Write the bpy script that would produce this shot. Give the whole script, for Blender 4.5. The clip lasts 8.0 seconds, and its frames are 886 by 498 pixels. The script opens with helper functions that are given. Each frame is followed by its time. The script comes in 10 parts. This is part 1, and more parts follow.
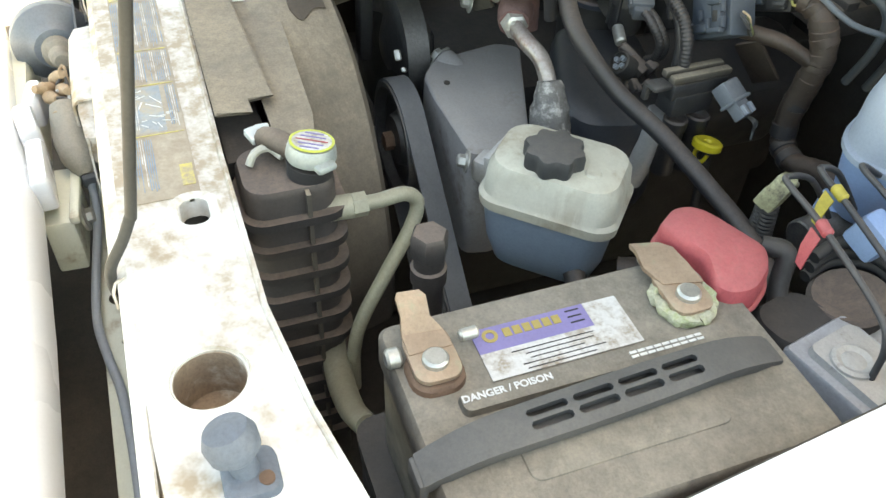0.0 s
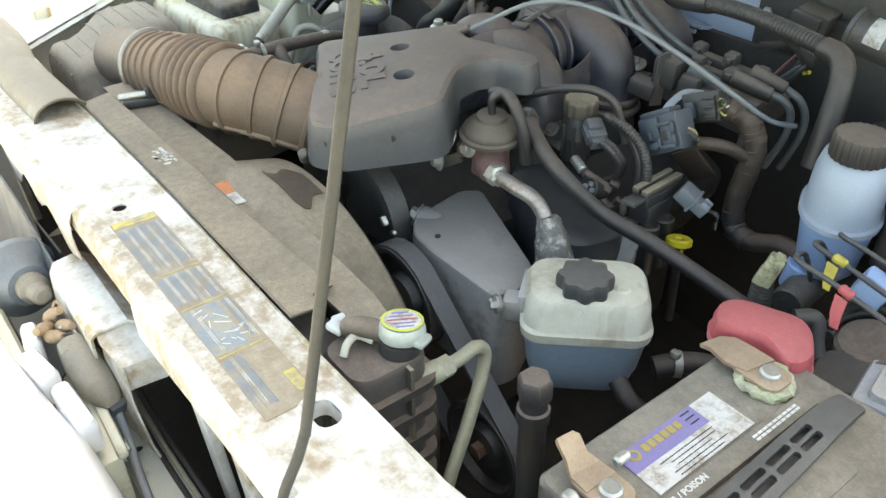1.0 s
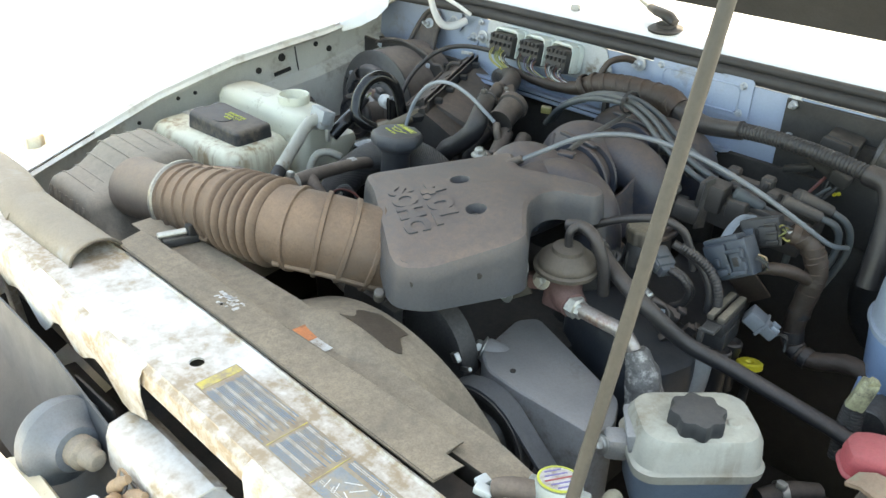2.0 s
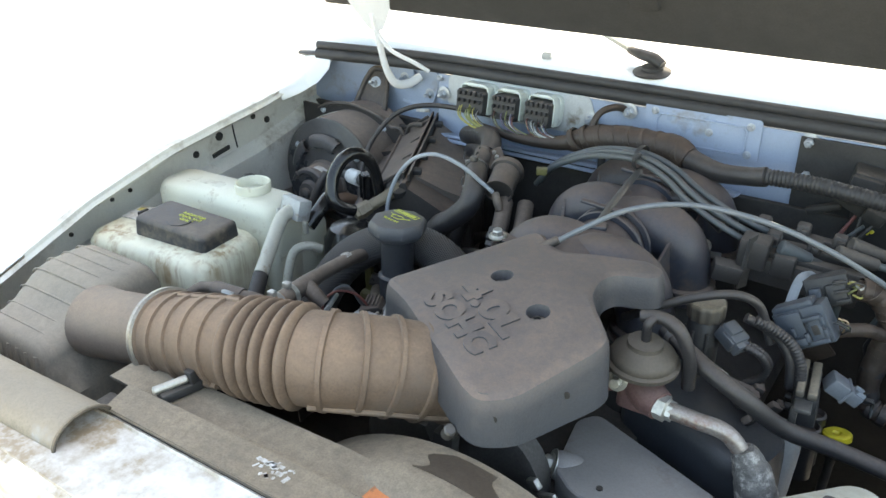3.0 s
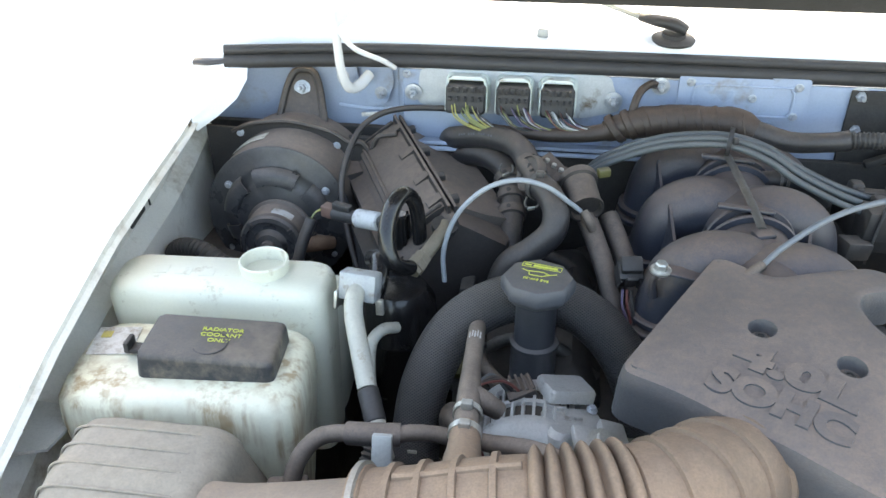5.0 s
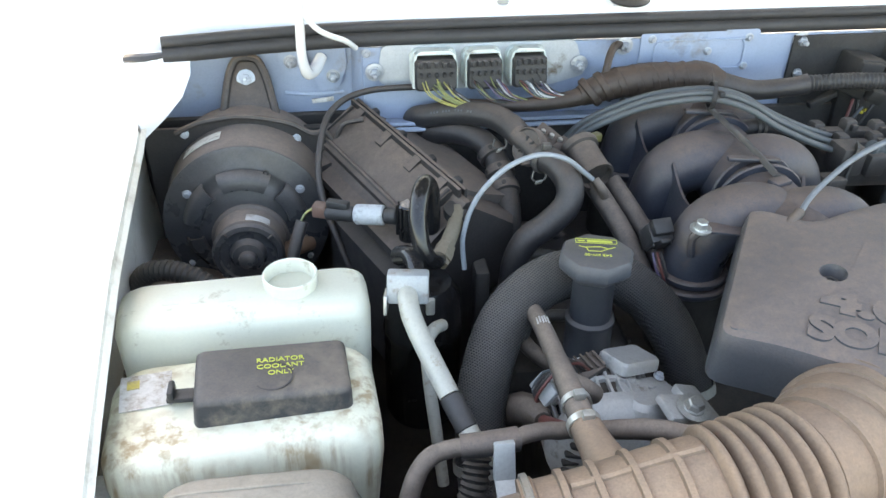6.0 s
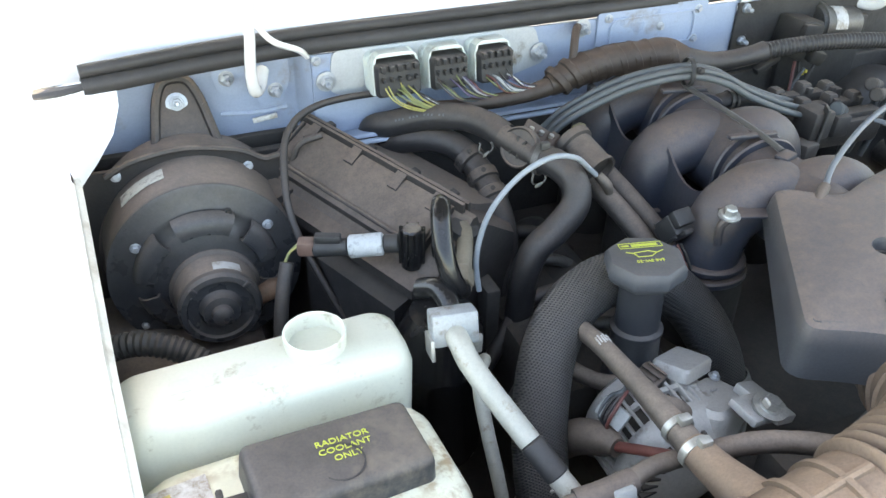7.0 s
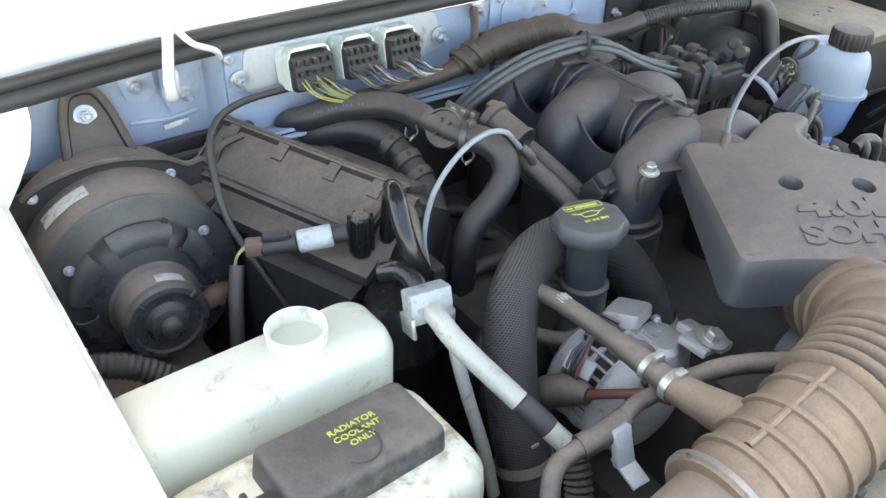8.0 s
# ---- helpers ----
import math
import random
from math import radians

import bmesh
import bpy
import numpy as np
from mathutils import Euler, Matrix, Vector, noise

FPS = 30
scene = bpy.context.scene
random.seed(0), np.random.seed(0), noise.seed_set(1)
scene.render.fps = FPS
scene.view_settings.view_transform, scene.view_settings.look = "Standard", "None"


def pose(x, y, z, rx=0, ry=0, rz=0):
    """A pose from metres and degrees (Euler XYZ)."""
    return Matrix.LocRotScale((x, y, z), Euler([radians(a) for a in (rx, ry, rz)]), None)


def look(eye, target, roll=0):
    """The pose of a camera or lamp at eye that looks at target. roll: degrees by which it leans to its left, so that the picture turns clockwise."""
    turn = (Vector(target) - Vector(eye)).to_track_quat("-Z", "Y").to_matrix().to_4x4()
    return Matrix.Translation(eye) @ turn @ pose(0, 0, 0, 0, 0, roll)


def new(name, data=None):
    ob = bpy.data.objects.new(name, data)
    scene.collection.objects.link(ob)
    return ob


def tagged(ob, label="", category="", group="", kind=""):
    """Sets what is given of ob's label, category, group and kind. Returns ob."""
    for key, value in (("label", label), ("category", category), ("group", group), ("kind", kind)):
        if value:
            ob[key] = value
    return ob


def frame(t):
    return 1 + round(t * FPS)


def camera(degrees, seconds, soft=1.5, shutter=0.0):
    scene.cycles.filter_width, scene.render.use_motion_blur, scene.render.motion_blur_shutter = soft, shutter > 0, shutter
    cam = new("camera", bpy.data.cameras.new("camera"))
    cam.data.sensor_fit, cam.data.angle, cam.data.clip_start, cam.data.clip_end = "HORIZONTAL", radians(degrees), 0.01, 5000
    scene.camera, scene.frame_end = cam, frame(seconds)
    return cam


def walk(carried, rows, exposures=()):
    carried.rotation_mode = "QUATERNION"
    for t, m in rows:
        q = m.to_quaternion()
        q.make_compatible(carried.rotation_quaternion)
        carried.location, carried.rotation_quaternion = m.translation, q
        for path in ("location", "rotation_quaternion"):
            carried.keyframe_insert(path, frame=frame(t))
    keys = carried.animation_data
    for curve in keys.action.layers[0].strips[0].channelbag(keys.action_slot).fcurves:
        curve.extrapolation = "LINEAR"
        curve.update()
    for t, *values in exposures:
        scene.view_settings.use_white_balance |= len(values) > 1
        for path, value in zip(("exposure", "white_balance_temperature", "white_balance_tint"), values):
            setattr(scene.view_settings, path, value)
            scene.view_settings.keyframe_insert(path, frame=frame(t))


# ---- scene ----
cam = camera(56.7, 8.0)
PATH = [
    (0, (1.029, 0.001, 1.413), (-0.311, 0.547, 0.032), 3.2),
    (0.5, (0.998, -0.147, 1.447), (-0.317, 0.678, 0.186), 1.0),
    (1, (0.935, -0.223, 1.476), (-0.362, 0.775, 0.326), -0.3),
    (1.5, (0.854, -0.277, 1.507), (-0.441, 0.844, 0.475), 0.7),
    (1.7, (0.813, -0.332, 1.505), (-0.464, 0.844, 0.512), 1.6),
    (2.8, (0.525, -0.382, 1.506), (-0.52, 1.058, 0.593), -0.6),
    (3, (0.468, -0.357, 1.53), (-0.546, 1.109, 0.622), -1.0),
    (3.5, (0.27, -0.364, 1.558), (-0.606, 1.172, 0.623), -1.7),
    (4, (0.069, -0.389, 1.564), (-0.543, 1.229, 0.56), -1.8),
    (4.5, (-0.071, -0.321, 1.552), (-0.461, 1.34, 0.508), -0.7),
    (5, (-0.192, -0.293, 1.55), (-0.429, 1.39, 0.496), -0.3),
    (5.2, (-0.248, -0.299, 1.549), (-0.414, 1.384, 0.481), 0.1),
    (6.3, (-0.529, -0.177, 1.527), (-0.168, 1.435, 0.399), 0.5),
    (6.5, (-0.561, -0.134, 1.518), (-0.136, 1.459, 0.387), 0.1),
    (7, (-0.641, -0.07, 1.518), (-0.027, 1.449, 0.37), 1.0),
    (7.5, (-0.721, -0.038, 1.518), (0.095, 1.383, 0.37), 1.2),
    (8, (-0.762, -0.038, 1.52), (0.184, 1.292, 0.364), 1.8),
]
walk(cam, [(t, look(eye, target, roll)) for t, eye, target, roll in PATH], [(0.0, 2.76, 10700, 3), (1.6, 2.66, 9900, 3), (3.0, 2.54, 9000, 5), (4.0, 2.70, 8800, 6), (5.0, 2.83, 8600, 7), (7.0, 3.08, 9000, 8), (8.0, 3.08, 9000, 8)])

# ---- world, sun and exposure ----

SUN_EL, SUN_ROT = 68.5, -2.0
world = bpy.data.worlds.new("sky")
scene.world = world
world.use_nodes = True
wn = world.node_tree.nodes
sky = wn.new("ShaderNodeTexSky")
sky.sky_type, sky.sun_disc = "NISHITA", False
sky.sun_elevation, sky.sun_rotation = radians(SUN_EL), radians(SUN_ROT)
sky.altitude, sky.air_density, sky.dust_density = 300.0, 1.0, 1.5
world.node_tree.links.new(sky.outputs[0], wn["Background"].inputs[0])
wn["Background"].inputs[1].default_value = 0.15
sun = new("sun", bpy.data.lights.new("sun", "SUN"))
sun.data.energy, sun.data.angle, sun.data.color = 2.5, radians(0.55), (1.0, 0.95, 0.87)
# the sun stands high behind the truck, straight above the hood
SUN_DIR = Vector((-0.01, 0.366, 0.930)).normalized()
sun.matrix_world = look(SUN_DIR * 20, (0, 0, 0))


# ---- materials ----
DUST = (0.235, 0.185, 0.145)


def mat(name, col, rough=0.55, metal=0.0, var=0.18, scale=9.0, bump=0.12, bscale=160.0, dust=0.0, coat=0.0, dustcol=DUST, stain=None, stain_amt=0.0, stain_scale=14.0, trans=0.0, sss=0.0, streak=None, streak_amt=0.0):
    """A worn surface: colour varied at two scales, fine relief, optional stains, and dust that settled on the upper sides."""
    m = bpy.data.materials.new(name)
    m.use_nodes = True
    nt = m.node_tree
    n, ln = nt.nodes, nt.links
    b = n["Principled BSDF"]
    tc = n.new("ShaderNodeTexCoord")

    def noise_tex(sc, det=4.0, rg=0.55):
        t = n.new("ShaderNodeTexNoise")
        t.inputs["Scale"].default_value, t.inputs["Detail"].default_value, t.inputs["Roughness"].default_value = sc, det, rg
        ln.new(tc.outputs["Object"], t.inputs["Vector"])
        return t.outputs["Fac"]

    def remap(sock, a, bb, c=0.0, d=1.0):
        r = n.new("ShaderNodeMapRange")
        r.inputs["From Min"].default_value, r.inputs["From Max"].default_value = a, bb
        r.inputs["To Min"].default_value, r.inputs["To Max"].default_value = c, d
        ln.new(sock, r.inputs["Value"])
        return r.outputs["Result"]

    def mixc(fac, a, bb):
        x = n.new("ShaderNodeMix")
        x.data_type = "RGBA"
        for sock, v in ((x.inputs[0], fac), (x.inputs[6], a), (x.inputs[7], bb)):
            if isinstance(v, (int, float)):
                sock.default_value = v
            elif isinstance(v, tuple):
                sock.default_value = (*v, 1.0)
            else:
                ln.new(v, sock)
        return x.outputs[2]

    def mul(a, bb):
        x = n.new("ShaderNodeMath")
        x.operation = "MULTIPLY"
        for sock, v in ((x.inputs[0], a), (x.inputs[1], bb)):
            if isinstance(v, (int, float)):
                sock.default_value = v
            else:
                ln.new(v, sock)
        return x.outputs[0]

    lo = tuple(max(0.0, c * (1 - var)) for c in col)
    hi = tuple(min(1.0, c * (1 + var)) for c in col)
    c = mixc(remap(noise_tex(scale), 0.3, 0.7), lo, hi)
    c = mixc(remap(noise_tex(scale * 9, 2.0), 0.35, 0.65, 0.0, 0.45), c, lo)
    c = mixc(remap(noise_tex(320.0, 2.0, 0.7), 0.42, 0.68, 0.0, min(0.5, 2.2 * var)), c, tuple(0.55 * v for v in col))
    r = None
    if stain:
        s = remap(noise_tex(stain_scale, 6.0, 0.65), 0.62 - 0.3 * stain_amt, 0.72 - 0.2 * stain_amt)
        s = mul(s, remap(noise_tex(stain_scale * 7, 3.0, 0.7), 0.3, 0.6, 0.35, 1.0))
        c = mixc(s, c, stain)
    if streak:
        mp = n.new("ShaderNodeMapping")
        mp.inputs["Scale"].default_value = (1.0, 1.0, 0.09)
        ln.new(tc.outputs["Object"], mp.inputs["Vector"])
        t = n.new("ShaderNodeTexNoise")
        t.inputs["Scale"].default_value, t.inputs["Detail"].default_value, t.inputs["Roughness"].default_value = 70.0, 4.0, 0.6
        ln.new(mp.outputs[0], t.inputs["Vector"])
        s = mul(remap(t.outputs["Fac"], 0.44, 0.62), remap(noise_tex(13.0, 3.0), 0.38, 0.58, 0.0, streak_amt))
        c = mixc(s, c, streak)
    rough_s = remap(noise_tex(scale * 3, 3.0), 0.3, 0.7, max(0.03, rough - 0.08), min(1.0, rough + 0.1))
    if dust > 0:
        geo = n.new("ShaderNodeNewGeometry")
        sep = n.new("ShaderNodeSeparateXYZ")
        ln.new(geo.outputs["Normal"], sep.inputs[0])
        up = remap(sep.outputs["Z"], 0.05, 0.92, 0.05, 1.0)
        d = mul(up, remap(noise_tex(11.0, 5.0, 0.6), 0.3, 0.62, 0.55, 1.0))
        d = mul(d, remap(noise_tex(95.0, 3.0, 0.7), 0.3, 0.7, 0.62, 1.0))
        d = mul(d, remap(noise_tex(420.0, 2.0, 0.7), 0.3, 0.6, 0.72, 1.0))
        d = mul(d, dust)
        c = mixc(d, c, dustcol)
        x = n.new("ShaderNodeMix")
        x.data_type = "FLOAT"
        ln.new(d, x.inputs[0])
        ln.new(rough_s, x.inputs[2])
        x.inputs[3].default_value = 0.95
        rough_s = x.outputs[0]
        if metal:
            inv = n.new("ShaderNodeMath")
            inv.operation = "SUBTRACT"
            inv.inputs[0].default_value = 1.0
            ln.new(d, inv.inputs[1])
            ln.new(mul(inv.outputs[0], metal), b.inputs["Metallic"])
    elif metal:
        b.inputs["Metallic"].default_value = metal
    ln.new(c, b.inputs["Base Color"])
    ln.new(rough_s, b.inputs["Roughness"])
    b.inputs["Coat Weight"].default_value = coat
    if trans:
        b.inputs["Transmission Weight"].default_value = trans
    if sss:
        b.inputs["Subsurface Weight"].default_value = sss
        b.inputs["Subsurface Radius"].default_value = (0.02, 0.02, 0.018)
        b.inputs["Subsurface Scale"].default_value = 1.0
    if bump:
        bp = n.new("ShaderNodeBump")
        bp.inputs["Strength"].default_value, bp.inputs["Distance"].default_value = min(1.0, 1.5 * bump), 0.002
        ln.new(noise_tex(bscale, 3.0, 0.6), bp.inputs["Height"])
        ln.new(bp.outputs[0], b.inputs["Normal"])
    return m


GRIME = (0.17, 0.125, 0.085)
M_PAINT = mat("white body paint", (0.80, 0.80, 0.80), 0.25, 0, 0.03, 3, 0.0, coat=0.6)
# white paint toned blue-grey: the sky-lit shade is put into its colour
M_BAYPAINT = mat("white bay paint toned for blue shade", (0.325, 0.39, 0.505), 0.34, 0, 0.06, 6, 0.04, dust=0.10, dustcol=(0.33, 0.30, 0.26), stain=(0.26, 0.25, 0.24), stain_amt=0.16)
M_SUPPORT = mat("dirty white paint", (0.78, 0.77, 0.74), 0.42, 0, 0.05, 6, 0.06, stain=(0.36, 0.275, 0.185), stain_amt=0.85, stain_scale=8)
M_COVER = mat("charcoal moulded plastic", (0.060, 0.066, 0.076), 0.40, 0, 0.14, 5, 0.2, 420, dust=0.9, dustcol=(0.268, 0.190, 0.145), stain=(0.085, 0.085, 0.09), stain_amt=0.15, stain_scale=7)
M_BLACK = mat("black plastic", (0.030, 0.030, 0.032), 0.5, 0, 0.2, 12, 0.1, 300, dust=0.22)
M_DUSTY = mat("dusty black plastic", (0.034, 0.031, 0.031), 0.48, 0, 0.25, 9, 0.15, 260, dust=0.85, dustcol=(0.255, 0.186, 0.146), stain=(0.022, 0.021, 0.022), stain_amt=0.25, stain_scale=9)
M_VDUSTY = mat("dust-covered plastic", (0.075, 0.064, 0.053), 0.6, 0, 0.2, 7, 0.15, 220, dust=0.9, dustcol=(0.41, 0.325, 0.232), stain=(0.035, 0.031, 0.027), stain_amt=0.1, stain_scale=6)
M_HOSE = mat("dust-brown intake rubber", (0.135, 0.092, 0.067), 0.6, 0, 0.25, 8, 0.15, 200, dust=0.9, dustcol=(0.37, 0.248, 0.168), stain=(0.11, 0.085, 0.07), stain_amt=0.22, stain_scale=12)
M_DRUM = mat("dust-brown steel drum", (0.10, 0.085, 0.077), 0.5, 0, 0.2, 8, 0.12, 240, dust=0.9, dustcol=(0.315, 0.240, 0.195), stain=(0.06, 0.053, 0.05), stain_amt=0.15, stain_scale=8)
M_BROWNHOSE = mat("brown dusty hose", (0.068, 0.054, 0.045), 0.55, 0, 0.25, 12, 0.15, 220, dust=0.85, dustcol=(0.31, 0.235, 0.185))
M_NECK = mat("brown-grey sensor neck", (0.16, 0.12, 0.098), 0.5, 0, 0.2, 8, 0.12, 240, dust=0.85, dustcol=(0.36, 0.265, 0.195), stain=(0.12, 0.10, 0.085), stain_amt=0.25, stain_scale=8)
M_RUBBER = mat("black rubber", (0.028, 0.028, 0.029), 0.55, 0, 0.2, 14, 0.1, 250, dust=0.3)
M_RUBDUST = mat("dusty rubber hose", (0.024, 0.024, 0.027), 0.40, 0, 0.25, 14, 0.12, 250, dust=0.62, dustcol=(0.19, 0.142, 0.113), stain=(0.016, 0.016, 0.017), stain_amt=0.2, stain_scale=18)
M_SEAL = mat("weathered rubber seal", (0.035, 0.034, 0.035), 0.55, 0, 0.15, 12, 0.06, 200, dust=0.15)
M_GLOSS = mat("oily black rubber", (0.01, 0.01, 0.011), 0.18, 0, 0.2, 12, 0.05, 150, dust=0.05)
M_ALU = mat("cast aluminium", (0.52, 0.51, 0.49), 0.5, 0.35, 0.12, 12, 0.15, 260, dust=0.4, dustcol=(0.38, 0.33, 0.285), stain=(0.20, 0.16, 0.13), stain_amt=0.15, stain_scale=30)
M_ALUPIPE = mat("chalky aluminium pipe", (0.46, 0.445, 0.385), 0.42, 0.2, 0.1, 14, 0.08, 220, dust=0.25, dustcol=(0.42, 0.38, 0.30), stain=(0.24, 0.19, 0.14), stain_amt=0.2, stain_scale=60)
M_STEEL = mat("zinc-plated steel", (0.55, 0.54, 0.50), 0.38, 0.8, 0.15, 25, 0.06, 300, dust=0.25)
M_DARKSTEEL = mat("dark oily steel", (0.13, 0.125, 0.12), 0.42, 0.5, 0.25, 18, 0.15, 220, dust=0.25)
M_RUSTY = mat("rusty cast iron", (0.17, 0.095, 0.06), 0.75, 0.2, 0.3, 20, 0.25, 200, dust=0.3)
M_EGR = mat("reddish-brown cast iron", (0.16, 0.085, 0.08), 0.7, 0.2, 0.25, 25, 0.25, 220, dust=0.3)
M_EGRCAP = mat("dusty olive steel", (0.10, 0.085, 0.07), 0.6, 0.3, 0.2, 20, 0.1, 220, dust=0.5)
M_TANK = mat("yellowed translucent plastic", (0.72, 0.69, 0.54), 0.42, 0, 0.05, 5, 0.04, 200, stain=(0.46, 0.35, 0.22), stain_amt=0.08, stain_scale=13, sss=0.12, streak=(0.36, 0.25, 0.14), streak_amt=0.9)
M_TANKW = mat("white translucent plastic", (0.66, 0.65, 0.535), 0.42, 0, 0.04, 5, 0.04, 200, stain=(0.42, 0.37, 0.27), stain_amt=0.10, stain_scale=40, sss=0.15)
M_PSTOP = mat("stained ivory plastic", (0.60, 0.58, 0.48), 0.4, 0, 0.08, 8, 0.05, 220, dust=0.5, dustcol=(0.44, 0.38, 0.29), stain=(0.33, 0.26, 0.18), stain_amt=0.3, streak=(0.36, 0.30, 0.22), streak_amt=0.6)
M_PSLOWER = mat("blue-grey lower shell", (0.23, 0.30, 0.38), 0.4, 0, 0.1, 8, 0.05, 220, dust=0.1)
# reservoir plastic lowered in tone, shade included in the colour
M_BRKTOP = mat("blue-white plastic toned for shade", (0.33, 0.38, 0.45), 0.4, 0, 0.08, 8, 0.04, 220, dust=0.12)
M_BRKBLUE = mat("pale blue plastic", (0.25, 0.37, 0.58), 0.4, 0, 0.08, 8, 0.04, 220)
M_BATT = mat("dusty battery case", (0.055, 0.05, 0.047), 0.5, 0, 0.2, 10, 0.15, 240, dust=0.72, dustcol=(0.37, 0.32, 0.25), stain=(0.15, 0.13, 0.11), stain_amt=0.55, stain_scale=16)
M_RED = mat("faded red rubber", (0.45, 0.075, 0.085), 0.6, 0, 0.15, 12, 0.1, 200, dust=0.3, dustcol=(0.42, 0.26, 0.22))
M_COPPER = mat("tarnished copper lug", (0.40, 0.27, 0.19), 0.55, 0.4, 0.25, 30, 0.2, 200, dust=0.45, dustcol=(0.45, 0.37, 0.27), stain=(0.30, 0.33, 0.22), stain_amt=0.25, stain_scale=40)
M_CORRODE = mat("corroded green-white lead", (0.48, 0.46, 0.34), 0.8, 0.1, 0.3, 60, 0.5, 180, stain=(0.32, 0.36, 0.18), stain_amt=0.4, stain_scale=60)
M_YELLOW = mat("yellow plastic", (0.62, 0.50, 0.03), 0.4, 0, 0.1, 15, 0.05, 200, dust=0.15)
M_GREYCON = mat("grey connector plastic", (0.09, 0.10, 0.115), 0.5, 0, 0.12, 20, 0.08, 300, dust=0.3)
M_BLUECON = mat("blue-grey connector plastic", (0.05, 0.065, 0.085), 0.5, 0, 0.12, 20, 0.08, 300, dust=0.25)
M_WHITECON = mat("white connector plastic", (0.55, 0.57, 0.55), 0.45, 0, 0.06, 20, 0.05, 250, stain=GRIME, stain_amt=0.25, stain_scale=30)
M_TAPE = mat("dusty brown harness tape", (0.042, 0.030, 0.024), 0.5, 0, 0.3, 25, 0.3, 90, dust=0.65, dustcol=(0.165, 0.103, 0.073))
M_LEAD = mat("grey ignition lead", (0.085, 0.098, 0.104), 0.45, 0, 0.1, 20, 0.05, 250, dust=0.5, dustcol=(0.185, 0.150, 0.128))
M_CABLE = mat("pale grey cable sheath", (0.30, 0.33, 0.36), 0.36, 0, 0.1, 20, 0.03, 250, dust=0.15)
M_BEIGE = mat("beige coated pipe", (0.37, 0.35, 0.26), 0.5, 0.2, 0.15, 20, 0.1, 220, dust=0.3, dustcol=(0.34, 0.29, 0.22))
M_LABELW = mat("grubby white label", (0.62, 0.60, 0.57), 0.5, 0, 0.1, 25, 0.05, 200, stain=(0.30, 0.24, 0.18), stain_amt=0.55, stain_scale=55)
M_PURPLE = mat("violet label ink", (0.22, 0.19, 0.42), 0.5, 0, 0.1, 25, 0.03, 200, dust=0.22)
M_GOLD = mat("ochre label ink", (0.40, 0.30, 0.10), 0.5, 0, 0.1, 25, 0.0)
M_INKW = mat("white print", (0.68, 0.67, 0.64), 0.5, 0, 0.1, 30, 0.0)
M_INKY = mat("yellow print", (0.62, 0.50, 0.12), 0.5, 0, 0.1, 25, 0.0, stain=(0.33, 0.26, 0.18), stain_amt=0.7, stain_scale=40)
M_INKORANGE = mat("orange print", (0.62, 0.22, 0.09), 0.5, 0, 0.1, 25, 0.0, stain=GRIME, stain_amt=0.25, stain_scale=40)
M_LIME = mat("lime print", (0.58, 0.60, 0.10), 0.5, 0, 0.1, 30, 0.0)
M_INKK = mat("black print", (0.03, 0.03, 0.03), 0.6, 0, 0.1, 25, 0.0)
# besides grimy metal, this blackens gaps and depths in place of shade
M_DARK = mat("grimy dark metal and gap shade", (0.032, 0.030, 0.029), 0.7, 0.1, 0.3, 10, 0.2, 150, dust=0.35)
M_AIRBOX = mat("taupe dust on plastic", (0.22, 0.19, 0.158), 0.6, 0, 0.25, 7, 0.15, 220, dust=0.85, dustcol=(0.40, 0.335, 0.262), stain=(0.26, 0.215, 0.17), stain_amt=0.35, stain_scale=9, streak=(0.10, 0.085, 0.07), streak_amt=0.5)
M_APRON = mat("dusty apron paint", (0.52, 0.51, 0.48), 0.5, 0, 0.12, 8, 0.06, 180, dust=0.3, dustcol=(0.36, 0.32, 0.27), stain=(0.28, 0.24, 0.2), stain_amt=0.3, stain_scale=12)
M_GROUND = mat("pale concrete", (0.42, 0.40, 0.37), 0.9, 0, 0.12, 2, 0.2, 60, stain=(0.2, 0.19, 0.17), stain_amt=0.15, stain_scale=3)
M_LINER = mat("dark hood underside", (0.055, 0.053, 0.05), 0.85, 0, 0.15, 6, 0.2, 120)
M_GLASSDK = mat("tinted windscreen", (0.30, 0.37, 0.38), 0.05, 0, 0.03, 4, 0.0)
M_GREYPART = mat("grey metal bracket", (0.42, 0.43, 0.42), 0.5, 0.3, 0.1, 12, 0.08, 220, dust=0.25)
M_BUMPER = mat("blue-grey rubber stop", (0.11, 0.14, 0.18), 0.6, 0, 0.2, 20, 0.1, 220, dust=0.2)
M_WOODY = mat("tan bulb socket plastic", (0.42, 0.29, 0.18), 0.6, 0, 0.2, 25, 0.1, 200, dust=0.2)
M_WIREY = mat("yellow wire", (0.40, 0.355, 0.12), 0.4, 0, 0.1, 25, 0.0)
M_WIREW = mat("white wire", (0.45, 0.45, 0.44), 0.4, 0, 0.1, 25, 0.0)
M_WIREV = mat("violet wire", (0.13, 0.10, 0.17), 0.4, 0, 0.1, 25, 0.0)
M_WIREG = mat("green wire", (0.22, 0.235, 0.10), 0.4, 0, 0.1, 25, 0.0)
M_REDWIRE = mat("red wire", (0.17, 0.055, 0.045), 0.4, 0, 0.1, 25, 0.0)

# ---- mesh helpers ----
ORG = {}


def thing(name, at, label, category, group="", kind=""):
    ob = new(name)
    ob.location = at
    ob.empty_display_size = 0.05
    ORG[ob.name] = Vector(at)
    return tagged(ob, label, category, group, kind)


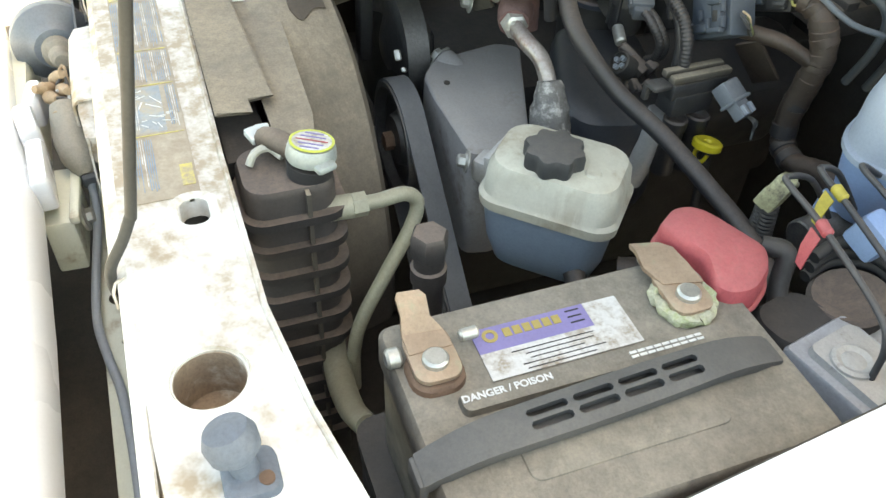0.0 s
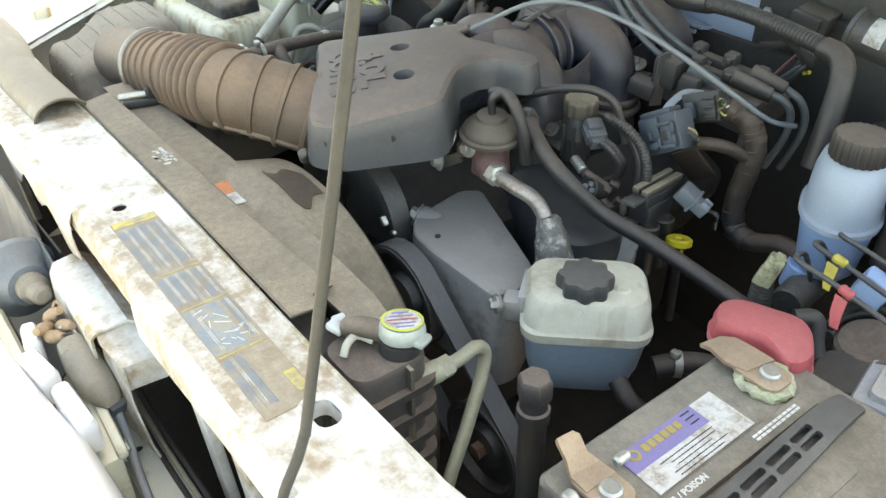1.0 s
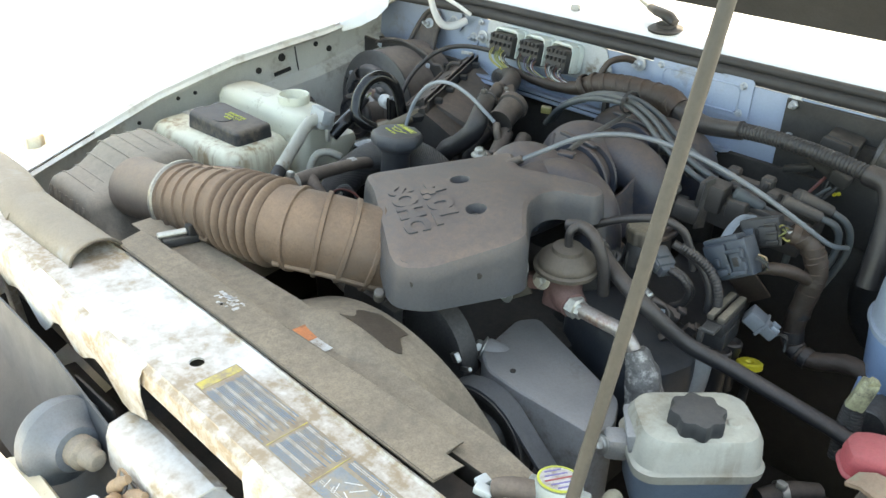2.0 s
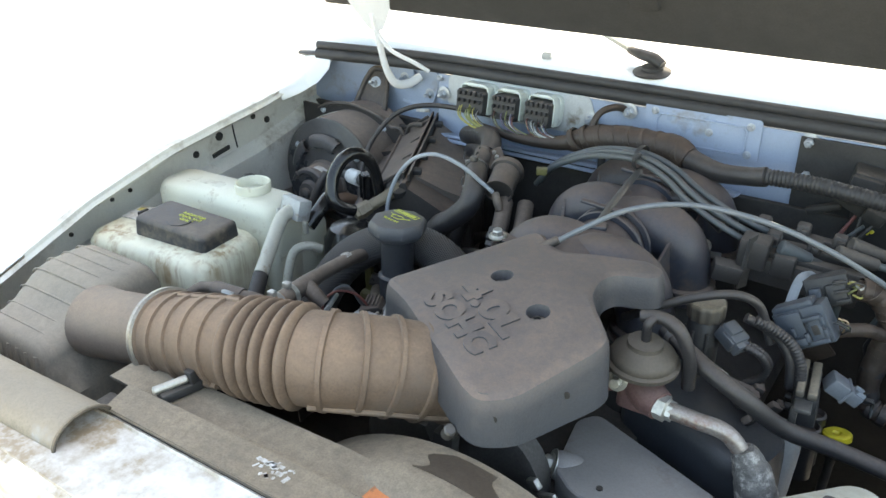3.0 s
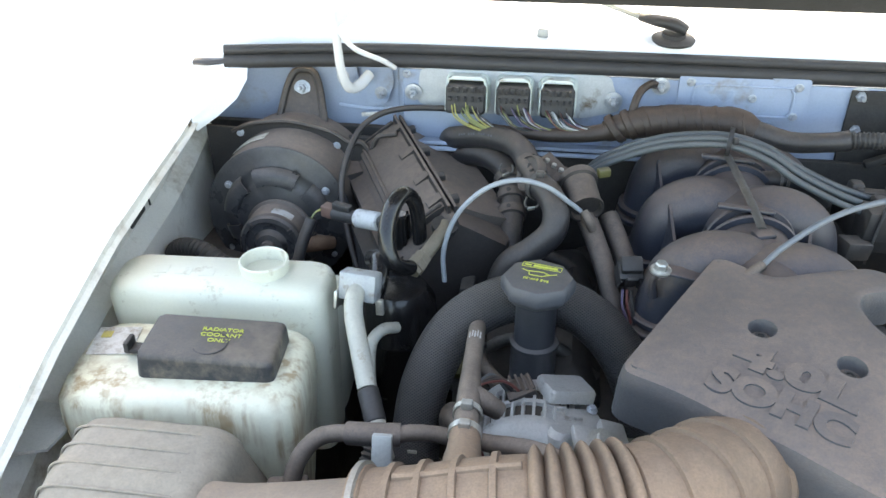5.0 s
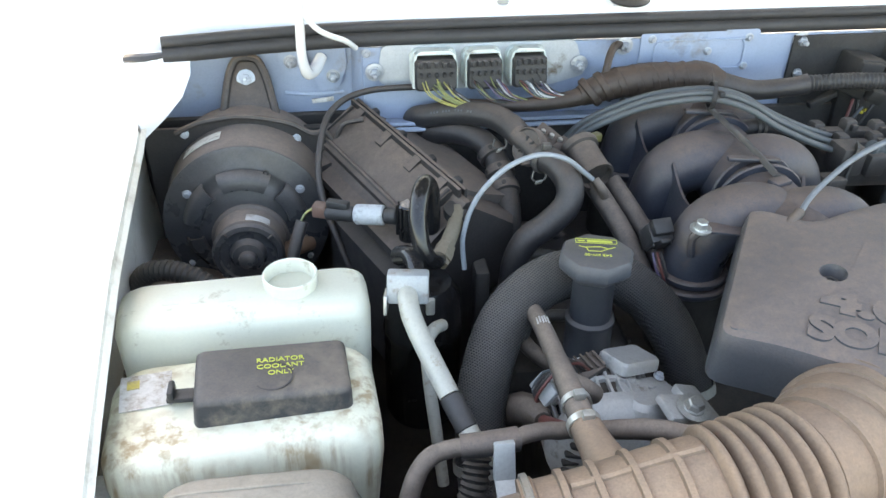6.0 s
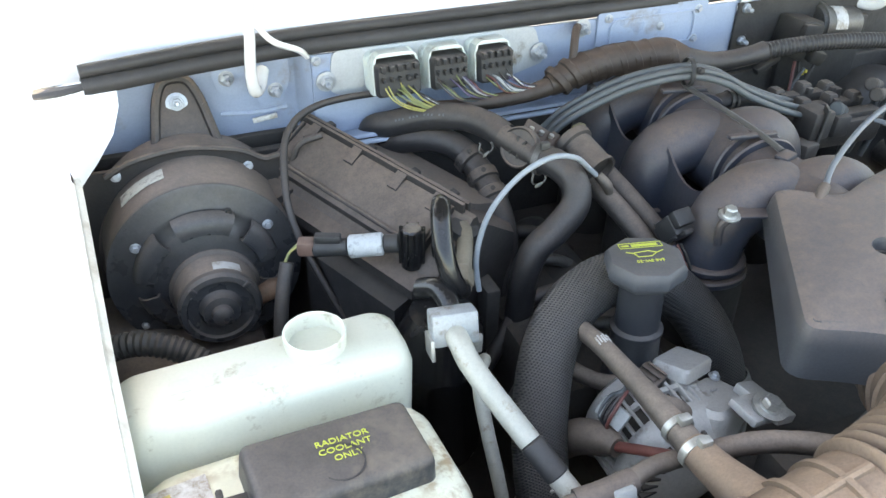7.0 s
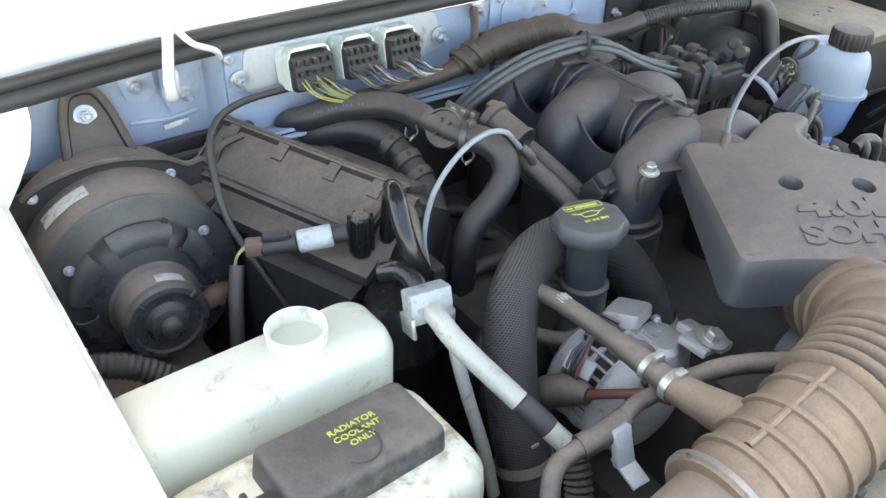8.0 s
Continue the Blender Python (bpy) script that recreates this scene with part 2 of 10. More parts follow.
def finish(bm, name, material, sharp=38.0):
    me = bpy.data.meshes.new(name)
    bmesh.ops.recalc_face_normals(bm, faces=bm.faces)
    bm.to_mesh(me)
    bm.free()
    me.materials.append(material)
    me.polygons.foreach_set("use_smooth", [True] * len(me.polygons))
    me.set_sharp_from_angle(angle=radians(sharp))
    return me


def part(name, bm, material, parent=None, label="", at=None, sharp=38.0):
    """Links a bmesh in world places as one mesh object, under a thing or a part, or alone with its own base."""
    o = ORG[parent.name] if parent else Vector(at or (0, 0, 0))
    bmesh.ops.translate(bm, verts=bm.verts, vec=-o)
    ob = new(name, finish(bm, name, material, sharp))
    ORG[ob.name] = o
    if parent:
        ob.parent = parent
    else:
        ob.location = o
    if label:
        ob["label"] = label
    return ob


def solo(name, bm, material, at, label, category, group="", kind="", sharp=38.0):
    return tagged(part(name, bm, material, None, "", at, sharp), label, category, group, kind)


def shared(name, me, parent, m, label=""):
    """One more object on a mesh that others use too, at the world pose m under a thing."""
    ob = new(name, me)
    ob.parent = parent
    ORG[ob.name] = ORG[parent.name]
    ob.matrix_local = Matrix.Translation(-ORG[parent.name]) @ m
    if label:
        ob["label"] = label
    return ob


def B():
    return bmesh.new()


def merge(bm, other, m=None):
    vs = [bm.verts.new(m @ v.co if m else v.co) for v in other.verts]
    other.verts.index_update()
    for f in other.faces:
        try:
            bm.faces.new([vs[v.index] for v in f.verts])
        except ValueError:
            pass
    other.free()
    return bm


def rot(rx=0, ry=0, rz=0):
    return Euler([radians(a) for a in (rx, ry, rz)]).to_matrix().to_4x4()


def box(bm, c, s, bev=0.003, r=(0, 0, 0), seg=2, taper=1.0):
    t = bmesh.new()
    bmesh.ops.create_cube(t, size=1.0)
    for v in t.verts:
        k = taper if v.co.z > 0 else 1.0
        v.co = Vector((v.co.x * s[0] * k, v.co.y * s[1] * k, v.co.z * s[2]))
    if bev:
        bmesh.ops.bevel(t, geom=t.edges[:], offset=min(bev, 0.45 * min(s)), segments=seg, profile=0.5, affect="EDGES")
    return merge(bm, t, Matrix.Translation(c) @ rot(*r))


def axis_m(a, d):
    return Matrix.Translation(a) @ Vector(d).normalized().to_track_quat("Z", "Y").to_matrix().to_4x4()


def lathe(bm, a, d, prof, seg=28, ell=1.0):
    """Profile of (radius, height) turned round the axis d from a; radius 0 closes it."""
    m, rings = axis_m(a, d), []
    for rr, h in prof:
        if rr <= 1e-6:
            rings.append([bm.verts.new(m @ Vector((0, 0, h)))])
        else:
            rings.append([bm.verts.new(m @ Vector((rr * math.cos(2 * math.pi * k / seg), ell * rr * math.sin(2 * math.pi * k / seg), h))) for k in range(seg)])
    for p, q in zip(rings, rings[1:]):
        for k in range(seg):
            j = (k + 1) % seg
            f = [p[k % len(p)], p[j % len(p)], q[j % len(q)], q[k % len(q)]]
            f = list(dict.fromkeys(f))
            if len(f) > 2:
                bm.faces.new(f)
    return bm


def cyl(bm, a, b, r, r2=None, seg=20, bev=0.002):
    a, b = Vector(a), Vector(b)
    r2 = r if r2 is None else r2
    h = (b - a).length
    e = min(bev, 0.4 * h, 0.5 * min(r, r2))
    return lathe(bm, a, b - a, [(0, 0), (r - e, 0), (r, e), (r2, h - e), (r2 - e, h), (0, h)], seg)


def spline(pts, n=8):
    p = [Vector(q) for q in pts]
    if len(p) == 2:
        return [p[0].lerp(p[1], k / n) for k in range(n + 1)]
    e = [2 * p[0] - p[1]] + p + [2 * p[-1] - p[-2]]
    out = []
    for i in range(1, len(e) - 2):
        a, b, c, d = e[i - 1 : i + 3]
        for k in range(n):
            t = k / n
            out.append(0.5 * (2 * b + (c - a) * t + (2 * a - 5 * b + 4 * c - d) * t * t + (3 * b - a - 3 * c + d) * t**3))
    return out + [p[-1]]


def tube(bm, pts, r, seg=12, n=8, ribs=0.0, pitch=0.006, smooth=True, flat=1.0, step=None):
    """A round bar along a smooth line; r may run from point to point; ribs: height of corrugations at that pitch."""
    line = spline(pts, n) if smooth else [Vector(q) for q in pts]
    if ribs:
        fine, acc = [line[0]], 0.0
        lens = [0.0]
        for p, q in zip(line, line[1:]):
            acc += (q - p).length
            lens.append(acc)
        cnt = max(4, int(acc / (pitch / 4)))
        dense = []
        j = 0
        for k in range(cnt + 1):
            s = acc * k / cnt
            while j < len(lens) - 2 and lens[j + 1] < s:
                j += 1
            w = (s - lens[j]) / max(1e-9, lens[j + 1] - lens[j])
            dense.append((line[j].lerp(line[j + 1], w), s))
        line = [q for q, _ in dense]
        rad = [r + ribs * (0.5 - abs(((s / pitch) % 1.0) - 0.5)) * 2 for _, s in dense]
    elif isinstance(r, (list, tuple)):
        m = len(line) - 1
        rad = []
        for k in range(len(line)):
            x = k / m * (len(r) - 1)
            i = min(int(x), len(r) - 2)
            rad.append(r[i] + (r[i + 1] - r[i]) * (x - i))
    else:
        rad = [r] * len(line)
    tang = [(line[min(k + 1, len(line) - 1)] - line[max(k - 1, 0)]).normalized() for k in range(len(line))]
    u = tang[0].orthogonal().normalized()
    if flat != 1.0:
        u = Vector((0, 0, 1)).cross(tang[0]).normalized()
    rings = []
    for k, (p, t) in enumerate(zip(line, tang)):
        if k:
            u = tang[k - 1].rotation_difference(t) @ u
        u = (u - t * u.dot(t)).normalized()
        v = t.cross(u)
        rings.append([bm.verts.new(p + rad[k] * (math.cos(a) * u + flat * math.sin(a) * v)) for a in (2 * math.pi * i / seg for i in range(seg))])
    for p, q in zip(rings, rings[1:]):
        for i in range(seg):
            bm.faces.new((p[i], p[(i + 1) % seg], q[(i + 1) % seg], q[i]))
    bm.faces.new(rings[0][::-1])
    bm.faces.new(rings[-1])
    return bm


def rrect(w, d, r, k=5):
    out = []
    for cx, cy, a0 in ((w / 2 - r, d / 2 - r, 0), (-w / 2 + r, d / 2 - r, 90), (-w / 2 + r, -d / 2 + r, 180), (w / 2 - r, -d / 2 + r, 270)):
        for i in range(k + 1):
            a = radians(a0 + 90 * i / k)
            out.append((cx + r * math.cos(a), cy + r * math.sin(a)))
    return out


def loft(bm, rings, cap0=True, cap1=True):
    vs = [[bm.verts.new(p) for p in ring] for ring in rings]
    m = len(vs[0])
    for p, q in zip(vs, vs[1:]):
        for i in range(m):
            bm.faces.new((p[i], p[(i + 1) % m], q[(i + 1) % m], q[i]))
    if cap0:
        bm.faces.new(vs[0][::-1])
    if cap1:
        bm.faces.new(vs[-1])
    return bm


def tank(bm, cx, cy, levels, m=None, k=5):
    """Stacked rounded rectangles: (z, width, depth, corner)."""
    rings = []
    for z, w, d, r in levels:
        ring = [Vector((cx + x, cy + y, z)) for x, y in rrect(w, d, min(r, 0.49 * min(w, d)), k)]
        rings.append([m @ p for p in ring] if m else ring)
    return loft(bm, rings)


def plate(bm, outer, holes, z0, z1, m=None):
    """A flat sheet with openings, from z0 to z1 in its own plane, laid by m."""
    m = m or Matrix()
    loops = [outer, *holes]
    top = [[bm.verts.new(m @ Vector((x, y, z1))) for x, y in lp] for lp in loops]
    bot = [[bm.verts.new(m @ Vector((x, y, z0))) for x, y in lp] for lp in loops]
    for side in (top, bot):
        es = []
        for lp in side:
            es += [bm.edges.new((a, b)) for a, b in zip(lp, lp[1:] + lp[:1])]
        bmesh.ops.triangle_fill(bm, use_beauty=True, use_dissolve=False, edges=es)
    for a, b in zip(top, bot):
        for i in range(len(a)):
            j = (i + 1) % len(a)
            bm.faces.new((a[i], a[j], b[j], b[i]))
    return bm


def circle(x, y, r, n=24, ry=None):
    return [(x + r * math.cos(2 * math.pi * i / n), y + (ry or r) * math.sin(2 * math.pi * i / n)) for i in range(n)]


def sheet(bm, rows, thick):
    """A skin of points in rows, given thickness along its normals."""
    vs = [[bm.verts.new(p) for p in row] for row in rows]
    fs = []
    for p, q in zip(vs, vs[1:]):
        for i in range(len(p) - 1):
            fs.append(bm.faces.new((p[i], p[i + 1], q[i + 1], q[i])))
    bmesh.ops.recalc_face_normals(bm, faces=fs)
    bmesh.ops.solidify(bm, geom=fs, thickness=thick)
    return bm


def text_mesh(s, size, depth, material, name, bold=0.0):
    cu = bpy.data.curves.new(name, "FONT")
    cu.body, cu.size, cu.extrude, cu.align_x, cu.align_y = s, size, depth, "CENTER", "CENTER"
    cu.offset = bold
    tmp = bpy.data.objects.new(name, cu)
    scene.collection.objects.link(tmp)
    me = bpy.data.meshes.new_from_object(tmp.evaluated_get(bpy.context.evaluated_depsgraph_get()))
    bpy.data.objects.remove(tmp)
    me.materials.clear()
    me.materials.append(material)
    return me


def bolt_mesh(name, r, h, material, washer=1.7, stud=0.0):
    """A hexagon on a thin washer, with an optional threaded stud end standing out of it."""
    bm = B()
    lathe(bm, (0, 0, 0), (0, 0, 1), [(0, 0), (r * washer, 0), (r * washer, h * 0.14), (r * 1.25, h * 0.2), (r * 1.15, h * 0.3), (0, h * 0.3)], 20)
    lathe(bm, (0, 0, h * 0.25), (0, 0, 1), [(r, 0), (r, h * 0.6), (r * 0.8, h * 0.75), (0, h * 0.75)], 6)
    if stud:
        lathe(bm, (0, 0, h * 0.9), (0, 0, 1), [(r * 0.48, 0), (r * 0.48, stud * 0.25), (r * 0.42, stud * 0.3), (r * 0.48, stud * 0.35), (r * 0.48, stud * 0.85), (r * 0.3, stud), (0, stud)], 12)
    return finish(bm, name, material, 30)


BOLT = bolt_mesh("bolt", 0.0075, 0.012, M_STEEL)
M_ZINC = mat("blue-white zinc plate", (0.50, 0.53, 0.57), 0.36, 0.55, 0.15, 25, 0.06, 300, dust=0.12)
BOLT_S = bolt_mesh("bolt", 0.0044, 0.006, M_ZINC, 1.5)
BOLT_L = bolt_mesh("bolt", 0.0095, 0.012, M_STEEL, 1.9)
BOLT_D = bolt_mesh("bolt", 0.0072, 0.010, M_DARKSTEEL, 1.5)
NUT = bolt_mesh("nut", 0.0076, 0.011, M_ZINC, 1.8, 0.012)


def bolt(parent, p, d, me=None):
    return shared("bolt", me or BOLT, parent, axis_m(p, d))


def clamp_ring(parent, p, d, r, w=0.009, material=None):
    bm = B()
    lathe(bm, Vector(p) - Vector(d).normalized() * w / 2, d, [(r, 0), (r + 0.0015, 0), (r + 0.0015, w), (r, w)], 24)
    box(bm, Vector(p) + Vector((0, -0.3, 1)).normalized() * (r + 0.004), (0.012, 0.009, 0.009), 0.002)
    return part("hose_clamp", bm, material or M_STEEL, parent, "steel hose clamp")


def rounded(poly, r, k=4):
    out = []
    n = len(poly)
    for i in range(n):
        p, a, b = Vector(poly[i]), Vector(poly[i - 1]), Vector(poly[(i + 1) % n])
        u, v = a - p, b - p
        e = min(r, 0.45 * u.length, 0.45 * v.length)
        s, t = p + u.normalized() * e, p + v.normalized() * e
        for j in range(k + 1):
            w = j / k
            out.append((1 - w) ** 2 * s + 2 * w * (1 - w) * p + w * w * t)
    return out


def offset(pts, d):
    out, n = [], len(pts)
    for i in range(n):
        t = (pts[(i + 1) % n] - pts[i - 1]).normalized()
        out.append(pts[i] + d * Vector((t.y, -t.x)))
    return out



# ---- ground and truck body ----
bm = B()
bmesh.ops.create_grid(bm, x_segments=8, y_segments=8, size=400)
solo("ground", bm, M_GROUND, (0, 0, 0), "pale dry concrete ground under the truck", "ground", kind="structure")


M_FLANGE = mat("dusty white flange paint", (0.72, 0.70, 0.64), 0.45, 0, 0.08, 8, 0.05, 180, dust=0.2, dustcol=(0.5, 0.46, 0.4), stain=(0.4, 0.35, 0.29), stain_amt=0.25, stain_scale=12)


def run(table, y):
    """Value at y along a table of (y, value) pairs."""
    for (a, va), (b, vb) in zip(table, table[1:]):
        if y <= b:
            return va + (vb - va) * max(0.0, (y - a) / (b - a))
    return table[-1][1]


EDGE = {
    -1: ([(-0.16, 0.85), (-0.02, 0.888), (0.14, 0.942), (0.33, 1.003), (0.50, 1.036), (0.62, 1.048), (0.76, 1.060), (0.86, 1.078), (0.94, 1.10), (1.10, 1.12)], [(-0.16, 0.690), (0.14, 0.697), (0.33, 0.704), (0.50, 0.714), (0.76, 0.726), (0.94, 0.736), (1.10, 0.742)]),
    1: ([(-0.16, 0.84), (-0.02, 0.868), (0.12, 0.893), (0.26, 0.925), (0.40, 0.966), (0.54, 1.008), (0.68, 1.036), (0.82, 1.058), (0.93, 1.082), (1.10, 1.10)], [(-0.16, 0.83), (1.10, 0.83)]),
}
INNER = {
    -1: [(0.0, -0.001), (-0.004, -0.005), (0.002, -0.010), (0.022, -0.014), (0.044, -0.020), (0.050, -0.030), (0.053, -0.062), (0.056, -0.094), (0.040, -0.104), (0.034, -0.112), (0.036, -0.2), (0.02, -0.34), (-0.03, -0.5)],
    1: [(0.0, -0.003), (0.003, -0.03), (0.004, -0.06), (-0.010, -0.075), (-0.022, -0.10), (-0.02, -0.2), (-0.035, -0.34), (-0.08, -0.5)],
}


def fender(side, name, label):
    """The fender: a skin that runs out and down from the top edge, and the inner apron with its flange."""
    th = thing(name, (side * 0.8, 0.4, 0.4), label, "fender", kind="structure")
    ztab, xtab = EDGE[side]
    ys = [-0.16 + 1.26 * k / 36 for k in range(37)]
    wid = [(0.0, 0.0), (0.012, 0.004), (0.03, 0.004), (0.07, -0.002), (0.125, -0.018), (0.155, -0.05), (0.170, -0.10), (0.175, -0.18), (0.170, -0.3), (0.155, -0.5)]
    bm = B()
    sheet(bm, [[(side * (run(xtab, y) + dx), y, run(ztab, y) + dz) for dx, dz in wid] for y in ys], 0.002)
    part("outer_skin", bm, M_PAINT, th, "glossy white painted fender skin")
    bm = B()
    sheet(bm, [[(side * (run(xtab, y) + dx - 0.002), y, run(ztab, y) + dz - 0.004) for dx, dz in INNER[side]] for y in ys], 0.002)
    # the left apron is coloured dark to stand for the shade inside it
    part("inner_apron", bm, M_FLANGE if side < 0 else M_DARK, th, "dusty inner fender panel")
    return th


fender_right = fender(-1, "fender_right", "white front fender with a dusty inner flange, sunlit")
fender(1, "fender_left", "white front fender beside the battery, sunlit")


def flange_at(y, drop):
    """A place on the right flange's upright wall, this far below the fender edge, and the wall's outward direction."""
    return Vector((-run(EDGE[-1][1], y) - 0.046 - 0.05 * (drop - 0.03), y, run(EDGE[-1][0], y) - drop))


# punched holes and slots in the flange: dark recessed cups
for y, drop, r in ((0.254, 0.082, 0.011), (0.31, 0.06, 0.004), (0.40, 0.05, 0.004), (0.44, 0.055, 0.004), (0.60, 0.062, 0.007), (0.663, 0.050, 0.009), (0.76, 0.045, 0.006), (0.80, 0.07, 0.007)):
    bm = B()
    lathe(bm, flange_at(y, drop), (1, 0, 0.05), [(r * 0.98, 0.0), (r * 0.98, 0.002), (r * 0.85, 0.0025), (r * 0.75, 0.001), (0, 0.001)], 18)
    part("flange_hole", bm, M_DARK, fender_right, "dark punched hole")
bm = B()
box(bm, flange_at(0.665, 0.083), (0.004, 0.045, 0.009), 0.001, (9, 0, 0))
part("flange_slot", bm, M_DARK, fender_right, "dark slot")
# stepped edge strip and pressed seams along the flange
for y0, y1, dz in ((0.20, 0.345, 0.004), (0.345, 0.49, 0.009), (0.49, 0.60, 0.003), (0.60, 0.78, 0.007)):
    bm = B()
    sheet(bm, [[(-run(EDGE[-1][1], y) - 0.010, y, run(EDGE[-1][0], y) + 0.0045), (-run(EDGE[-1][1], y) + 0.002, y, run(EDGE[-1][0], y) + 0.0025), (-run(EDGE[-1][1], y) + 0.005, y, run(EDGE[-1][0], y) - dz - 0.004), (-run(EDGE[-1][1], y) - 0.004, y, run(EDGE[-1][0], y) - dz - 0.012)] for y in (y0 + (y1 - y0) * k / 6 for k in range(7))], 0.0018)
    part("edge_strip", bm, M_FLANGE, fender_right, "stepped sheet-metal edge")
for y in (0.70,):
    bm = B()
    tube(bm, [flange_at(y, 0.032), flange_at(y + 0.004, 0.060), flange_at(y + 0.010, 0.092)], 0.0016, 6, 4)
    part("panel_seam", bm, M_DARK, fender_right, "dark overlap seam")
# dark sheet added below the apron; it closes the wheel side from sunlit ground
bm = B()
sheet(bm, [[(x, y, z) for y in (-0.02, 0.2, 0.45, 0.7, 0.92)] for x, z in ((-0.745, 0.76), (-0.715, 0.62), (-0.69, 0.40), (-0.70, 0.10))], 0.004)
part("ground_blind", bm, M_DARK, fender_right, "added dark sheet that hides the sunlit ground")
bm = B()
sheet(bm, [[(x, y, z - 0.10 * abs(y - 0.66) ** 1.5) for y in (0.54, 0.60, 0.66, 0.72, 0.80, 0.88)] for x, z in ((-0.755, 0.845), (-0.70, 0.850), (-0.62, 0.835), (-0.55, 0.80), (-0.52, 0.72), (-0.50, 0.50))], 0.004)
part("wheelhouse", bm, M_DUSTY, fender_right, "dusty wheelhouse panel")
# bracket tab that carries the coolant tank
bm = B()
plate(bm, [(-0.762, 0.255), (-0.700, 0.275), (-0.690, 0.34), (-0.762, 0.345)], [circle(-0.748, 0.292, 0.010, 16)], 0.905, 0.909)
box(bm, (-0.756, 0.30, 0.89), (0.004, 0.095, 0.035), 0.001, (8, 0, 0))
part("tank_bracket", bm, M_APRON, fender_right, "dusty white sheet-metal bracket")
# rubber stop that the hood edge rests on, at the outer edge
bm = B()
tank(bm, -0.775, 0.115, [(0.935, 0.05, 0.035, 0.006), (0.955, 0.05, 0.035, 0.006), (0.958, 0.046, 0.03, 0.006)])
part("hood_stop", bm, M_TANK, fender_right, "cream rubber hood stop")
# folded corner panel below the cowl end
bm = B()
left = [(-0.752, 0.905, 1.118), (-0.746, 0.880, 1.098), (-0.738, 0.855, 1.086), (-0.732, 0.830, 1.074), (-0.728, 0.803, 1.064)]
right = [(-0.664, 0.893, 1.127), (-0.666, 0.884, 1.100), (-0.678, 0.862, 1.076), (-0.700, 0.832, 1.058), (-0.722, 0.800, 1.046)]
rows = []
for p, q in zip(left, right):
    p, q = Vector(p), Vector(q)
    rows.append([p.lerp(q, w) + Vector((0, -0.008, 0.010)) * math.sin(math.pi * w) for w in (0.0, 0.2, 0.4, 0.6, 0.8, 0.93, 1.0)])
sheet(bm, rows, 0.002)
part("corner_gusset", bm, M_PAINT, fender_right, "white corner gusset under the hood hinge")
bm = B()
tube(bm, [(-0.752, 0.897, 1.121), (-0.72, 0.892, 1.124), (-0.68, 0.893, 1.129)], 0.009, 8, 5, flat=0.6)
part("seal_end", bm, M_SEAL, fender_right, "torn black seal end")

# ---- firewall, cowl and windscreen ----
firewall = thing("firewall", (0, 0.95, 0.7), "white painted firewall with bolts and brackets, lightly soiled", "firewall", kind="structure")
FW = lambda y: Matrix(((1, 0, 0, 0), (0, 0, -1, y), (0, 1, 0, 0), (0, 0, 0, 1)))
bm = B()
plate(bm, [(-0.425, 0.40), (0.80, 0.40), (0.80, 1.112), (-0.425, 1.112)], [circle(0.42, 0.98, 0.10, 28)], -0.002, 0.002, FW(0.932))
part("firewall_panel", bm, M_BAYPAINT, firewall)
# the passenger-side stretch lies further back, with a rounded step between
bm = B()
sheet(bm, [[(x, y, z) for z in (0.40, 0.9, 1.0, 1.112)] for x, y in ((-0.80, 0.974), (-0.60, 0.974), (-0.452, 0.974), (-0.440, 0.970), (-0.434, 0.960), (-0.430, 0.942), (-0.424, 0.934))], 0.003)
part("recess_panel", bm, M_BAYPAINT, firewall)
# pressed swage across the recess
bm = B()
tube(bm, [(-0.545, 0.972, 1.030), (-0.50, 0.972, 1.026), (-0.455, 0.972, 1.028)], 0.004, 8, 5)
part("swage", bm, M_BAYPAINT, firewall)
# dark sheets laid over the white lower firewall in place of its shade
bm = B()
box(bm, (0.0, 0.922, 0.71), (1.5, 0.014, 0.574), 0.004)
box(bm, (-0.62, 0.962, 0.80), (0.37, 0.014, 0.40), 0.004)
part("shade_sheet", bm, M_DARK, firewall, "dark sheet standing for shade on the lower firewall")
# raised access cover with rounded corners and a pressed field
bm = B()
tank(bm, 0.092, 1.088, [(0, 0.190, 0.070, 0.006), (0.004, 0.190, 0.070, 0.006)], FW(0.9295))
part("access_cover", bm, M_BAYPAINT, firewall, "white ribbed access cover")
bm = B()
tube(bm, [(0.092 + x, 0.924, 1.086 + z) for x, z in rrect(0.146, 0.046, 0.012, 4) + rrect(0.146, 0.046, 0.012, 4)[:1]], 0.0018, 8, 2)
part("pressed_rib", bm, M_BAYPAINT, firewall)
for x, z in ((0.014, 1.112), (0.170, 1.110), (0.014, 1.064), (0.170, 1.064), (0.106, 1.090)):
    bolt(firewall, (x, 0.925, z), (0, -1, 0), BOLT_S)
# dark pedal bracket plate on the driver's side
bm = B()
box(bm, (0.46, 0.926, 0.98), (0.43, 0.006, 0.26), 0.002)
box(bm, (0.42, 0.917, 0.99), (0.17, 0.02, 0.16), 0.006)
part("bracket_plate", bm, M_DARK, firewall, "black bracket plate on the firewall")
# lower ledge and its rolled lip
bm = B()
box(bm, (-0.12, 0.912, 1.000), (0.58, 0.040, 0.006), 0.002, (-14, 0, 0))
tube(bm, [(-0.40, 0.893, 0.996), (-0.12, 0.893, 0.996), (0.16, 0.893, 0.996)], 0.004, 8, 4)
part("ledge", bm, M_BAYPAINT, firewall)
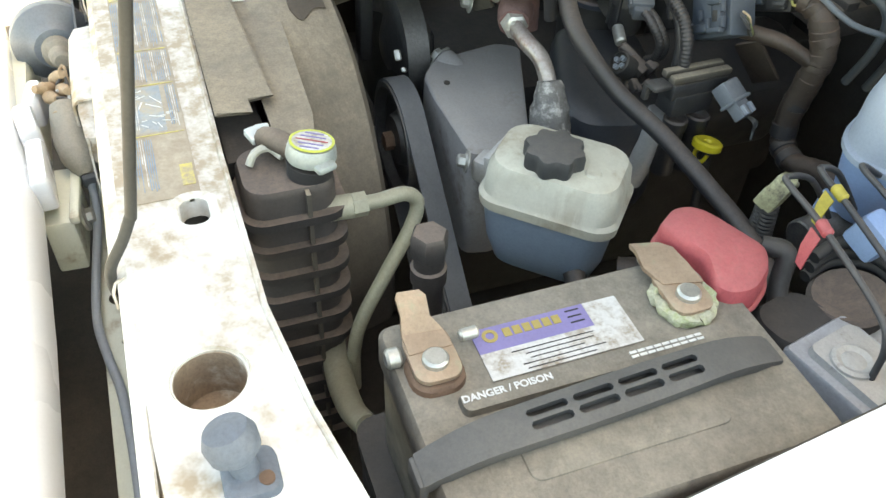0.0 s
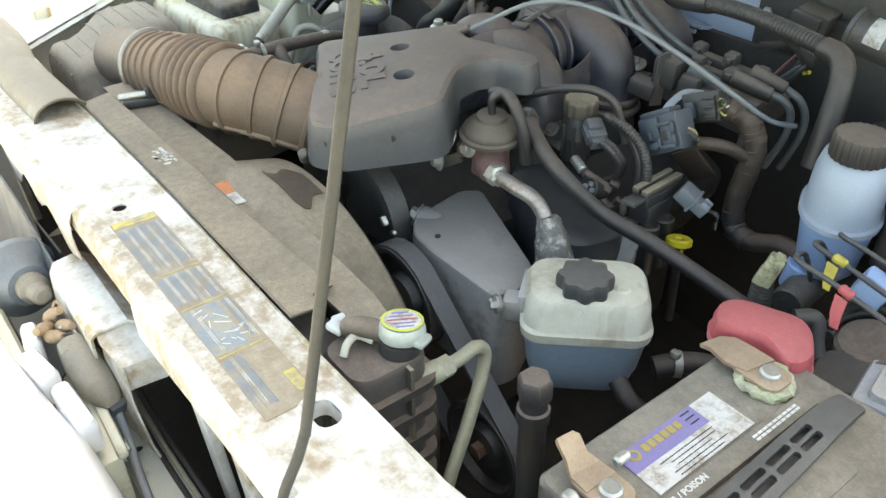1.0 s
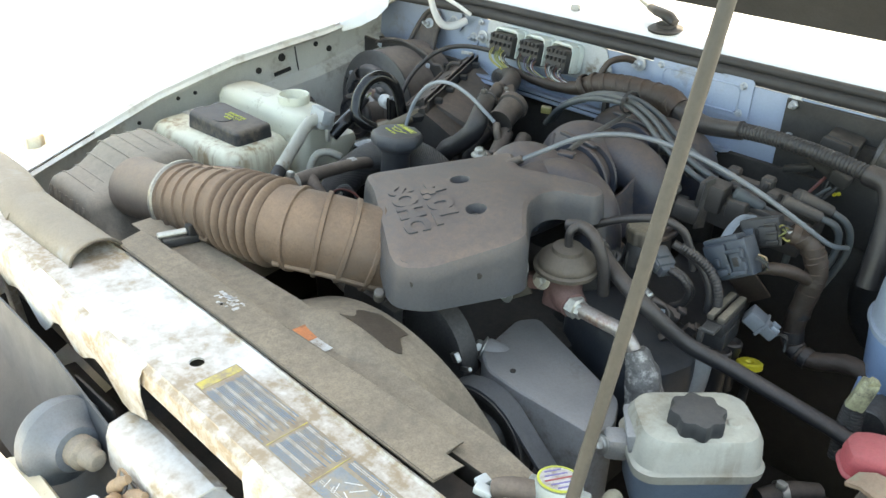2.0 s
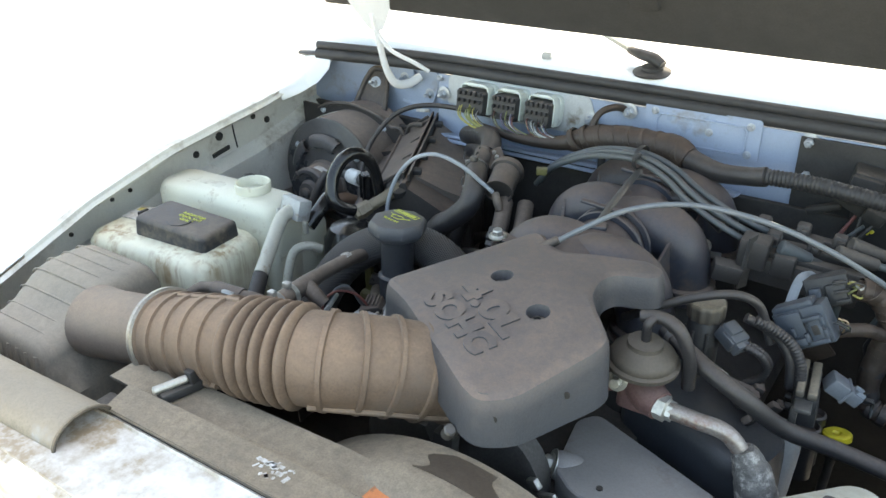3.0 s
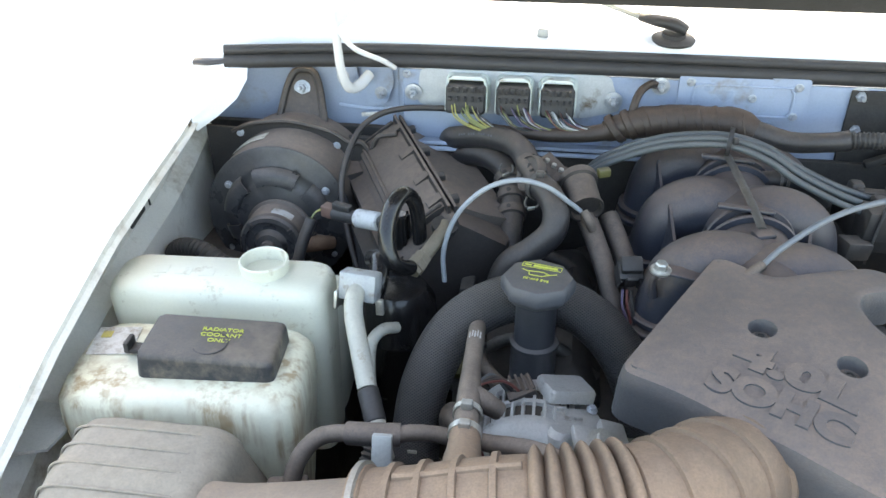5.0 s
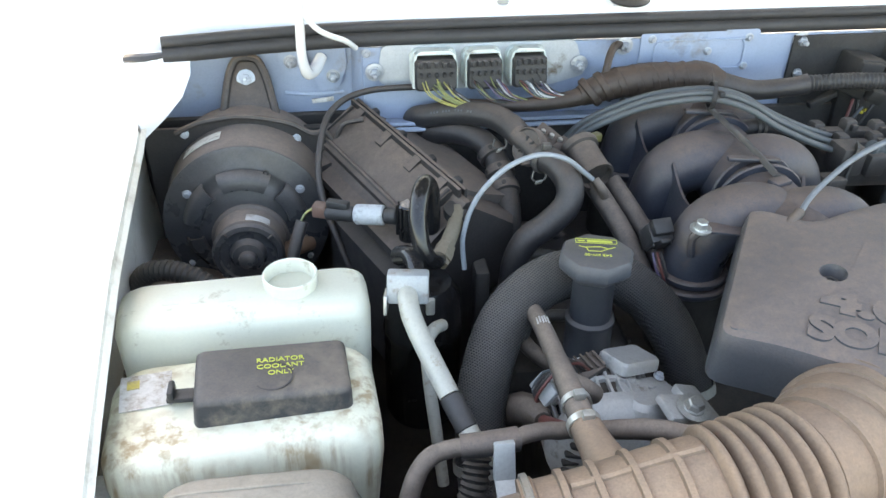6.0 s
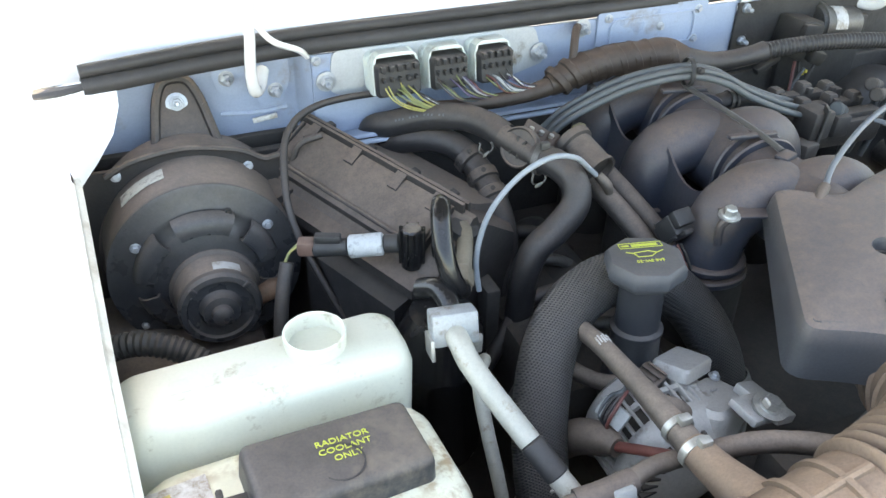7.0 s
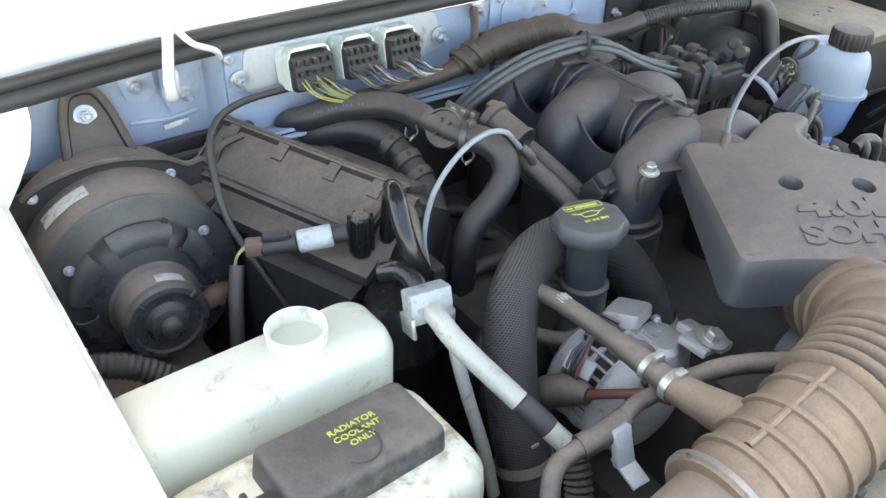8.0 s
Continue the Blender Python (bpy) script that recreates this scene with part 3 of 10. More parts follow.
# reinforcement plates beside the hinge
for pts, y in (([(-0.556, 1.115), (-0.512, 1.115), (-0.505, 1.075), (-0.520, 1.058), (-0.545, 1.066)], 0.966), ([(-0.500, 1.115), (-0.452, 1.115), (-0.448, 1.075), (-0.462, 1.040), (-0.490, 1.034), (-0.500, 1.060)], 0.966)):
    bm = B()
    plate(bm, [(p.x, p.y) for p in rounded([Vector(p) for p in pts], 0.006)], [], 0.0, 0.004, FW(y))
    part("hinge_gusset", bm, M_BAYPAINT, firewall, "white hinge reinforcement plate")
bm = B()
box(bm, (-0.488, 0.962, 1.020), (0.034, 0.004, 0.007), 0.001, (0, -6, 0))
part("spot_tab", bm, M_LABELW, firewall, "small stained metal tab")
for p, me in (((-0.409, 0.924, 1.077), NUT), ((-0.532, 0.964, 1.083), NUT), ((-0.470, 0.964, 1.058), NUT), ((-0.098, 0.922, 1.078), NUT), ((-0.030, 0.924, 1.104), NUT), ((0.258, 0.928, 1.102), NUT), ((0.262, 0.928, 1.05), NUT), ((-0.42, 0.927, 1.105), BOLT_S)):
    bolt(firewall, p, (0, -1, 0), me)

cowl = thing("cowl", (0, 1.05, 1.1), "white cowl panel with black rubber hood seal below the windscreen, in full sun", "cowl", kind="structure")
bm = B()
rows = [[(x, y, z) for x in (-0.80, -0.4, 0.0, 0.4, 0.80)] for y, z in ((0.940, 1.112), (0.942, 1.142), (0.950, 1.156), (0.97, 1.163), (1.02, 1.170), (1.10, 1.180), (1.20, 1.190), (1.30, 1.198))]
sheet(bm, rows, 0.003)
part("cowl_panel", bm, M_PAINT, cowl)
for r, dz, dy, m in ((0.011, 0.0, 0.0, M_SEAL), (0.008, 0.017, 0.004, M_SEAL)):
    bm = B()
    tube(bm, [(-0.70, 0.890 + dy, 1.126 + dz), (-0.65, 0.898 + dy, 1.126 + dz), (-0.56, 0.920 + dy, 1.124 + dz), (-0.42, 0.934 + dy, 1.124 + dz), (-0.2, 0.936 + dy, 1.124 + dz), (0.1, 0.936 + dy, 1.124 + dz), (0.80, 0.94 + dy, 1.122 + dz)], r, 12, 10)
    part("hood_seal", bm, m, cowl, "black rubber hood seal")
bm = B()
box(bm, (-0.212, 0.966, 1.166), (0.018, 0.012, 0.012), 0.003)
part("washer_jet", bm, M_GREYPART, cowl, "small grey washer nozzle")
bm = B()
box(bm, (0, 1.225, 1.196), (1.5, 0.05, 0.012), 0.004)
part("windscreen_trim", bm, M_SEAL, cowl, "black windscreen edge trim")
windscreen = B()
sheet(windscreen, [[(x, y, z) for x in (-0.72, -0.36, 0, 0.36, 0.72)] for y, z in ((1.23, 1.185), (1.60, 1.48), (1.95, 1.70))], 0.005)
solo("windscreen", windscreen, M_GLASSDK, (0, 1.23, 1.18), "pale green-tinted windscreen glass behind the cowl", "windscreen", kind="structure")
cab = B()
box(cab, (0, 2.9, 1.2), (1.7, 1.9, 1.2), 0.12, seg=3)
solo("cab", cab, M_PAINT, (0, 2.9, 0.6), "white painted truck cab behind the windscreen", "truck cab", kind="structure")


def wiper(x, sgn):
    """A wiper: pivot cap on the cowl, a bent arm with its spring hinge, and the blade behind."""
    th = thing("wiper", (x, 0.975, 1.16), "dark grey windscreen wiper resting on the cowl", "wiper", "windscreen wipers")
    bm = B()
    lathe(bm, (x, 0.972, 1.160), (0, -0.1, 1), [(0.032, 0), (0.033, 0.003), (0.028, 0.006), (0.018, 0.007), (0.018, 0.012), (0, 0.012)], 24)
    part("grommet", bm, M_SEAL, th, "black rubber grommet")
    bm = B()
    tube(bm, [(x + sgn * 0.018, 0.968, 1.176), (x, 0.972, 1.184), (x - sgn * 0.025, 0.982, 1.186), (x - sgn * 0.05, 0.994, 1.188)], [0.010, 0.013, 0.012, 0.009], 14, 6, flat=0.75)
    part("pivot", bm, M_BLACK, th)
    bm = B()
    tube(bm, [(x - sgn * 0.045, 0.992, 1.188), (x - sgn * 0.09, 1.018, 1.196), (x - sgn * 0.16, 1.06, 1.208), (x - sgn * 0.26, 1.12, 1.224), (x - sgn * 0.36, 1.18, 1.24)], [0.009, 0.008, 0.0065, 0.005, 0.0045], 8, 6, flat=0.6)
    arm = part("arm", bm, mat("grey wiper paint", (0.20, 0.225, 0.225), 0.45, 0.1, 0.12, 15, 0.05, 220, dust=0.15), th, "worn grey arm")
    bm = B()
    cyl(bm, (x - sgn * 0.056, 0.990, 1.192), (x - sgn * 0.050, 1.004, 1.192), 0.004)
    part("hinge_pin", bm, M_STEEL, arm)
    bm = B()
    tube(bm, [(x - sgn * 0.20, 1.20, 1.225), (x - sgn * 0.40, 1.21, 1.245), (x - sgn * 0.60, 1.225, 1.25)], 0.006, 8, 5)
    part("blade", bm, M_SEAL, th)
    return th


wiper(-0.015, 1)
wiper(0.62, 1)

# ---- hood, hinge, prop rod ----
OPEN = 52.0
hood = thing("hood", (0, 0.93, 1.23), "raised white hood with a dark insulated underside", "hood", kind="structure")
HM = Matrix.Translation((0, 0.93, 1.232)) @ rot(-OPEN, 0, 0)


def hp(x, s, h):
    return HM @ Vector((x, -s, h))


bm = B()
rows = []
for s in (0.0, 0.03, 0.3, 0.6, 0.9, 1.02, 1.05):
    drop = 0.0 if s < 0.95 else (s - 0.95) * -0.25
    rows.append([hp(x, s, 0.05 + drop - 0.05 * (abs(x - 0.035) / 0.797) ** 6) for x in (-0.76, -0.72, -0.6, -0.3, 0, 0.3, 0.6, 0.78, 0.835)])
sheet(bm, rows, 0.004)
part("hood_skin", bm, M_PAINT, hood, "white painted hood skin")
bm = B()
rows = [[hp(x, s, h) for x in (-0.70, -0.5, 0, 0.5, 0.78)] for s, h in ((-0.005, 0.03), (0.0, 0.0), (0.05, -0.004), (0.5, 0.004), (0.98, 0.02))]
sheet(bm, rows, 0.008)
part("hood_liner", bm, M_LINER, hood, "dark dusty hood underside")
# added sheet, hidden behind the liner, that keeps the sun off the bay
bm = B()
sheet(bm, [[(x, y, z) for x in (-0.74, -0.3, 0.0, 0.4, 0.80)] for y, z in ((0.915, 1.262), (0.925, 1.250), (0.955, 1.240), (1.000, 1.236))], 0.003)
part("rear_flange", bm, M_PAINT, hood, "white sheet added to shut out the sun")
bm = B()
for x in (-0.42, 0.0, 0.42):
    box(bm, hp(x, 0.5, -0.01), (0.05, 0.85, 0.02), 0.008, (-OPEN, 0, 0))
for s in (0.2, 0.75):
    box(bm, hp(0, s, -0.008), (1.3, 0.05, 0.018), 0.008, (-OPEN, 0, 0))
part("hood_ribs", bm, M_LINER, hood)
for sx in (-1, 1):
    bm = B()
    tube(bm, [(sx * 0.486, 0.952, 1.092), (sx * 0.496, 0.925, 1.084), (sx * 0.506, 0.897, 1.090), (sx * 0.511, 0.877, 1.122), (sx * 0.510, 0.860, 1.17), (sx * 0.508, 0.840, 1.235)], [0.009, 0.0095, 0.0085, 0.0070, 0.0066, 0.0066], 10, 6)
    hinge = part("hinge", bm, M_PAINT, hood, "white painted hinge arm")
    bm = B()
    tube(bm, [(sx * 0.510, 0.850, 1.20), (sx * 0.485, 0.86, 1.165), (sx * 0.45, 0.885, 1.14), (sx * 0.435, 0.91, 1.12)], 0.004, 8, 6)
    part("spring_wire", bm, M_PAINT, hinge, "thin white ground strap")
    bm = B()
    sheet(bm, [[(sx * 0.56, 0.80, 1.30), (sx * 0.50, 0.81, 1.30), (sx * 0.46, 0.83, 1.29)], [(sx * 0.54, 0.83, 1.24), (sx * 0.505, 0.84, 1.235), (sx * 0.475, 0.85, 1.24)], [(sx * 0.52, 0.845, 1.205), (sx * 0.508, 0.85, 1.20), (sx * 0.495, 0.855, 1.205)]], 0.004)
    part("hood_bracket", bm, M_PAINT, hinge)
rod = B()
tube(rod, [(0.515, -0.066, 0.862), (0.508, -0.07, 0.872), (0.520, -0.072, 0.915), (0.533, -0.070, 0.957), (0.533, -0.055, 0.985), (0.531, -0.045, 1.005)], 0.0045, 12, 6)
tube(rod, [(0.531, -0.045, 1.003), (0.543, 0.0115, 1.30), (0.555, 0.068, 1.60), (0.5645, 0.1128, 1.838)], 0.0045, 12, 4)
solo("prop_rod", rod, mat("dull grey rod paint", (0.052, 0.052, 0.047), 0.5, 0.2, 0.15, 20, 0.05, 200), (0.515, -0.066, 0.862), "dull grey steel rod that holds the hood open", "prop rod")

# ---- radiator support ----
support = thing("radiator_support", (0, -0.01, 0.9), "white radiator support beam, dirt-stained, with holes and a faded label", "radiator support", kind="structure")
ZS = 0.952
bm = B()
outer = [(-0.78, -0.055), (-0.5, -0.062), (0.0, -0.062), (0.5, -0.060), (0.70, -0.056), (0.86, -0.045), (0.86, 0.085), (0.80, 0.064), (0.70, 0.044), (0.6, 0.032), (0.4, 0.030), (0.0, 0.034), (-0.4, 0.03), (-0.78, 0.03)]
oval = [(0.476 + x, y) for x, y in rrect(0.034, 0.024, 0.010, 4)]
holes = [oval, circle(0.655, -0.014, 0.0255, 32), circle(0.036, -0.021, 0.009, 20, 0.0085)]
plate(bm, outer, holes, ZS - 0.003, ZS)
part("top_panel", bm, M_SUPPORT, support)
bm = B()
rows = [[(x, y, z) for x in (-0.78, -0.4, 0, 0.3, 0.5, 0.7, 0.86)] for y, z in ((-0.058, ZS - 0.0005), (-0.068, ZS - 0.008), (-0.070, ZS - 0.03), (-0.064, ZS - 0.04), (-0.052, ZS - 0.043))]
sheet(bm, rows, 0.0025)
part("front_lip", bm, M_SUPPORT, support)
bm = B()
rows = [[(-0.78, 0.03, 0), (-0.4, 0.03, 0), (0.0, 0.034, 0), (0.4, 0.030, 0), (0.6, 0.032, 0), (0.70, 0.044, 0), (0.80, 0.064, 0), (0.86, 0.085, 0)]]
rows = [[(x, y + dy, ZS + dz) for x, y, _ in rows[0]] for dy, dz in ((0.0, -0.001), (0.002, 0.003), (0.005, 0.002), (0.006, -0.012), (0.006, -0.07))]
sheet(bm, rows, 0.002)
part("rear_flange", bm, M_SUPPORT, support)
# raised ring and cup under the round and oval openings
bm = B()
lathe(bm, (0.655, -0.014, ZS - 0.045), (0, 0, 1), [(0.0258, 0.0), (0.0258, 0.044), (0.0275, 0.0475), (0.029, 0.0455), (0.0275, 0.043), (0.0272, 0.0)], 36)
part("hole_collar", bm, M_SUPPORT, support, "rolled edge of a round opening")
M_HOLEDUST = mat("rust-stained paint", (0.30, 0.215, 0.15), 0.6, 0, 0.2, 14, 0.1, 200, stain=(0.55, 0.50, 0.43), stain_amt=0.35, stain_scale=30)
bm = B()
lathe(bm, (0.655, -0.014, ZS - 0.046), (0, 0, 1), [(0.0254, 0.0), (0.0254, 0.044), (0.0248, 0.044), (0.0248, 0.0)], 36)
part("opening_wall", bm, M_HOLEDUST, support, "rust-stained wall inside the opening")
bm = B()
plate(bm, circle(0.655, -0.014, 0.0265, 32), [circle(0.662, -0.017, 0.0175, 28)], ZS - 0.05, ZS - 0.046)
part("hole_shelf", bm, M_HOLEDUST, support, "dusty shelf inside the opening")
bm = B()
rings = [[Vector((0.476 + x, y, z)) for x, y in rrect(0.034 + g, 0.024 + g, 0.010 + g / 2, 5)] for g, z in ((0.0, ZS - 0.02), (0.0, ZS), (0.004, ZS + 0.002), (0.016, ZS + 0.0018), (0.022, ZS - 0.001))]
loft(bm, rings, False, False)
part("hole_collar", bm, M_SUPPORT, support, "pressed edge of an oval opening")
bm = B()
box(bm, (0.05, -0.012, 0.80), (1.5, 0.05, 0.02), 0.004)
part("lower_rail", bm, M_DARK, support)
for x in (-0.5, 0.30, 0.40):
    bm = B()
    box(bm, (x, -0.05, 0.80), (0.03, 0.012, 0.25), 0.003, (4, 0, 0))
    part("upright", bm, M_SUPPORT, support)
# hood bump stop with its foot
stop = thing("rubber_stop", (0.739, -0.001, ZS), "blue-grey rubber hood bump stop on a square foot", "rubber stop")
bm = B()
tank(bm, 0.739, -0.001, [(ZS, 0.036, 0.036, 0.008), (ZS + 0.006, 0.034, 0.034, 0.008), (ZS + 0.009, 0.026, 0.026, 0.008)], None)
part("foot", bm, M_BUMPER, stop)
bm = B()
lathe(bm, (0.738, -0.003, ZS + 0.006), (-0.25, -0.2, 1), [(0.009, 0), (0.009, 0.012), (0.0165, 0.020), (0.0175, 0.030), (0.014, 0.038), (0, 0.040)], 24)
part("knob", bm, M_BUMPER, stop)
bm = B()
lathe(bm, (0.748, 0.008, ZS + 0.008), (0, 0, 1), [(0.005, 0), (0.005, 0.002), (0, 0.002)], 12)
part("rivet", bm, M_RUSTY, stop, "rusty rivet")

# emissions label: base, header, rows of unreadable print as bars
label = thing("emissions_label", (0.26, -0.018, ZS), "scuffed emissions label, faded blue and yellow print on the support", "label")
LZ = ZS + 0.0012
bm = B()
box(bm, (0.262, -0.018, LZ - 0.0006), (0.385, 0.053, 0.0006), 0)
part("label_sheet", bm, mat("rubbed-through label film", (0.40, 0.325, 0.235), 0.45, 0, 0.15, 12, 0.03, 200, stain=(0.28, 0.21, 0.145), stain_amt=0.7, stain_scale=28), label)
bm = B()
box(bm, (0.078, -0.018, LZ), (0.013, 0.05, 0.0006), 0)
part("header", bm, M_INKY, label, "yellow header strip")
bm = B()
box(bm, (0.425, 0.001, LZ), (0.030, 0.011, 0.0006), 0)
part("notice", bm, M_INKY, label, "ochre notice patch")
rng = random.Random(5)
M_INKFADE = mat("rubbed blue print", (0.19, 0.285, 0.375), 0.5, 0, 0.15, 25, 0.0, stain=(0.38, 0.31, 0.22), stain_amt=0.5, stain_scale=34)
for x0, x1, k in ((0.09, 0.20, 0), (0.205, 0.268, 1), (0.275, 0.355, 2), (0.362, 0.445, 3)):
    bm = B()
    bmw = B()
    for i in range(25):
        y = -0.0425 + 0.0020 * i
        if (k == 3 and i > 9) or (k == 2 and 6 < i < 20):
            continue
        a = x0 + rng.uniform(0, 0.004)
        end = x0 + (x1 - x0) * (rng.uniform(0.86, 0.99) if rng.random() < 0.75 else rng.uniform(0.35, 0.7))
        tgt = bm if i % 6 < 4 else bmw
        while a < end - 0.004:
            b_ = min(end, a + rng.uniform(0.010, 0.034))
            box(tgt, ((a + b_) / 2, y, LZ), (b_ - a, 0.0008, 0.0006), 0)
            a = b_ + rng.uniform(0.0008, 0.0022)
    part("blue_print", bm, M_INKFADE, label, "rows of faded blue print")
    part("white_print", bmw, M_LABELW, label, "rows of pale print")
bm = B()
box(bm, (0.314, -0.026, LZ - 0.0003), (0.080, 0.036, 0.0004), 0)
part("blue_field", bm, mat("worn blue ground", (0.27, 0.30, 0.315), 0.5, 0, 0.15, 25, 0.0, stain=(0.38, 0.31, 0.22), stain_amt=0.6, stain_scale=30), label, "rubbed blue ground of the diagram")
bm = B()
for x in (0.202, 0.271, 0.358):
    box(bm, (x, -0.018, LZ), (0.0012, 0.049, 0.0006), 0)
part("border", bm, M_INKY, label, "worn yellow dividing lines")
bm = B()
for i in range(16):
    x, y = rng.uniform(0.28, 0.35), rng.uniform(-0.035, 0.0)
    box(bm, (x, y, LZ), (rng.uniform(0.004, 0.018), 0.001, 0.0006), 0, (0, 0, rng.uniform(0, 180)))
part("diagram", bm, M_INKW, label, "faint hose diagram lines")

# ---- front end ahead of the support ----
front = thing("front_panel", (0.2, -0.2, 0.7), "white grille opening panel with brackets, overexposed in the sun", "front panel", kind="structure")
bm = B()
rows = [[(x, y + dy, z) for x, dy in ((-0.80, -0.11), (-0.4, -0.07), (-0.15, -0.034), (0.05, -0.022), (0.15, -0.010), (0.25, 0.006), (0.45, 0.014), (0.86, 0.02))] for y, z in ((-0.162, 0.80), (-0.166, 0.822), (-0.180, 0.838), (-0.24, 0.850), (-0.30, 0.82), (-0.33, 0.74), (-0.34, 0.5))]
sheet(bm, rows, 0.003)
part("header_panel", bm, M_PAINT, front)
M_CREAM = mat("cream bay paint", (0.66, 0.665, 0.56), 0.45, 0, 0.06, 6, 0.05, 180, dust=0.15, dustcol=(0.45, 0.40, 0.31), stain=(0.36, 0.29, 0.2), stain_amt=0.2, stain_scale=16)
# reinforcement rail, a channel with punched holes
bm = B()
hs = [circle(0.30, -0.104, 0.011, 16), circle(0.37, -0.103, 0.003, 8), circle(0.43, -0.092, 0.005, 10), circle(0.55, -0.10, 0.010, 16), circle(0.165, -0.103, 0.006, 10)]
plate(bm, [(-0.35, -0.128), (0.90, -0.120), (0.90, -0.070), (-0.35, -0.078)], hs, 0.697, 0.700)
part("rail", bm, M_CREAM, front, "cream painted rail with punched holes")
for y, h in ((-0.124, 0.09), (-0.074, 0.02)):
    bm = B()
    box(bm, (0.275, y, 0.698 - h / 2), (1.25, 0.003, h), 0.001, (0, 0, 0.35))
    part("rail_flange", bm, M_CREAM, front)
for k, (y, z, m_) in enumerate(((-0.070, 0.716, M_SEAL), (-0.078, 0.712, M_BEIGE), (-0.086, 0.708, M_SEAL))):
    bm = B()
    tube(bm, [(0.02, y - 0.004, z + 0.10), (0.09, y - 0.002, z + 0.03), (0.18, y, z), (0.32, y + 0.002, z - 0.006), (0.50, y + 0.004, z - 0.01), (0.80, y + 0.006, z - 0.01)], 0.0035, 8, 8)
    part("edge_strip", bm, m_, front)
# bolted box bracket and the moulded lugs of the lamp panel
bm = B()
box(bm, (0.185, -0.146, 0.735), (0.105, 0.034, 0.075), 0.004, (0, 0, -3))
bx = part("box_bracket", bm, M_CREAM, front, "cream box bracket")
bm = B()
box(bm, (0.185, -0.128, 0.774), (0.110, 0.012, 0.012), 0.004, (0, 0, -3))
part("box_lip", bm, M_CREAM, bx)
bolt(front, (0.190, -0.127, 0.738), (0, 1, 0.15), BOLT_L)
bm = B()
lathe(bm, (0.190, -0.1285, 0.738), (0, 1, 0.15), [(0.018, 0), (0.018, 0.002), (0, 0.002)], 20)
part("washer", bm, M_CREAM, front)
for x, y, w, d, rz in ((0.19, -0.156, 0.085, 0.022, 4), (0.10, -0.168, 0.06, 0.024, 10), (0.04, -0.160, 0.045, 0.02, -8)):
    bm = B()
    tank(bm, 0, 0, [(0.79, w, d, 0.006), (0.826, w, d, 0.006), (0.832, w - 0.006, d - 0.006, 0.005)], Matrix.Translation((x, y, 0)) @ rot(0, 0, rz))
    part("lug", bm, M_PAINT, front, "moulded white lug")
bm = B()
sheet(bm, [[(0.335, -0.197, 0.8438), (0.362, -0.199, 0.8440)], [(0.350, -0.209, 0.8458), (0.385, -0.211, 0.8462)], [(0.362, -0.217, 0.8475), (0.388, -0.216, 0.8472)]], 0.0012)
part("grey_patch", bm, M_GREYPART, front, "small grey patch")
# unseen sheet added so that the gap ahead of the support stays black
bm = B()
box(bm, (0.05, -0.15, 0.50), (1.66, 0.46, 0.02), 0.005)
part("gap_floor", bm, M_DARK, front)
# rolled front lip of the support with a scalloped lower edge
bm = B()
rows = []
for k in range(31):
    x = -0.62 + 0.62 * k / 30
    low = 0.885 + 0.012 * math.sin(k * 1.1) - 0.02 * max(0.0, math.cos(k * 0.42))
    rows.append([(x, -0.058, 0.9505), (x, -0.070, 0.946), (x, -0.075, 0.934), (x, -0.077, 0.912), (x, -0.074, low)])
sheet(bm, rows, 0.002)
part("front_lip", bm, M_SUPPORT, front, "white rolled front lip")
bm = B()
rows = [[(x, -0.060, 0.9505), (x, -0.070, 0.946), (x, -0.074, 0.934), (x, -0.074, 0.905 - 0.012 * math.sin(9 * x))] for x in (0.205 + 0.03 * k for k in range(12))]
sheet(bm, rows, 0.002)
part("front_lip", bm, M_SUPPORT, front, "white rolled front lip")
bm = B()
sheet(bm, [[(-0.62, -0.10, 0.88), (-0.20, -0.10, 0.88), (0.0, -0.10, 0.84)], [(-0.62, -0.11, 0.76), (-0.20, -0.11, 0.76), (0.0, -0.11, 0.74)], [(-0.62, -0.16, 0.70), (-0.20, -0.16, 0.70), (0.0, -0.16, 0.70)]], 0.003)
# panel grey taken darker to stand for shade behind the lip
part("inner_panel", bm, mat("sheet metal grey darkened as shade", (0.10, 0.11, 0.12), 0.5, 0, 0.12, 8, 0.06, 180, dust=0.3, dustcol=(0.2, 0.19, 0.17)), front, "inner panel, its grey darkened as shade")
# hood latch bracket in front of the beam
latch = thing("latch_bracket", (0.10, -0.085, 0.84), "grubby cream sheet-metal latch bracket on the support front", "bracket")
bm = B()
sheet(bm, [[(-0.045, -0.050, 0.850), (0.03, -0.052, 0.852), (0.130, -0.052, 0.852)], [(-0.048, -0.066, 0.862), (0.03, -0.066, 0.864), (0.130, -0.066, 0.863)], [(-0.044, -0.100, 0.860), (0.03, -0.102, 0.861), (0.128, -0.102, 0.860)], [(-0.036, -0.109, 0.851), (0.03, -0.110, 0.852), (0.124, -0.110, 0.850)], [(-0.034, -0.112, 0.81), (0.03, -0.112, 0.80), (0.12, -0.112, 0.79)]], 0.003)
part("plate", bm, M_SUPPORT, latch)
bm = B()
sheet(bm, [[(0.120, -0.056, 0.858), (0.122, -0.102, 0.858)], [(0.134, -0.055, 0.850), (0.136, -0.104, 0.850)], [(0.182, -0.052, 0.853), (0.176, -0.100, 0.851)], [(0.194, -0.052, 0.848), (0.187, -0.099, 0.846)], [(0.196, -0.053, 0.815), (0.188, -0.098, 0.812)]], 0.003)
part("tongue", bm, M_SUPPORT, latch)
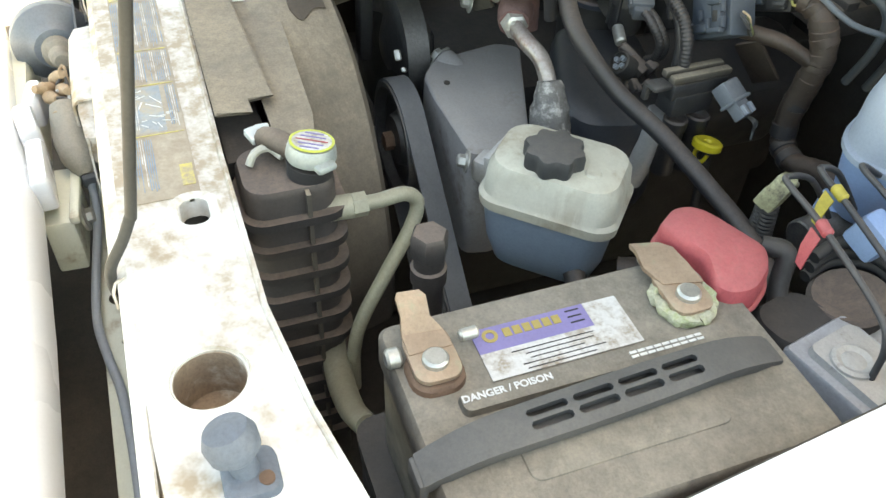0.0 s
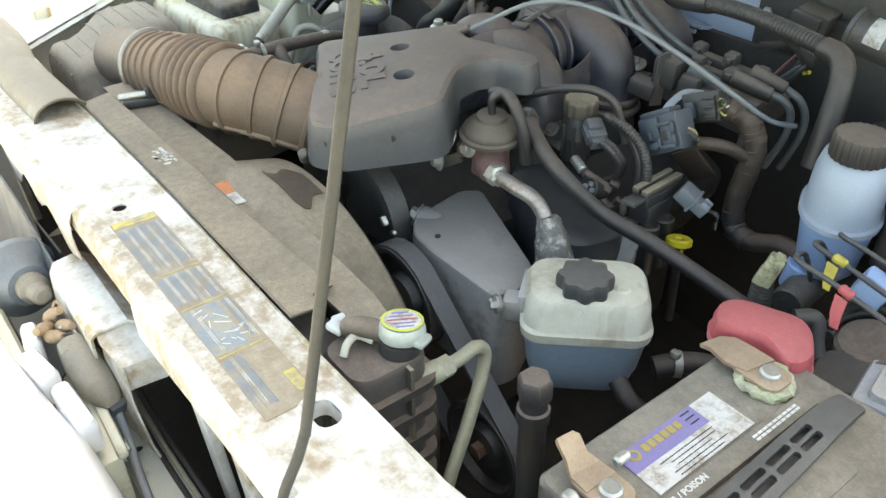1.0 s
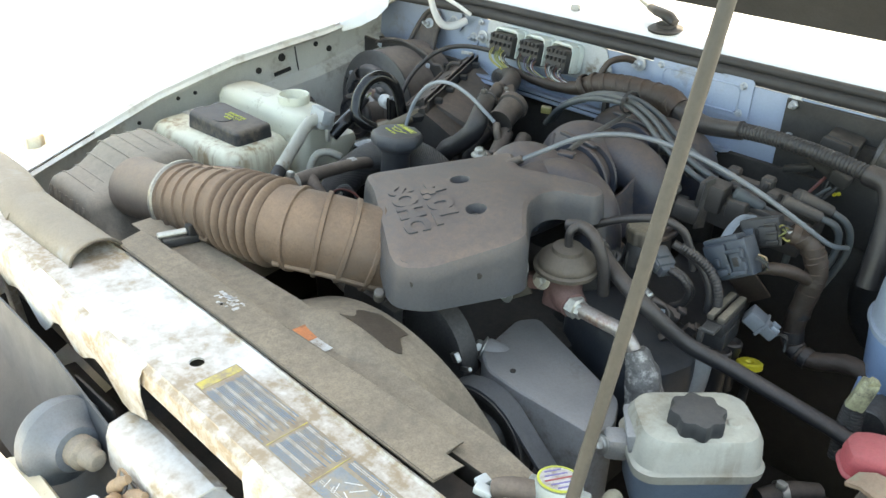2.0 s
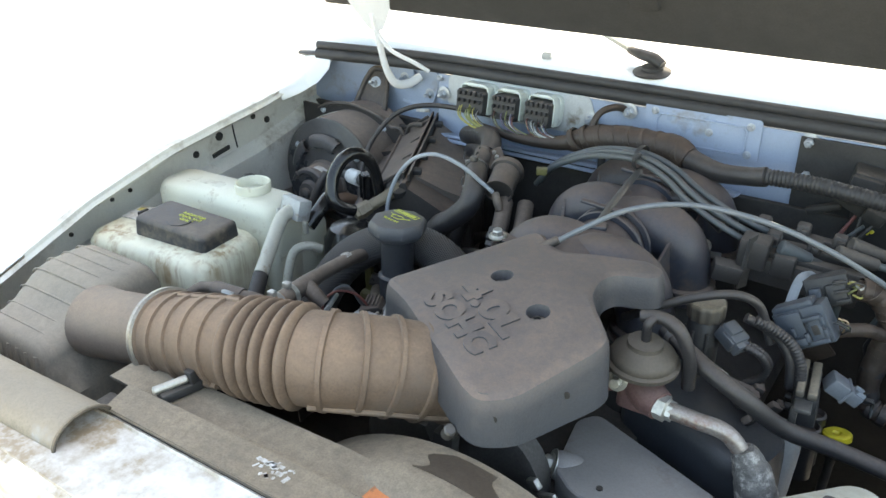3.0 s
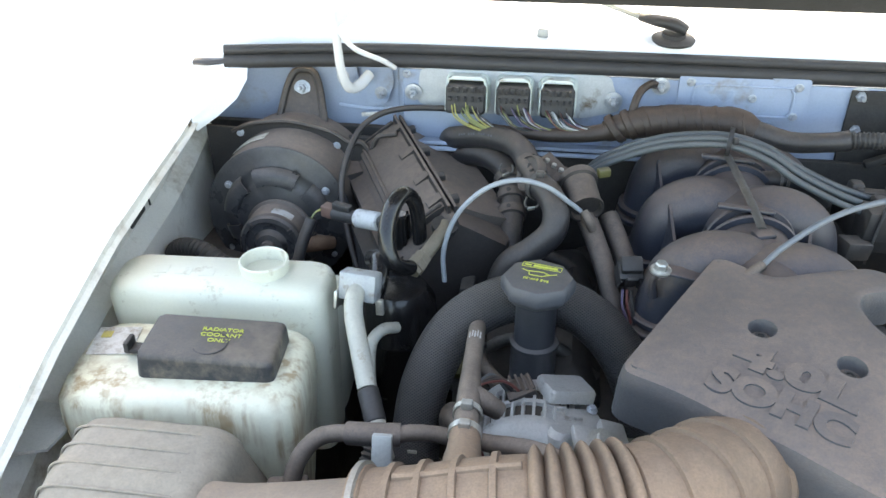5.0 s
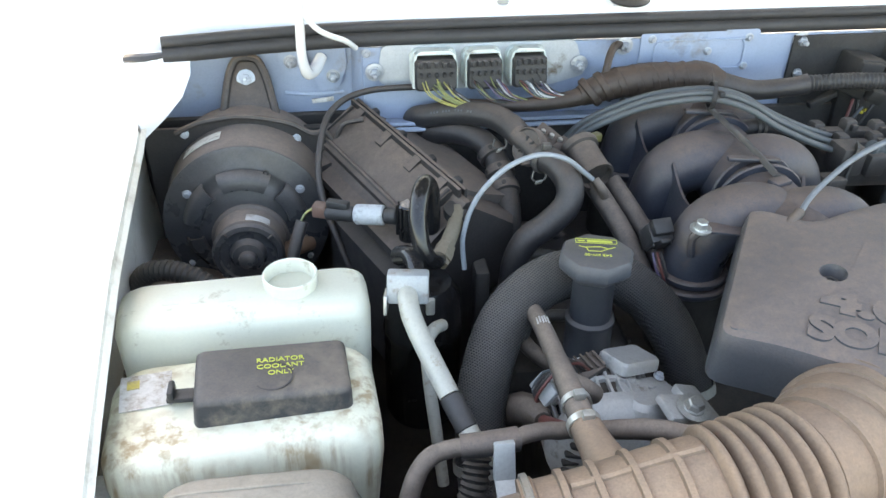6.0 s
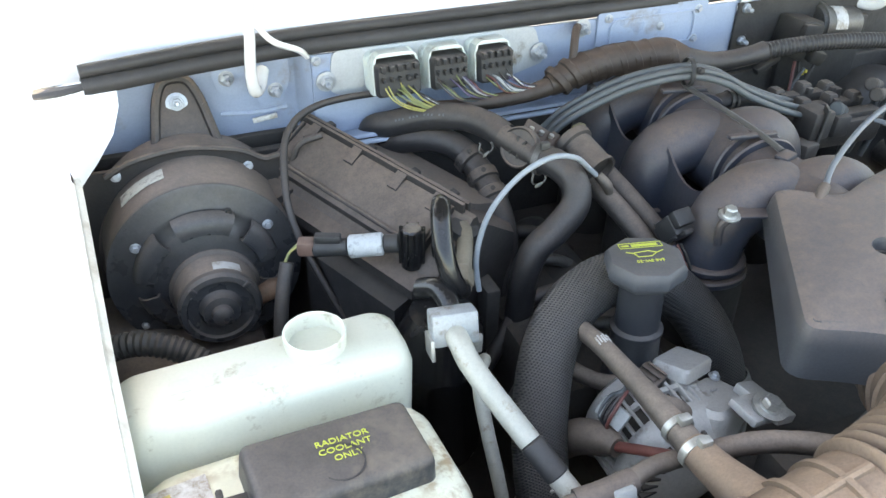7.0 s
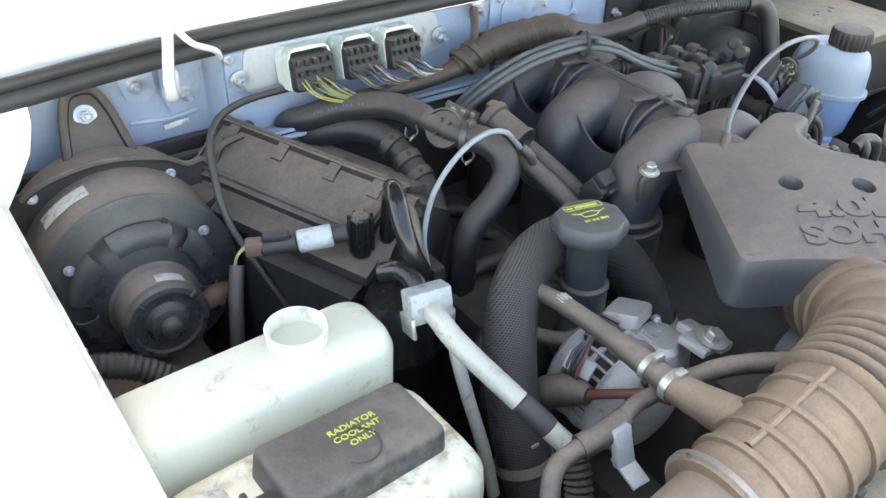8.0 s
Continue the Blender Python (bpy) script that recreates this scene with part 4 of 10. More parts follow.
bm = B()
sheet(bm, [[(0.12, -0.098, 0.848), (0.188, -0.098, 0.848)], [(0.12, -0.101, 0.82), (0.20, -0.100, 0.80)], [(0.13, -0.103, 0.77), (0.215, -0.096, 0.745)], [(0.15, -0.104, 0.73), (0.22, -0.092, 0.725)]], 0.0025)
part("leg", bm, M_SUPPORT, latch)
M_DUCT0 = mat("dusty tan plastic", (0.30, 0.27, 0.22), 0.55, 0, 0.2, 12, 0.1, 220, dust=0.4)
# horn with a pale dome
horn = thing("horn", (-0.10, -0.13, 0.76), "round grey horn with a pale dome behind the grille", "horn")
hd = Vector((0.95, 0.15, 0.1))
bm = B()
lathe(bm, (-0.105, -0.135, 0.815), hd, [(0, -0.02), (0.050, -0.02), (0.054, -0.012), (0.054, 0.004), (0.048, 0.010), (0.036, 0.016), (0.030, 0.024), (0.028, 0.030), (0, 0.032)], 36)
part("shell", bm, mat("blue-grey horn paint", (0.17, 0.20, 0.23), 0.45, 0.1, 0.15, 12, 0.08, 220, dust=0.3), horn)
bm = B()
lathe(bm, Vector((-0.105, -0.135, 0.815)) + hd * 0.030, hd, [(0.020, 0), (0.020, 0.018), (0.014, 0.022), (0.013, 0.040), (0.009, 0.044), (0, 0.045)], 22)
part("terminal", bm, M_DUCT0, horn, "dusty terminal post")
bm = B()
sheet(bm, [[(-0.16, -0.09, 0.86), (-0.07, -0.085, 0.855)], [(-0.16, -0.088, 0.80), (-0.06, -0.083, 0.79)], [(-0.15, -0.088, 0.72), (-0.02, -0.085, 0.72)]], 0.003)
part("horn_bracket", bm, M_DARK, horn)
# bulb sockets and wires by the lamp
lamp = thing("headlamp", (0.07, -0.16, 0.78), "back of a headlamp with tan bulb sockets and loose wires", "headlamp")
bm = B()
tank(bm, 0.0, -0.20, [(0.70, 0.3, 0.06, 0.02), (0.79, 0.30, 0.06, 0.02), (0.80, 0.28, 0.05, 0.02)])
part("housing", bm, M_TANKW, lamp, "cream headlamp housing")
for k, (x, y, z) in enumerate(((0.030, -0.128, 0.836), (0.055, -0.122, 0.832), (0.062, -0.137, 0.828), (0.085, -0.126, 0.824), (0.045, -0.144, 0.832))):
    bm = B()
    d = Vector((rng.uniform(0.3, 1), rng.uniform(-0.6, 0.6), rng.uniform(0.1, 0.5))).normalized()
    lathe(bm, (x, y, z), d, [(0, -0.014), (0.006, -0.014), (0.0085, -0.008), (0.0085, 0.004), (0.006, 0.007), (0.005, 0.016), (0, 0.017)], 14)
    part("bulb_socket", bm, M_WOODY, lamp, "tan plastic socket")
for k in range(4):
    bm = B()
    tube(bm, [(0.03 + 0.015 * k, -0.13, 0.835), (0.02 + 0.02 * k, -0.118, 0.845 - 0.004 * k), (0.06 + 0.015 * k, -0.116, 0.82), (0.10, -0.116, 0.80)], 0.002, 6, 6)
    part("wire", bm, (M_WOODY, M_RUBBER, M_WIREW, M_RUBBER)[k], lamp)
bm = B()
tube(bm, [(0.075, -0.124, 0.822), (0.105, -0.122, 0.808), (0.140, -0.118, 0.792), (0.158, -0.114, 0.775)], [0.017, 0.023, 0.021, 0.012], 14, 7)
for v in bm.verts:
    v.co += 0.002 * noise.noise_vector(v.co * 60)
part("boot", bm, M_DUCT0, lamp, "grey rubber boot")
bm = B()
box(bm, (0.150, -0.112, 0.772), (0.030, 0.022, 0.024), 0.004, (0, 25, 12))
part("plug", bm, M_GREYCON, lamp, "grey wire plug")
cable = B()
tube(cable, [(0.150, -0.112, 0.778), (0.175, -0.112, 0.74), (0.21, -0.117, 0.722), (0.261, -0.123, 0.715), (0.34, -0.127, 0.712), (0.393, -0.120, 0.710), (0.46, -0.108, 0.712), (0.60, -0.10, 0.73), (0.78, -0.10, 0.78)], 0.0052, 10, 8)
solo("hood_release_cable", cable, M_CABLE, (0.26, -0.115, 0.7), "pale grey hood release cable in front of the support", "cable")

# ---- radiator, shroud, deflector ----
defl = thing("air_deflector", (0.05, 0.075, 0.96), "dust-brown plastic deflector strip with chipped white spots", "air deflector")
bm = B()
outer = [(-0.27, 0.0355), (0.0, 0.0385), (0.352, 0.0365), (0.356, 0.070), (0.335, 0.072), (0.333, 0.094), (0.31, 0.095), (0.05, 0.086), (-0.20, 0.082), (-0.28, 0.078)]
plate(bm, outer, [], 0.9558, 0.9605)
bmesh.ops.bevel(bm, geom=[e for e in bm.edges if len(e.link_faces) == 2 and e.calc_face_angle(0) > 0.5], offset=0.0016, segments=2, affect="EDGES")
part("strip", bm, M_VDUSTY, defl)
bm = B()
for i in range(24):
    box(bm, (-0.040 + rng.uniform(-0.022, 0.028), 0.064 + rng.uniform(-0.009, 0.012), 0.9607), (rng.uniform(0.002, 0.009), rng.uniform(0.002, 0.006), 0.0006), 0, (0, 0, rng.uniform(0, 90)))
part("chips", bm, M_LABELW, defl, "chipped pale spots")
clip = thing("shroud_clip", (-0.235, 0.11, 0.955), "small metal and black plastic clip on the shroud edge", "clip")
bm = B()
box(bm, (-0.228, 0.108, 0.957), (0.02, 0.05, 0.012), 0.002, (0, 0, -15))
box(bm, (-0.222, 0.122, 0.966), (0.012, 0.012, 0.025), 0.002)
part("bar", bm, M_BLACK, clip)
bm = B()
cyl(bm, (-0.240, 0.080, 0.966), (-0.224, 0.118, 0.968), 0.005)
part("pin", bm, M_STEEL, clip, "bright steel pin")

shroud = thing("fan_shroud", (0.08, 0.15, 0.6), "dust-brown plastic fan shroud behind the radiator", "fan shroud")
bm = B()
outer = [(-0.33, 0.085), (0.40, 0.085), (0.405, 0.12), (0.36, 0.128), (0.20, 0.135), (0.0, 0.142), (-0.20, 0.135), (-0.33, 0.13)]
plate(bm, outer, [], 0.946, 0.950)
part("top_plate", bm, M_VDUSTY, shroud)
bm = B()
cx, cz, R = 0.10, 0.675, 0.285
rows = []
for y, rr in ((0.099, R - 0.012), (0.110, R - 0.005), (0.128, R), (0.15, R - 0.001), (0.205, R - 0.014), (0.212, R - 0.024)):
    rows.append([(cx + rr * math.cos(a), y, cz + rr * math.sin(a)) for a in (radians(-10 + 200 * i / 60) for i in range(61))])
sheet(bm, rows, 0.003)
part("barrel", bm, M_VDUSTY, shroud)
bm = B()
box(bm, (0.09, 0.098, 0.74), (0.76, 0.004, 0.40), 0)
part("face", bm, M_VDUSTY, shroud)
bm = B()
box(bm, (0.072, 0.1070, 0.9516), (0.032, 0.030, 0.001), 0, (0, 0, -3))
part("orange_sticker", bm, M_INKORANGE, shroud, "orange warning sticker")
bm = B()
box(bm, (0.1025, 0.1070, 0.9516), (0.028, 0.030, 0.001), 0, (0, 0, -3))
part("white_sticker", bm, M_LABELW, shroud, "white warning sticker")
# water stain patch on the barrel crown
bm = B()
rows = []
for k in range(9):
    y = 0.150 + 0.0055 * k
    x0 = 0.075 + 0.010 * math.sin(k * 0.9) + 0.002 * k
    x1 = 0.170 + 0.016 * math.sin(k * 0.7 + 1.0) - 0.004 * (k - 4) ** 2 * 0.4
    rows.append([(x, y, cz + math.sqrt((R - 0.002 + 0.0032) ** 2 - (x - cx) ** 2) - 0.22 * max(0.0, y - 0.15) - 0.0008) for x in (x0 + (x1 - x0) * i / 8 for i in range(9))])
sheet(bm, rows, 0.0008)
part("damp_stain", bm, mat("damp dust", (0.10, 0.075, 0.055), 0.5, 0, 0.2, 14, 0.1, 200), shroud, "dark damp stain")

radiator = thing("radiator", (0.1, 0.07, 0.5), "radiator with a ribbed dark end tank and dusty top", "radiator")
bm = B()
box(bm, (0.03, 0.06, 0.68), (0.72, 0.045, 0.50), 0.004)
part("core", bm, M_DARK, radiator)
bm = B()
tank(bm, 0.425, 0.085, [(0.50, 0.075, 0.085, 0.02), (0.935, 0.075, 0.085, 0.02), (0.942, 0.070, 0.08, 0.02)])
part("end_tank", bm, M_DUSTY, radiator)
for i in range(11):
    bm = B()
    z = 0.905 - 0.034 * i
    tank(bm, 0.427, 0.087, [(z, 0.088, 0.098, 0.022), (z + 0.009, 0.088, 0.098, 0.022)])
    part("rib", bm, M_DUSTY, radiator)
bm = B()
lathe(bm, (0.438, 0.105, 0.93), (0.05, 0.1, 1), [(0.021, 0), (0.021, 0.022), (0.022, 0.024), (0.022, 0.026), (0, 0.026)], 26)
part("filler_neck", bm, M_BLACK, radiator)
bm = B()
tube(bm, [(0.395, 0.075, 0.955), (0.41, 0.082, 0.962), (0.43, 0.10, 0.958)], 0.011, 10, 5)
part("overflow_hose", bm, M_BROWNHOSE, radiator, "dusty overflow hose")
bm = B()
tube(bm, [(0.418, 0.055, 0.945), (0.415, 0.062, 0.955), (0.412, 0.075, 0.956), (0.425, 0.085, 0.953)], 0.004, 8, 5)
part("overflow_nipple", bm, M_ALUPIPE, radiator, "pale overflow nipple")

cd = Vector((-0.10, 0.14, 1)).normalized()
bm = B()
lathe(bm, (0.440, 0.108, 0.957), cd, [(0, 0), (0.0215, 0), (0.0232, 0.004), (0.0222, 0.012), (0.0208, 0.016), (0.012, 0.018), (0, 0.018)], 32)
for a in (20, 200):
    v = Vector((math.cos(radians(a)), math.sin(radians(a)), 0))
    box(bm, Vector((0.440, 0.108, 0.962)) + v * 0.0215, (0.016, 0.020, 0.008), 0.004, (0, 0, a))
cap = part("filler_cap", bm, mat("pale zinc", (0.42, 0.46, 0.44), 0.45, 0.4, 0.12, 25, 0.06, 220, dust=0.2), radiator, "grey metal filler cap")
o = Vector((0.440, 0.108, 0.957)) + cd * 0.0175
bm = B()
lathe(bm, o, cd, [(0.0203, 0), (0.0203, 0.0012), (0.0180, 0.0012), (0.0180, 0)], 36)
part("yellow_ring", bm, M_LIME, cap, "yellow ring")
bm = B()
lathe(bm, o, cd, [(0.0178, 0), (0.0178, 0.0009), (0, 0.0009)], 32)
part("disc", bm, M_LABELW, cap, "white warning disc")
cm = axis_m(o + cd * 0.0012, cd) @ rot(0, 0, 30)
for i in range(5):
    w = 0.029 - abs(i - 2) * 0.006
    bm = B()
    box(bm, (0, 0.0065 * (i - 2), 0), (w, 0.0016, 0.0006), 0)
    me = finish(bm, "print_line", M_PURPLE if i != 2 else M_RED)
    shared("print_line", me, cap, cm)
clipw = thing("broken_clip", (0.39, 0.072, 0.945), "chalky white broken plastic clip beside the radiator tank", "clip")
for c, s_, r_ in (((0.388, 0.066, 0.955), (0.018, 0.012, 0.008), (0, 10, 20)), ((0.396, 0.078, 0.957), (0.014, 0.010, 0.009), (0, -12, 50)), ((0.379, 0.075, 0.954), (0.012, 0.014, 0.007), (8, 0, -15))):
    bm = B()
    box(bm, c, s_, 0.002, r_)
    part("piece", bm, M_WHITECON, clipw)
pipe = thing("heater_pipe", (0.45, 0.14, 0.7), "beige coated metal pipe with a brass nut", "pipe")
bm = B()
tube(bm, [(0.455, 0.135, 0.905), (0.455, 0.165, 0.905), (0.447, 0.195, 0.900), (0.446, 0.208, 0.885), (0.452, 0.200, 0.86), (0.468, 0.165, 0.81), (0.475, 0.140, 0.765), (0.476, 0.13, 0.72), (0.478, 0.128, 0.66)], 0.0075, 12, 7)
part("pipe", bm, M_BEIGE, pipe)
bm = B()
lathe(bm, (0.455, 0.140, 0.905), (0, 1, 0), [(0, 0), (0.012, 0), (0.012, 0.014), (0, 0.014)], 6)
cyl(bm, (0.452, 0.105, 0.905), (0.455, 0.142, 0.905), 0.012)
part("nut", bm, M_BEIGE, pipe)
low = B()
tube(low, [(0.44, 0.115, 0.70), (0.50, 0.108, 0.705), (0.56, 0.105, 0.735), (0.60, 0.110, 0.76)], [0.016, 0.015, 0.013, 0.012], 12, 7)
solo("lower_hose", low, M_BEIGE, (0.44, 0.115, 0.7), "pale dusty lower hose beside the battery", "hose")
post = thing("relay_post", (0.545, 0.19, 0.7), "dusty black post with a hexagonal cap", "post")
bm = B()
lathe(bm, (0.55, 0.185, 0.70), (-0.02, 0, 1), [(0.014, 0), (0.014, 0.18), (0.0165, 0.182), (0.0165, 0.198), (0.014, 0.2), (0.014, 0.212), (0, 0.212)], 18)
part("post", bm, M_DUSTY, post)
bm = B()
lathe(bm, (0.5457, 0.185, 0.912), (-0.02, 0, 1), [(0, 0), (0.0165, 0), (0.0175, 0.004), (0.0175, 0.022), (0.015, 0.026), (0, 0.026)], 6)
part("cap", bm, M_DUSTY, post)
tubeb = thing("rubber_tube", (-0.30, 0.0, 0.953), "dusty tan plastic duct lying on the support", "duct")
M_DUCT = mat("dusty tan duct", (0.30, 0.25, 0.19), 0.5, 0, 0.2, 9, 0.1, 200, dust=0.6, dustcol=(0.38, 0.315, 0.24), stain=(0.42, 0.42, 0.42), stain_amt=0.12, stain_scale=10)


def half_pipe(pts, wide, high):
    line = spline(pts, 8)
    rows = []
    for k, p in enumerate(line):
        d = (line[min(k + 1, len(line) - 1)] - line[max(k - 1, 0)]).normalized()
        nrm = Vector((-d.y, d.x, 0)).normalized()
        rows.append([p + nrm * wide * math.cos(radians(a)) + Vector((0, 0, high * math.sin(radians(a)))) for a in range(-8, 189, 14)])
    return rows


rows = half_pipe([(-0.475, -0.004, 0.949), (-0.40, -0.003, 0.951), (-0.33, 0.0, 0.951), (-0.262, 0.003, 0.950)], 0.038, 0.027)
bm = B()
sheet(bm, rows, 0.003)
part("duct", bm, M_DUCT, tubeb)
bm = B()
sheet(bm, half_pipe([(-0.74, 0.012, 0.944), (-0.62, 0.010, 0.950), (-0.52, 0.0, 0.950), (-0.45, -0.010, 0.946)], 0.036, 0.026), 0.003)
part("duct_tail", bm, M_DUCT, tubeb)
bm = B()
tube(bm, [q + Vector((0.001, 0, 0)) for q in rows[-1]], 0.0024, 8, 2)
part("lip", bm, M_VDUSTY, tubeb, "worn lip")

# ---- inside of the bay: dark floor and side walls, added for shaded depth ----
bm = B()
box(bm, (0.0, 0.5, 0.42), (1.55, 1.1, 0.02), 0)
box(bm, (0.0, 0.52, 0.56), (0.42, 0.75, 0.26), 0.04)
solo("subframe", bm, M_DARK, (0, 0.5, 0.42), "dark floor and block added below the engine for shaded depth", "subframe", kind="structure")

# ---- battery ----
battery = thing("battery", (0.721, 0.262, 0.735), "dusty black car battery with a violet and white label", "battery")
BX, BY, BZ = 0.721, 0.262, 0.924
bm = B()
tank(bm, BX, BY, [(0.735, 0.186, 0.285, 0.012), (0.74, 0.190, 0.289, 0.012), (0.893, 0.193, 0.292, 0.012), (0.894, 0.199, 0.298, 0.012), (BZ - 0.004, 0.199, 0.298, 0.012), (BZ, 0.193, 0.292, 0.011)])
part("case", bm, M_BATT, battery)
# raised cell-cap strip
bm = B()
tank(bm, 0.756, 0.255, [(BZ - 0.001, 0.062, 0.16, 0.008), (BZ + 0.0012, 0.060, 0.158, 0.008), (BZ + 0.0018, 0.056, 0.152, 0.008)])
part("cell_cover", bm, M_BATT, battery, "low dusty vent cover")
bm = B()
tank(bm, 0.714, 0.262, [(BZ - 0.001, 0.020, 0.225, 0.006), (BZ + 0.006, 0.017, 0.222, 0.006)])
part("ridge", bm, M_BATT, battery)
LB = BZ + 0.0008
bm = B()
box(bm, (0.662, 0.230, LB), (0.024, 0.098, 0.0008), 0)
part("violet_label", bm, M_PURPLE, battery, "violet label band")
bm = B()
box(bm, (0.687, 0.245, LB), (0.026, 0.128, 0.0008), 0)
box(bm, (0.662, 0.294, LB), (0.024, 0.030, 0.0008), 0)
part("white_label", bm, M_LABELW, battery, "grubby white label")
# maker's mark as plain bars and a ring
for i in range(6):
    bm = B()
    box(bm, (0.659, 0.2095 + 0.0085 * i, LB + 0.0006), (0.0085, 0.0066, 0.0006), 0.0)
    part("gold_bar", bm, M_GOLD, battery, "ochre bar")
bm = B()
lathe(bm, (0.659, 0.195, LB + 0.0003), (0, 0, 1), [(0.0065, 0), (0.0065, 0.0006), (0.0035, 0.0006), (0.0035, 0)], 20)
part("gold_ring", bm, M_GOLD, battery, "ochre ring")
bm = B()
for j in range(5):
    box(bm, (0.679 + 0.0045 * j, 0.240 + 0.004 * (j % 2), LB + 0.0006), (0.0007, 0.07 - 0.012 * (j % 3), 0.0006), 0)
for j in range(3):
    box(bm, (0.654 + 0.006 * j, 0.268, LB + 0.0006), (0.0012, 0.012, 0.0006), 0)
part("small_print", bm, M_INKK, battery, "rows of tiny print")
TM = lambda x, y, z, rz=90: Matrix.Translation((x, y, z)) @ rot(0, 0, rz)
shared("danger_text", text_mesh("DANGER / POISON", 0.0084, 0.0002, M_INKW, "danger_text", 0.00025), battery, TM(0.7125, 0.187, BZ + 0.0068), "white printed warning words")
bm = B()
for j in range(2):
    for i in range(9):
        box(bm, (0.7115 + 0.004 * j, 0.291 + 0.0072 * i, BZ + 0.0066), (0.0024, 0.0060, 0.0006), 0)
part("warning_print", bm, M_INKW, battery, "tiny white warning print")


def clamp(y, lug, label, extra):
    y = y - 0.004
    th = thing("battery_terminal", (0.678, y, BZ), label, "battery terminal", "battery terminals")
    bm = B()
    tank(bm, 0.678, y, [(BZ - 0.002, 0.044, 0.044, 0.016), (BZ + 0.005, 0.043, 0.042, 0.016), (BZ + 0.0075, 0.039, 0.037, 0.016)], None)
    part("base_washer", bm, M_CORRODE if extra else M_RUSTY, th)
    bm = B()
    lathe(bm, (0.678, y, BZ + 0.007), (0, 0, 1), [(0.0105, 0), (0.010, 0.011), (0.008, 0.013), (0, 0.013)], 24)
    part("post", bm, M_STEEL, th, "dull lead post")
    bm = B()
    tank(bm, 0.670, y, [(BZ + 0.009, 0.050, 0.036, 0.011), (BZ + 0.013, 0.050, 0.036, 0.011), (BZ + 0.0142, 0.047, 0.033, 0.011)])
    part("clamp_plate", bm, lug, th)
    return th


neg = clamp(0.147, M_COPPER, "copper battery clamp on a dull post, loosely bent", False)
bm = B()
sheet(bm, [[(0.668, 0.126, BZ + 0.015), (0.668, 0.160, BZ + 0.015)], [(0.650, 0.126, BZ + 0.017), (0.652, 0.158, BZ + 0.016)], [(0.642, 0.128, BZ + 0.028), (0.644, 0.150, BZ + 0.026)], [(0.632, 0.127, BZ + 0.040), (0.634, 0.150, BZ + 0.038)], [(0.628, 0.129, BZ + 0.041), (0.629, 0.146, BZ + 0.040)]], 0.004)
part("bent_lug", bm, M_COPPER, neg, "bent copper lug")
bm = B()
cyl(bm, (0.66, 0.168, BZ + 0.013), (0.66, 0.184, BZ + 0.013), 0.005)
part("pinch_nut", bm, M_STEEL, neg)
bm = B()
cyl(bm, (0.66, 0.110, BZ + 0.006), (0.66, 0.122, BZ + 0.006), 0.008)
part("pinch_bolt", bm, M_STEEL, neg)
pos = clamp(0.363, M_COPPER, "corroded battery clamp with green-white crust", True)
bm = B()
sheet(bm, [[(0.662, 0.345, BZ + 0.015), (0.670, 0.378, BZ + 0.016)], [(0.642, 0.338, BZ + 0.017), (0.648, 0.376, BZ + 0.018)], [(0.624, 0.340, BZ + 0.020), (0.628, 0.374, BZ + 0.018)], [(0.610, 0.343, BZ + 0.014), (0.614, 0.370, BZ + 0.012)]], 0.004)
part("cable_lug", bm, M_COPPER, pos, "tarnished copper lug")
bm = B()
tube(bm, [(0.674 + 0.0235 * math.cos(a), 0.359 + 0.0215 * math.sin(a), BZ + 0.005) for a in (radians(20 * i) for i in range(19))], 0.0052, 10, 5)
for v in bm.verts:
    v.co += 0.0035 * noise.noise_vector(v.co * 130)
part("crust", bm, M_CORRODE, pos, "green-white corrosion")
boot = thing("terminal_cover", (0.63, 0.43, 0.90), "faded red rubber terminal cover, hinged open", "terminal cover")
out = [(0.602, 0.374), (0.586, 0.398), (0.588, 0.416), (0.604, 0.430), (0.652, 0.456), (0.672, 0.446), (0.690, 0.418), (0.688, 0.396), (0.676, 0.386), (0.648, 0.394), (0.622, 0.378)]
out = [Vector((p[0], p[1])) for p in out]
cen = sum(out, Vector((0, 0))) / len(out)
ring = rounded(out, 0.010)
bm = B()
loft(bm, [[Vector((cen.x + k * (p.x - cen.x), cen.y + k * (p.y - cen.y), z + 0.10 * (p.x - cen.x) * -1)) for p in ring] for k, z in ((0.94, 0.912), (1.0, 0.915), (1.0, 0.932), (0.95, 0.941), (0.80, 0.946), (0.45, 0.948))])
for v in bm.verts:
    v.co += 0.0012 * noise.noise_vector(v.co * 30)
part("cover", bm, M_RED, boot)
bm = B()
tube(bm, [Vector((cen.x + 1.015 * (p.x - cen.x), cen.y + 1.015 * (p.y - cen.y), 0.916 - 0.10 * (p.x - cen.x))) for p in ring + ring[:1]], 0.0028, 8, 1)
part("rim", bm, M_RED, boot)
M_STRAP = mat("grey scuffed plastic", (0.055, 0.056, 0.058), 0.5, 0, 0.15, 10, 0.1, 220, dust=0.4, dustcol=(0.24, 0.215, 0.185))
strap = thing("battery_strap", (0.75, 0.24, 0.93), "grey plastic hold-down bar across the battery", "hold-down bar")


def strap_z(y):
    u = abs(y - 0.250) / 0.147
    return 0.9405 - 0.014 * max(0.0, u - 0.55) ** 2 / 0.2


def strap_at(dx, y, dz):
    return Vector((0.755 - 0.05 * (y - 0.106) + dx, y, strap_z(y) + dz))


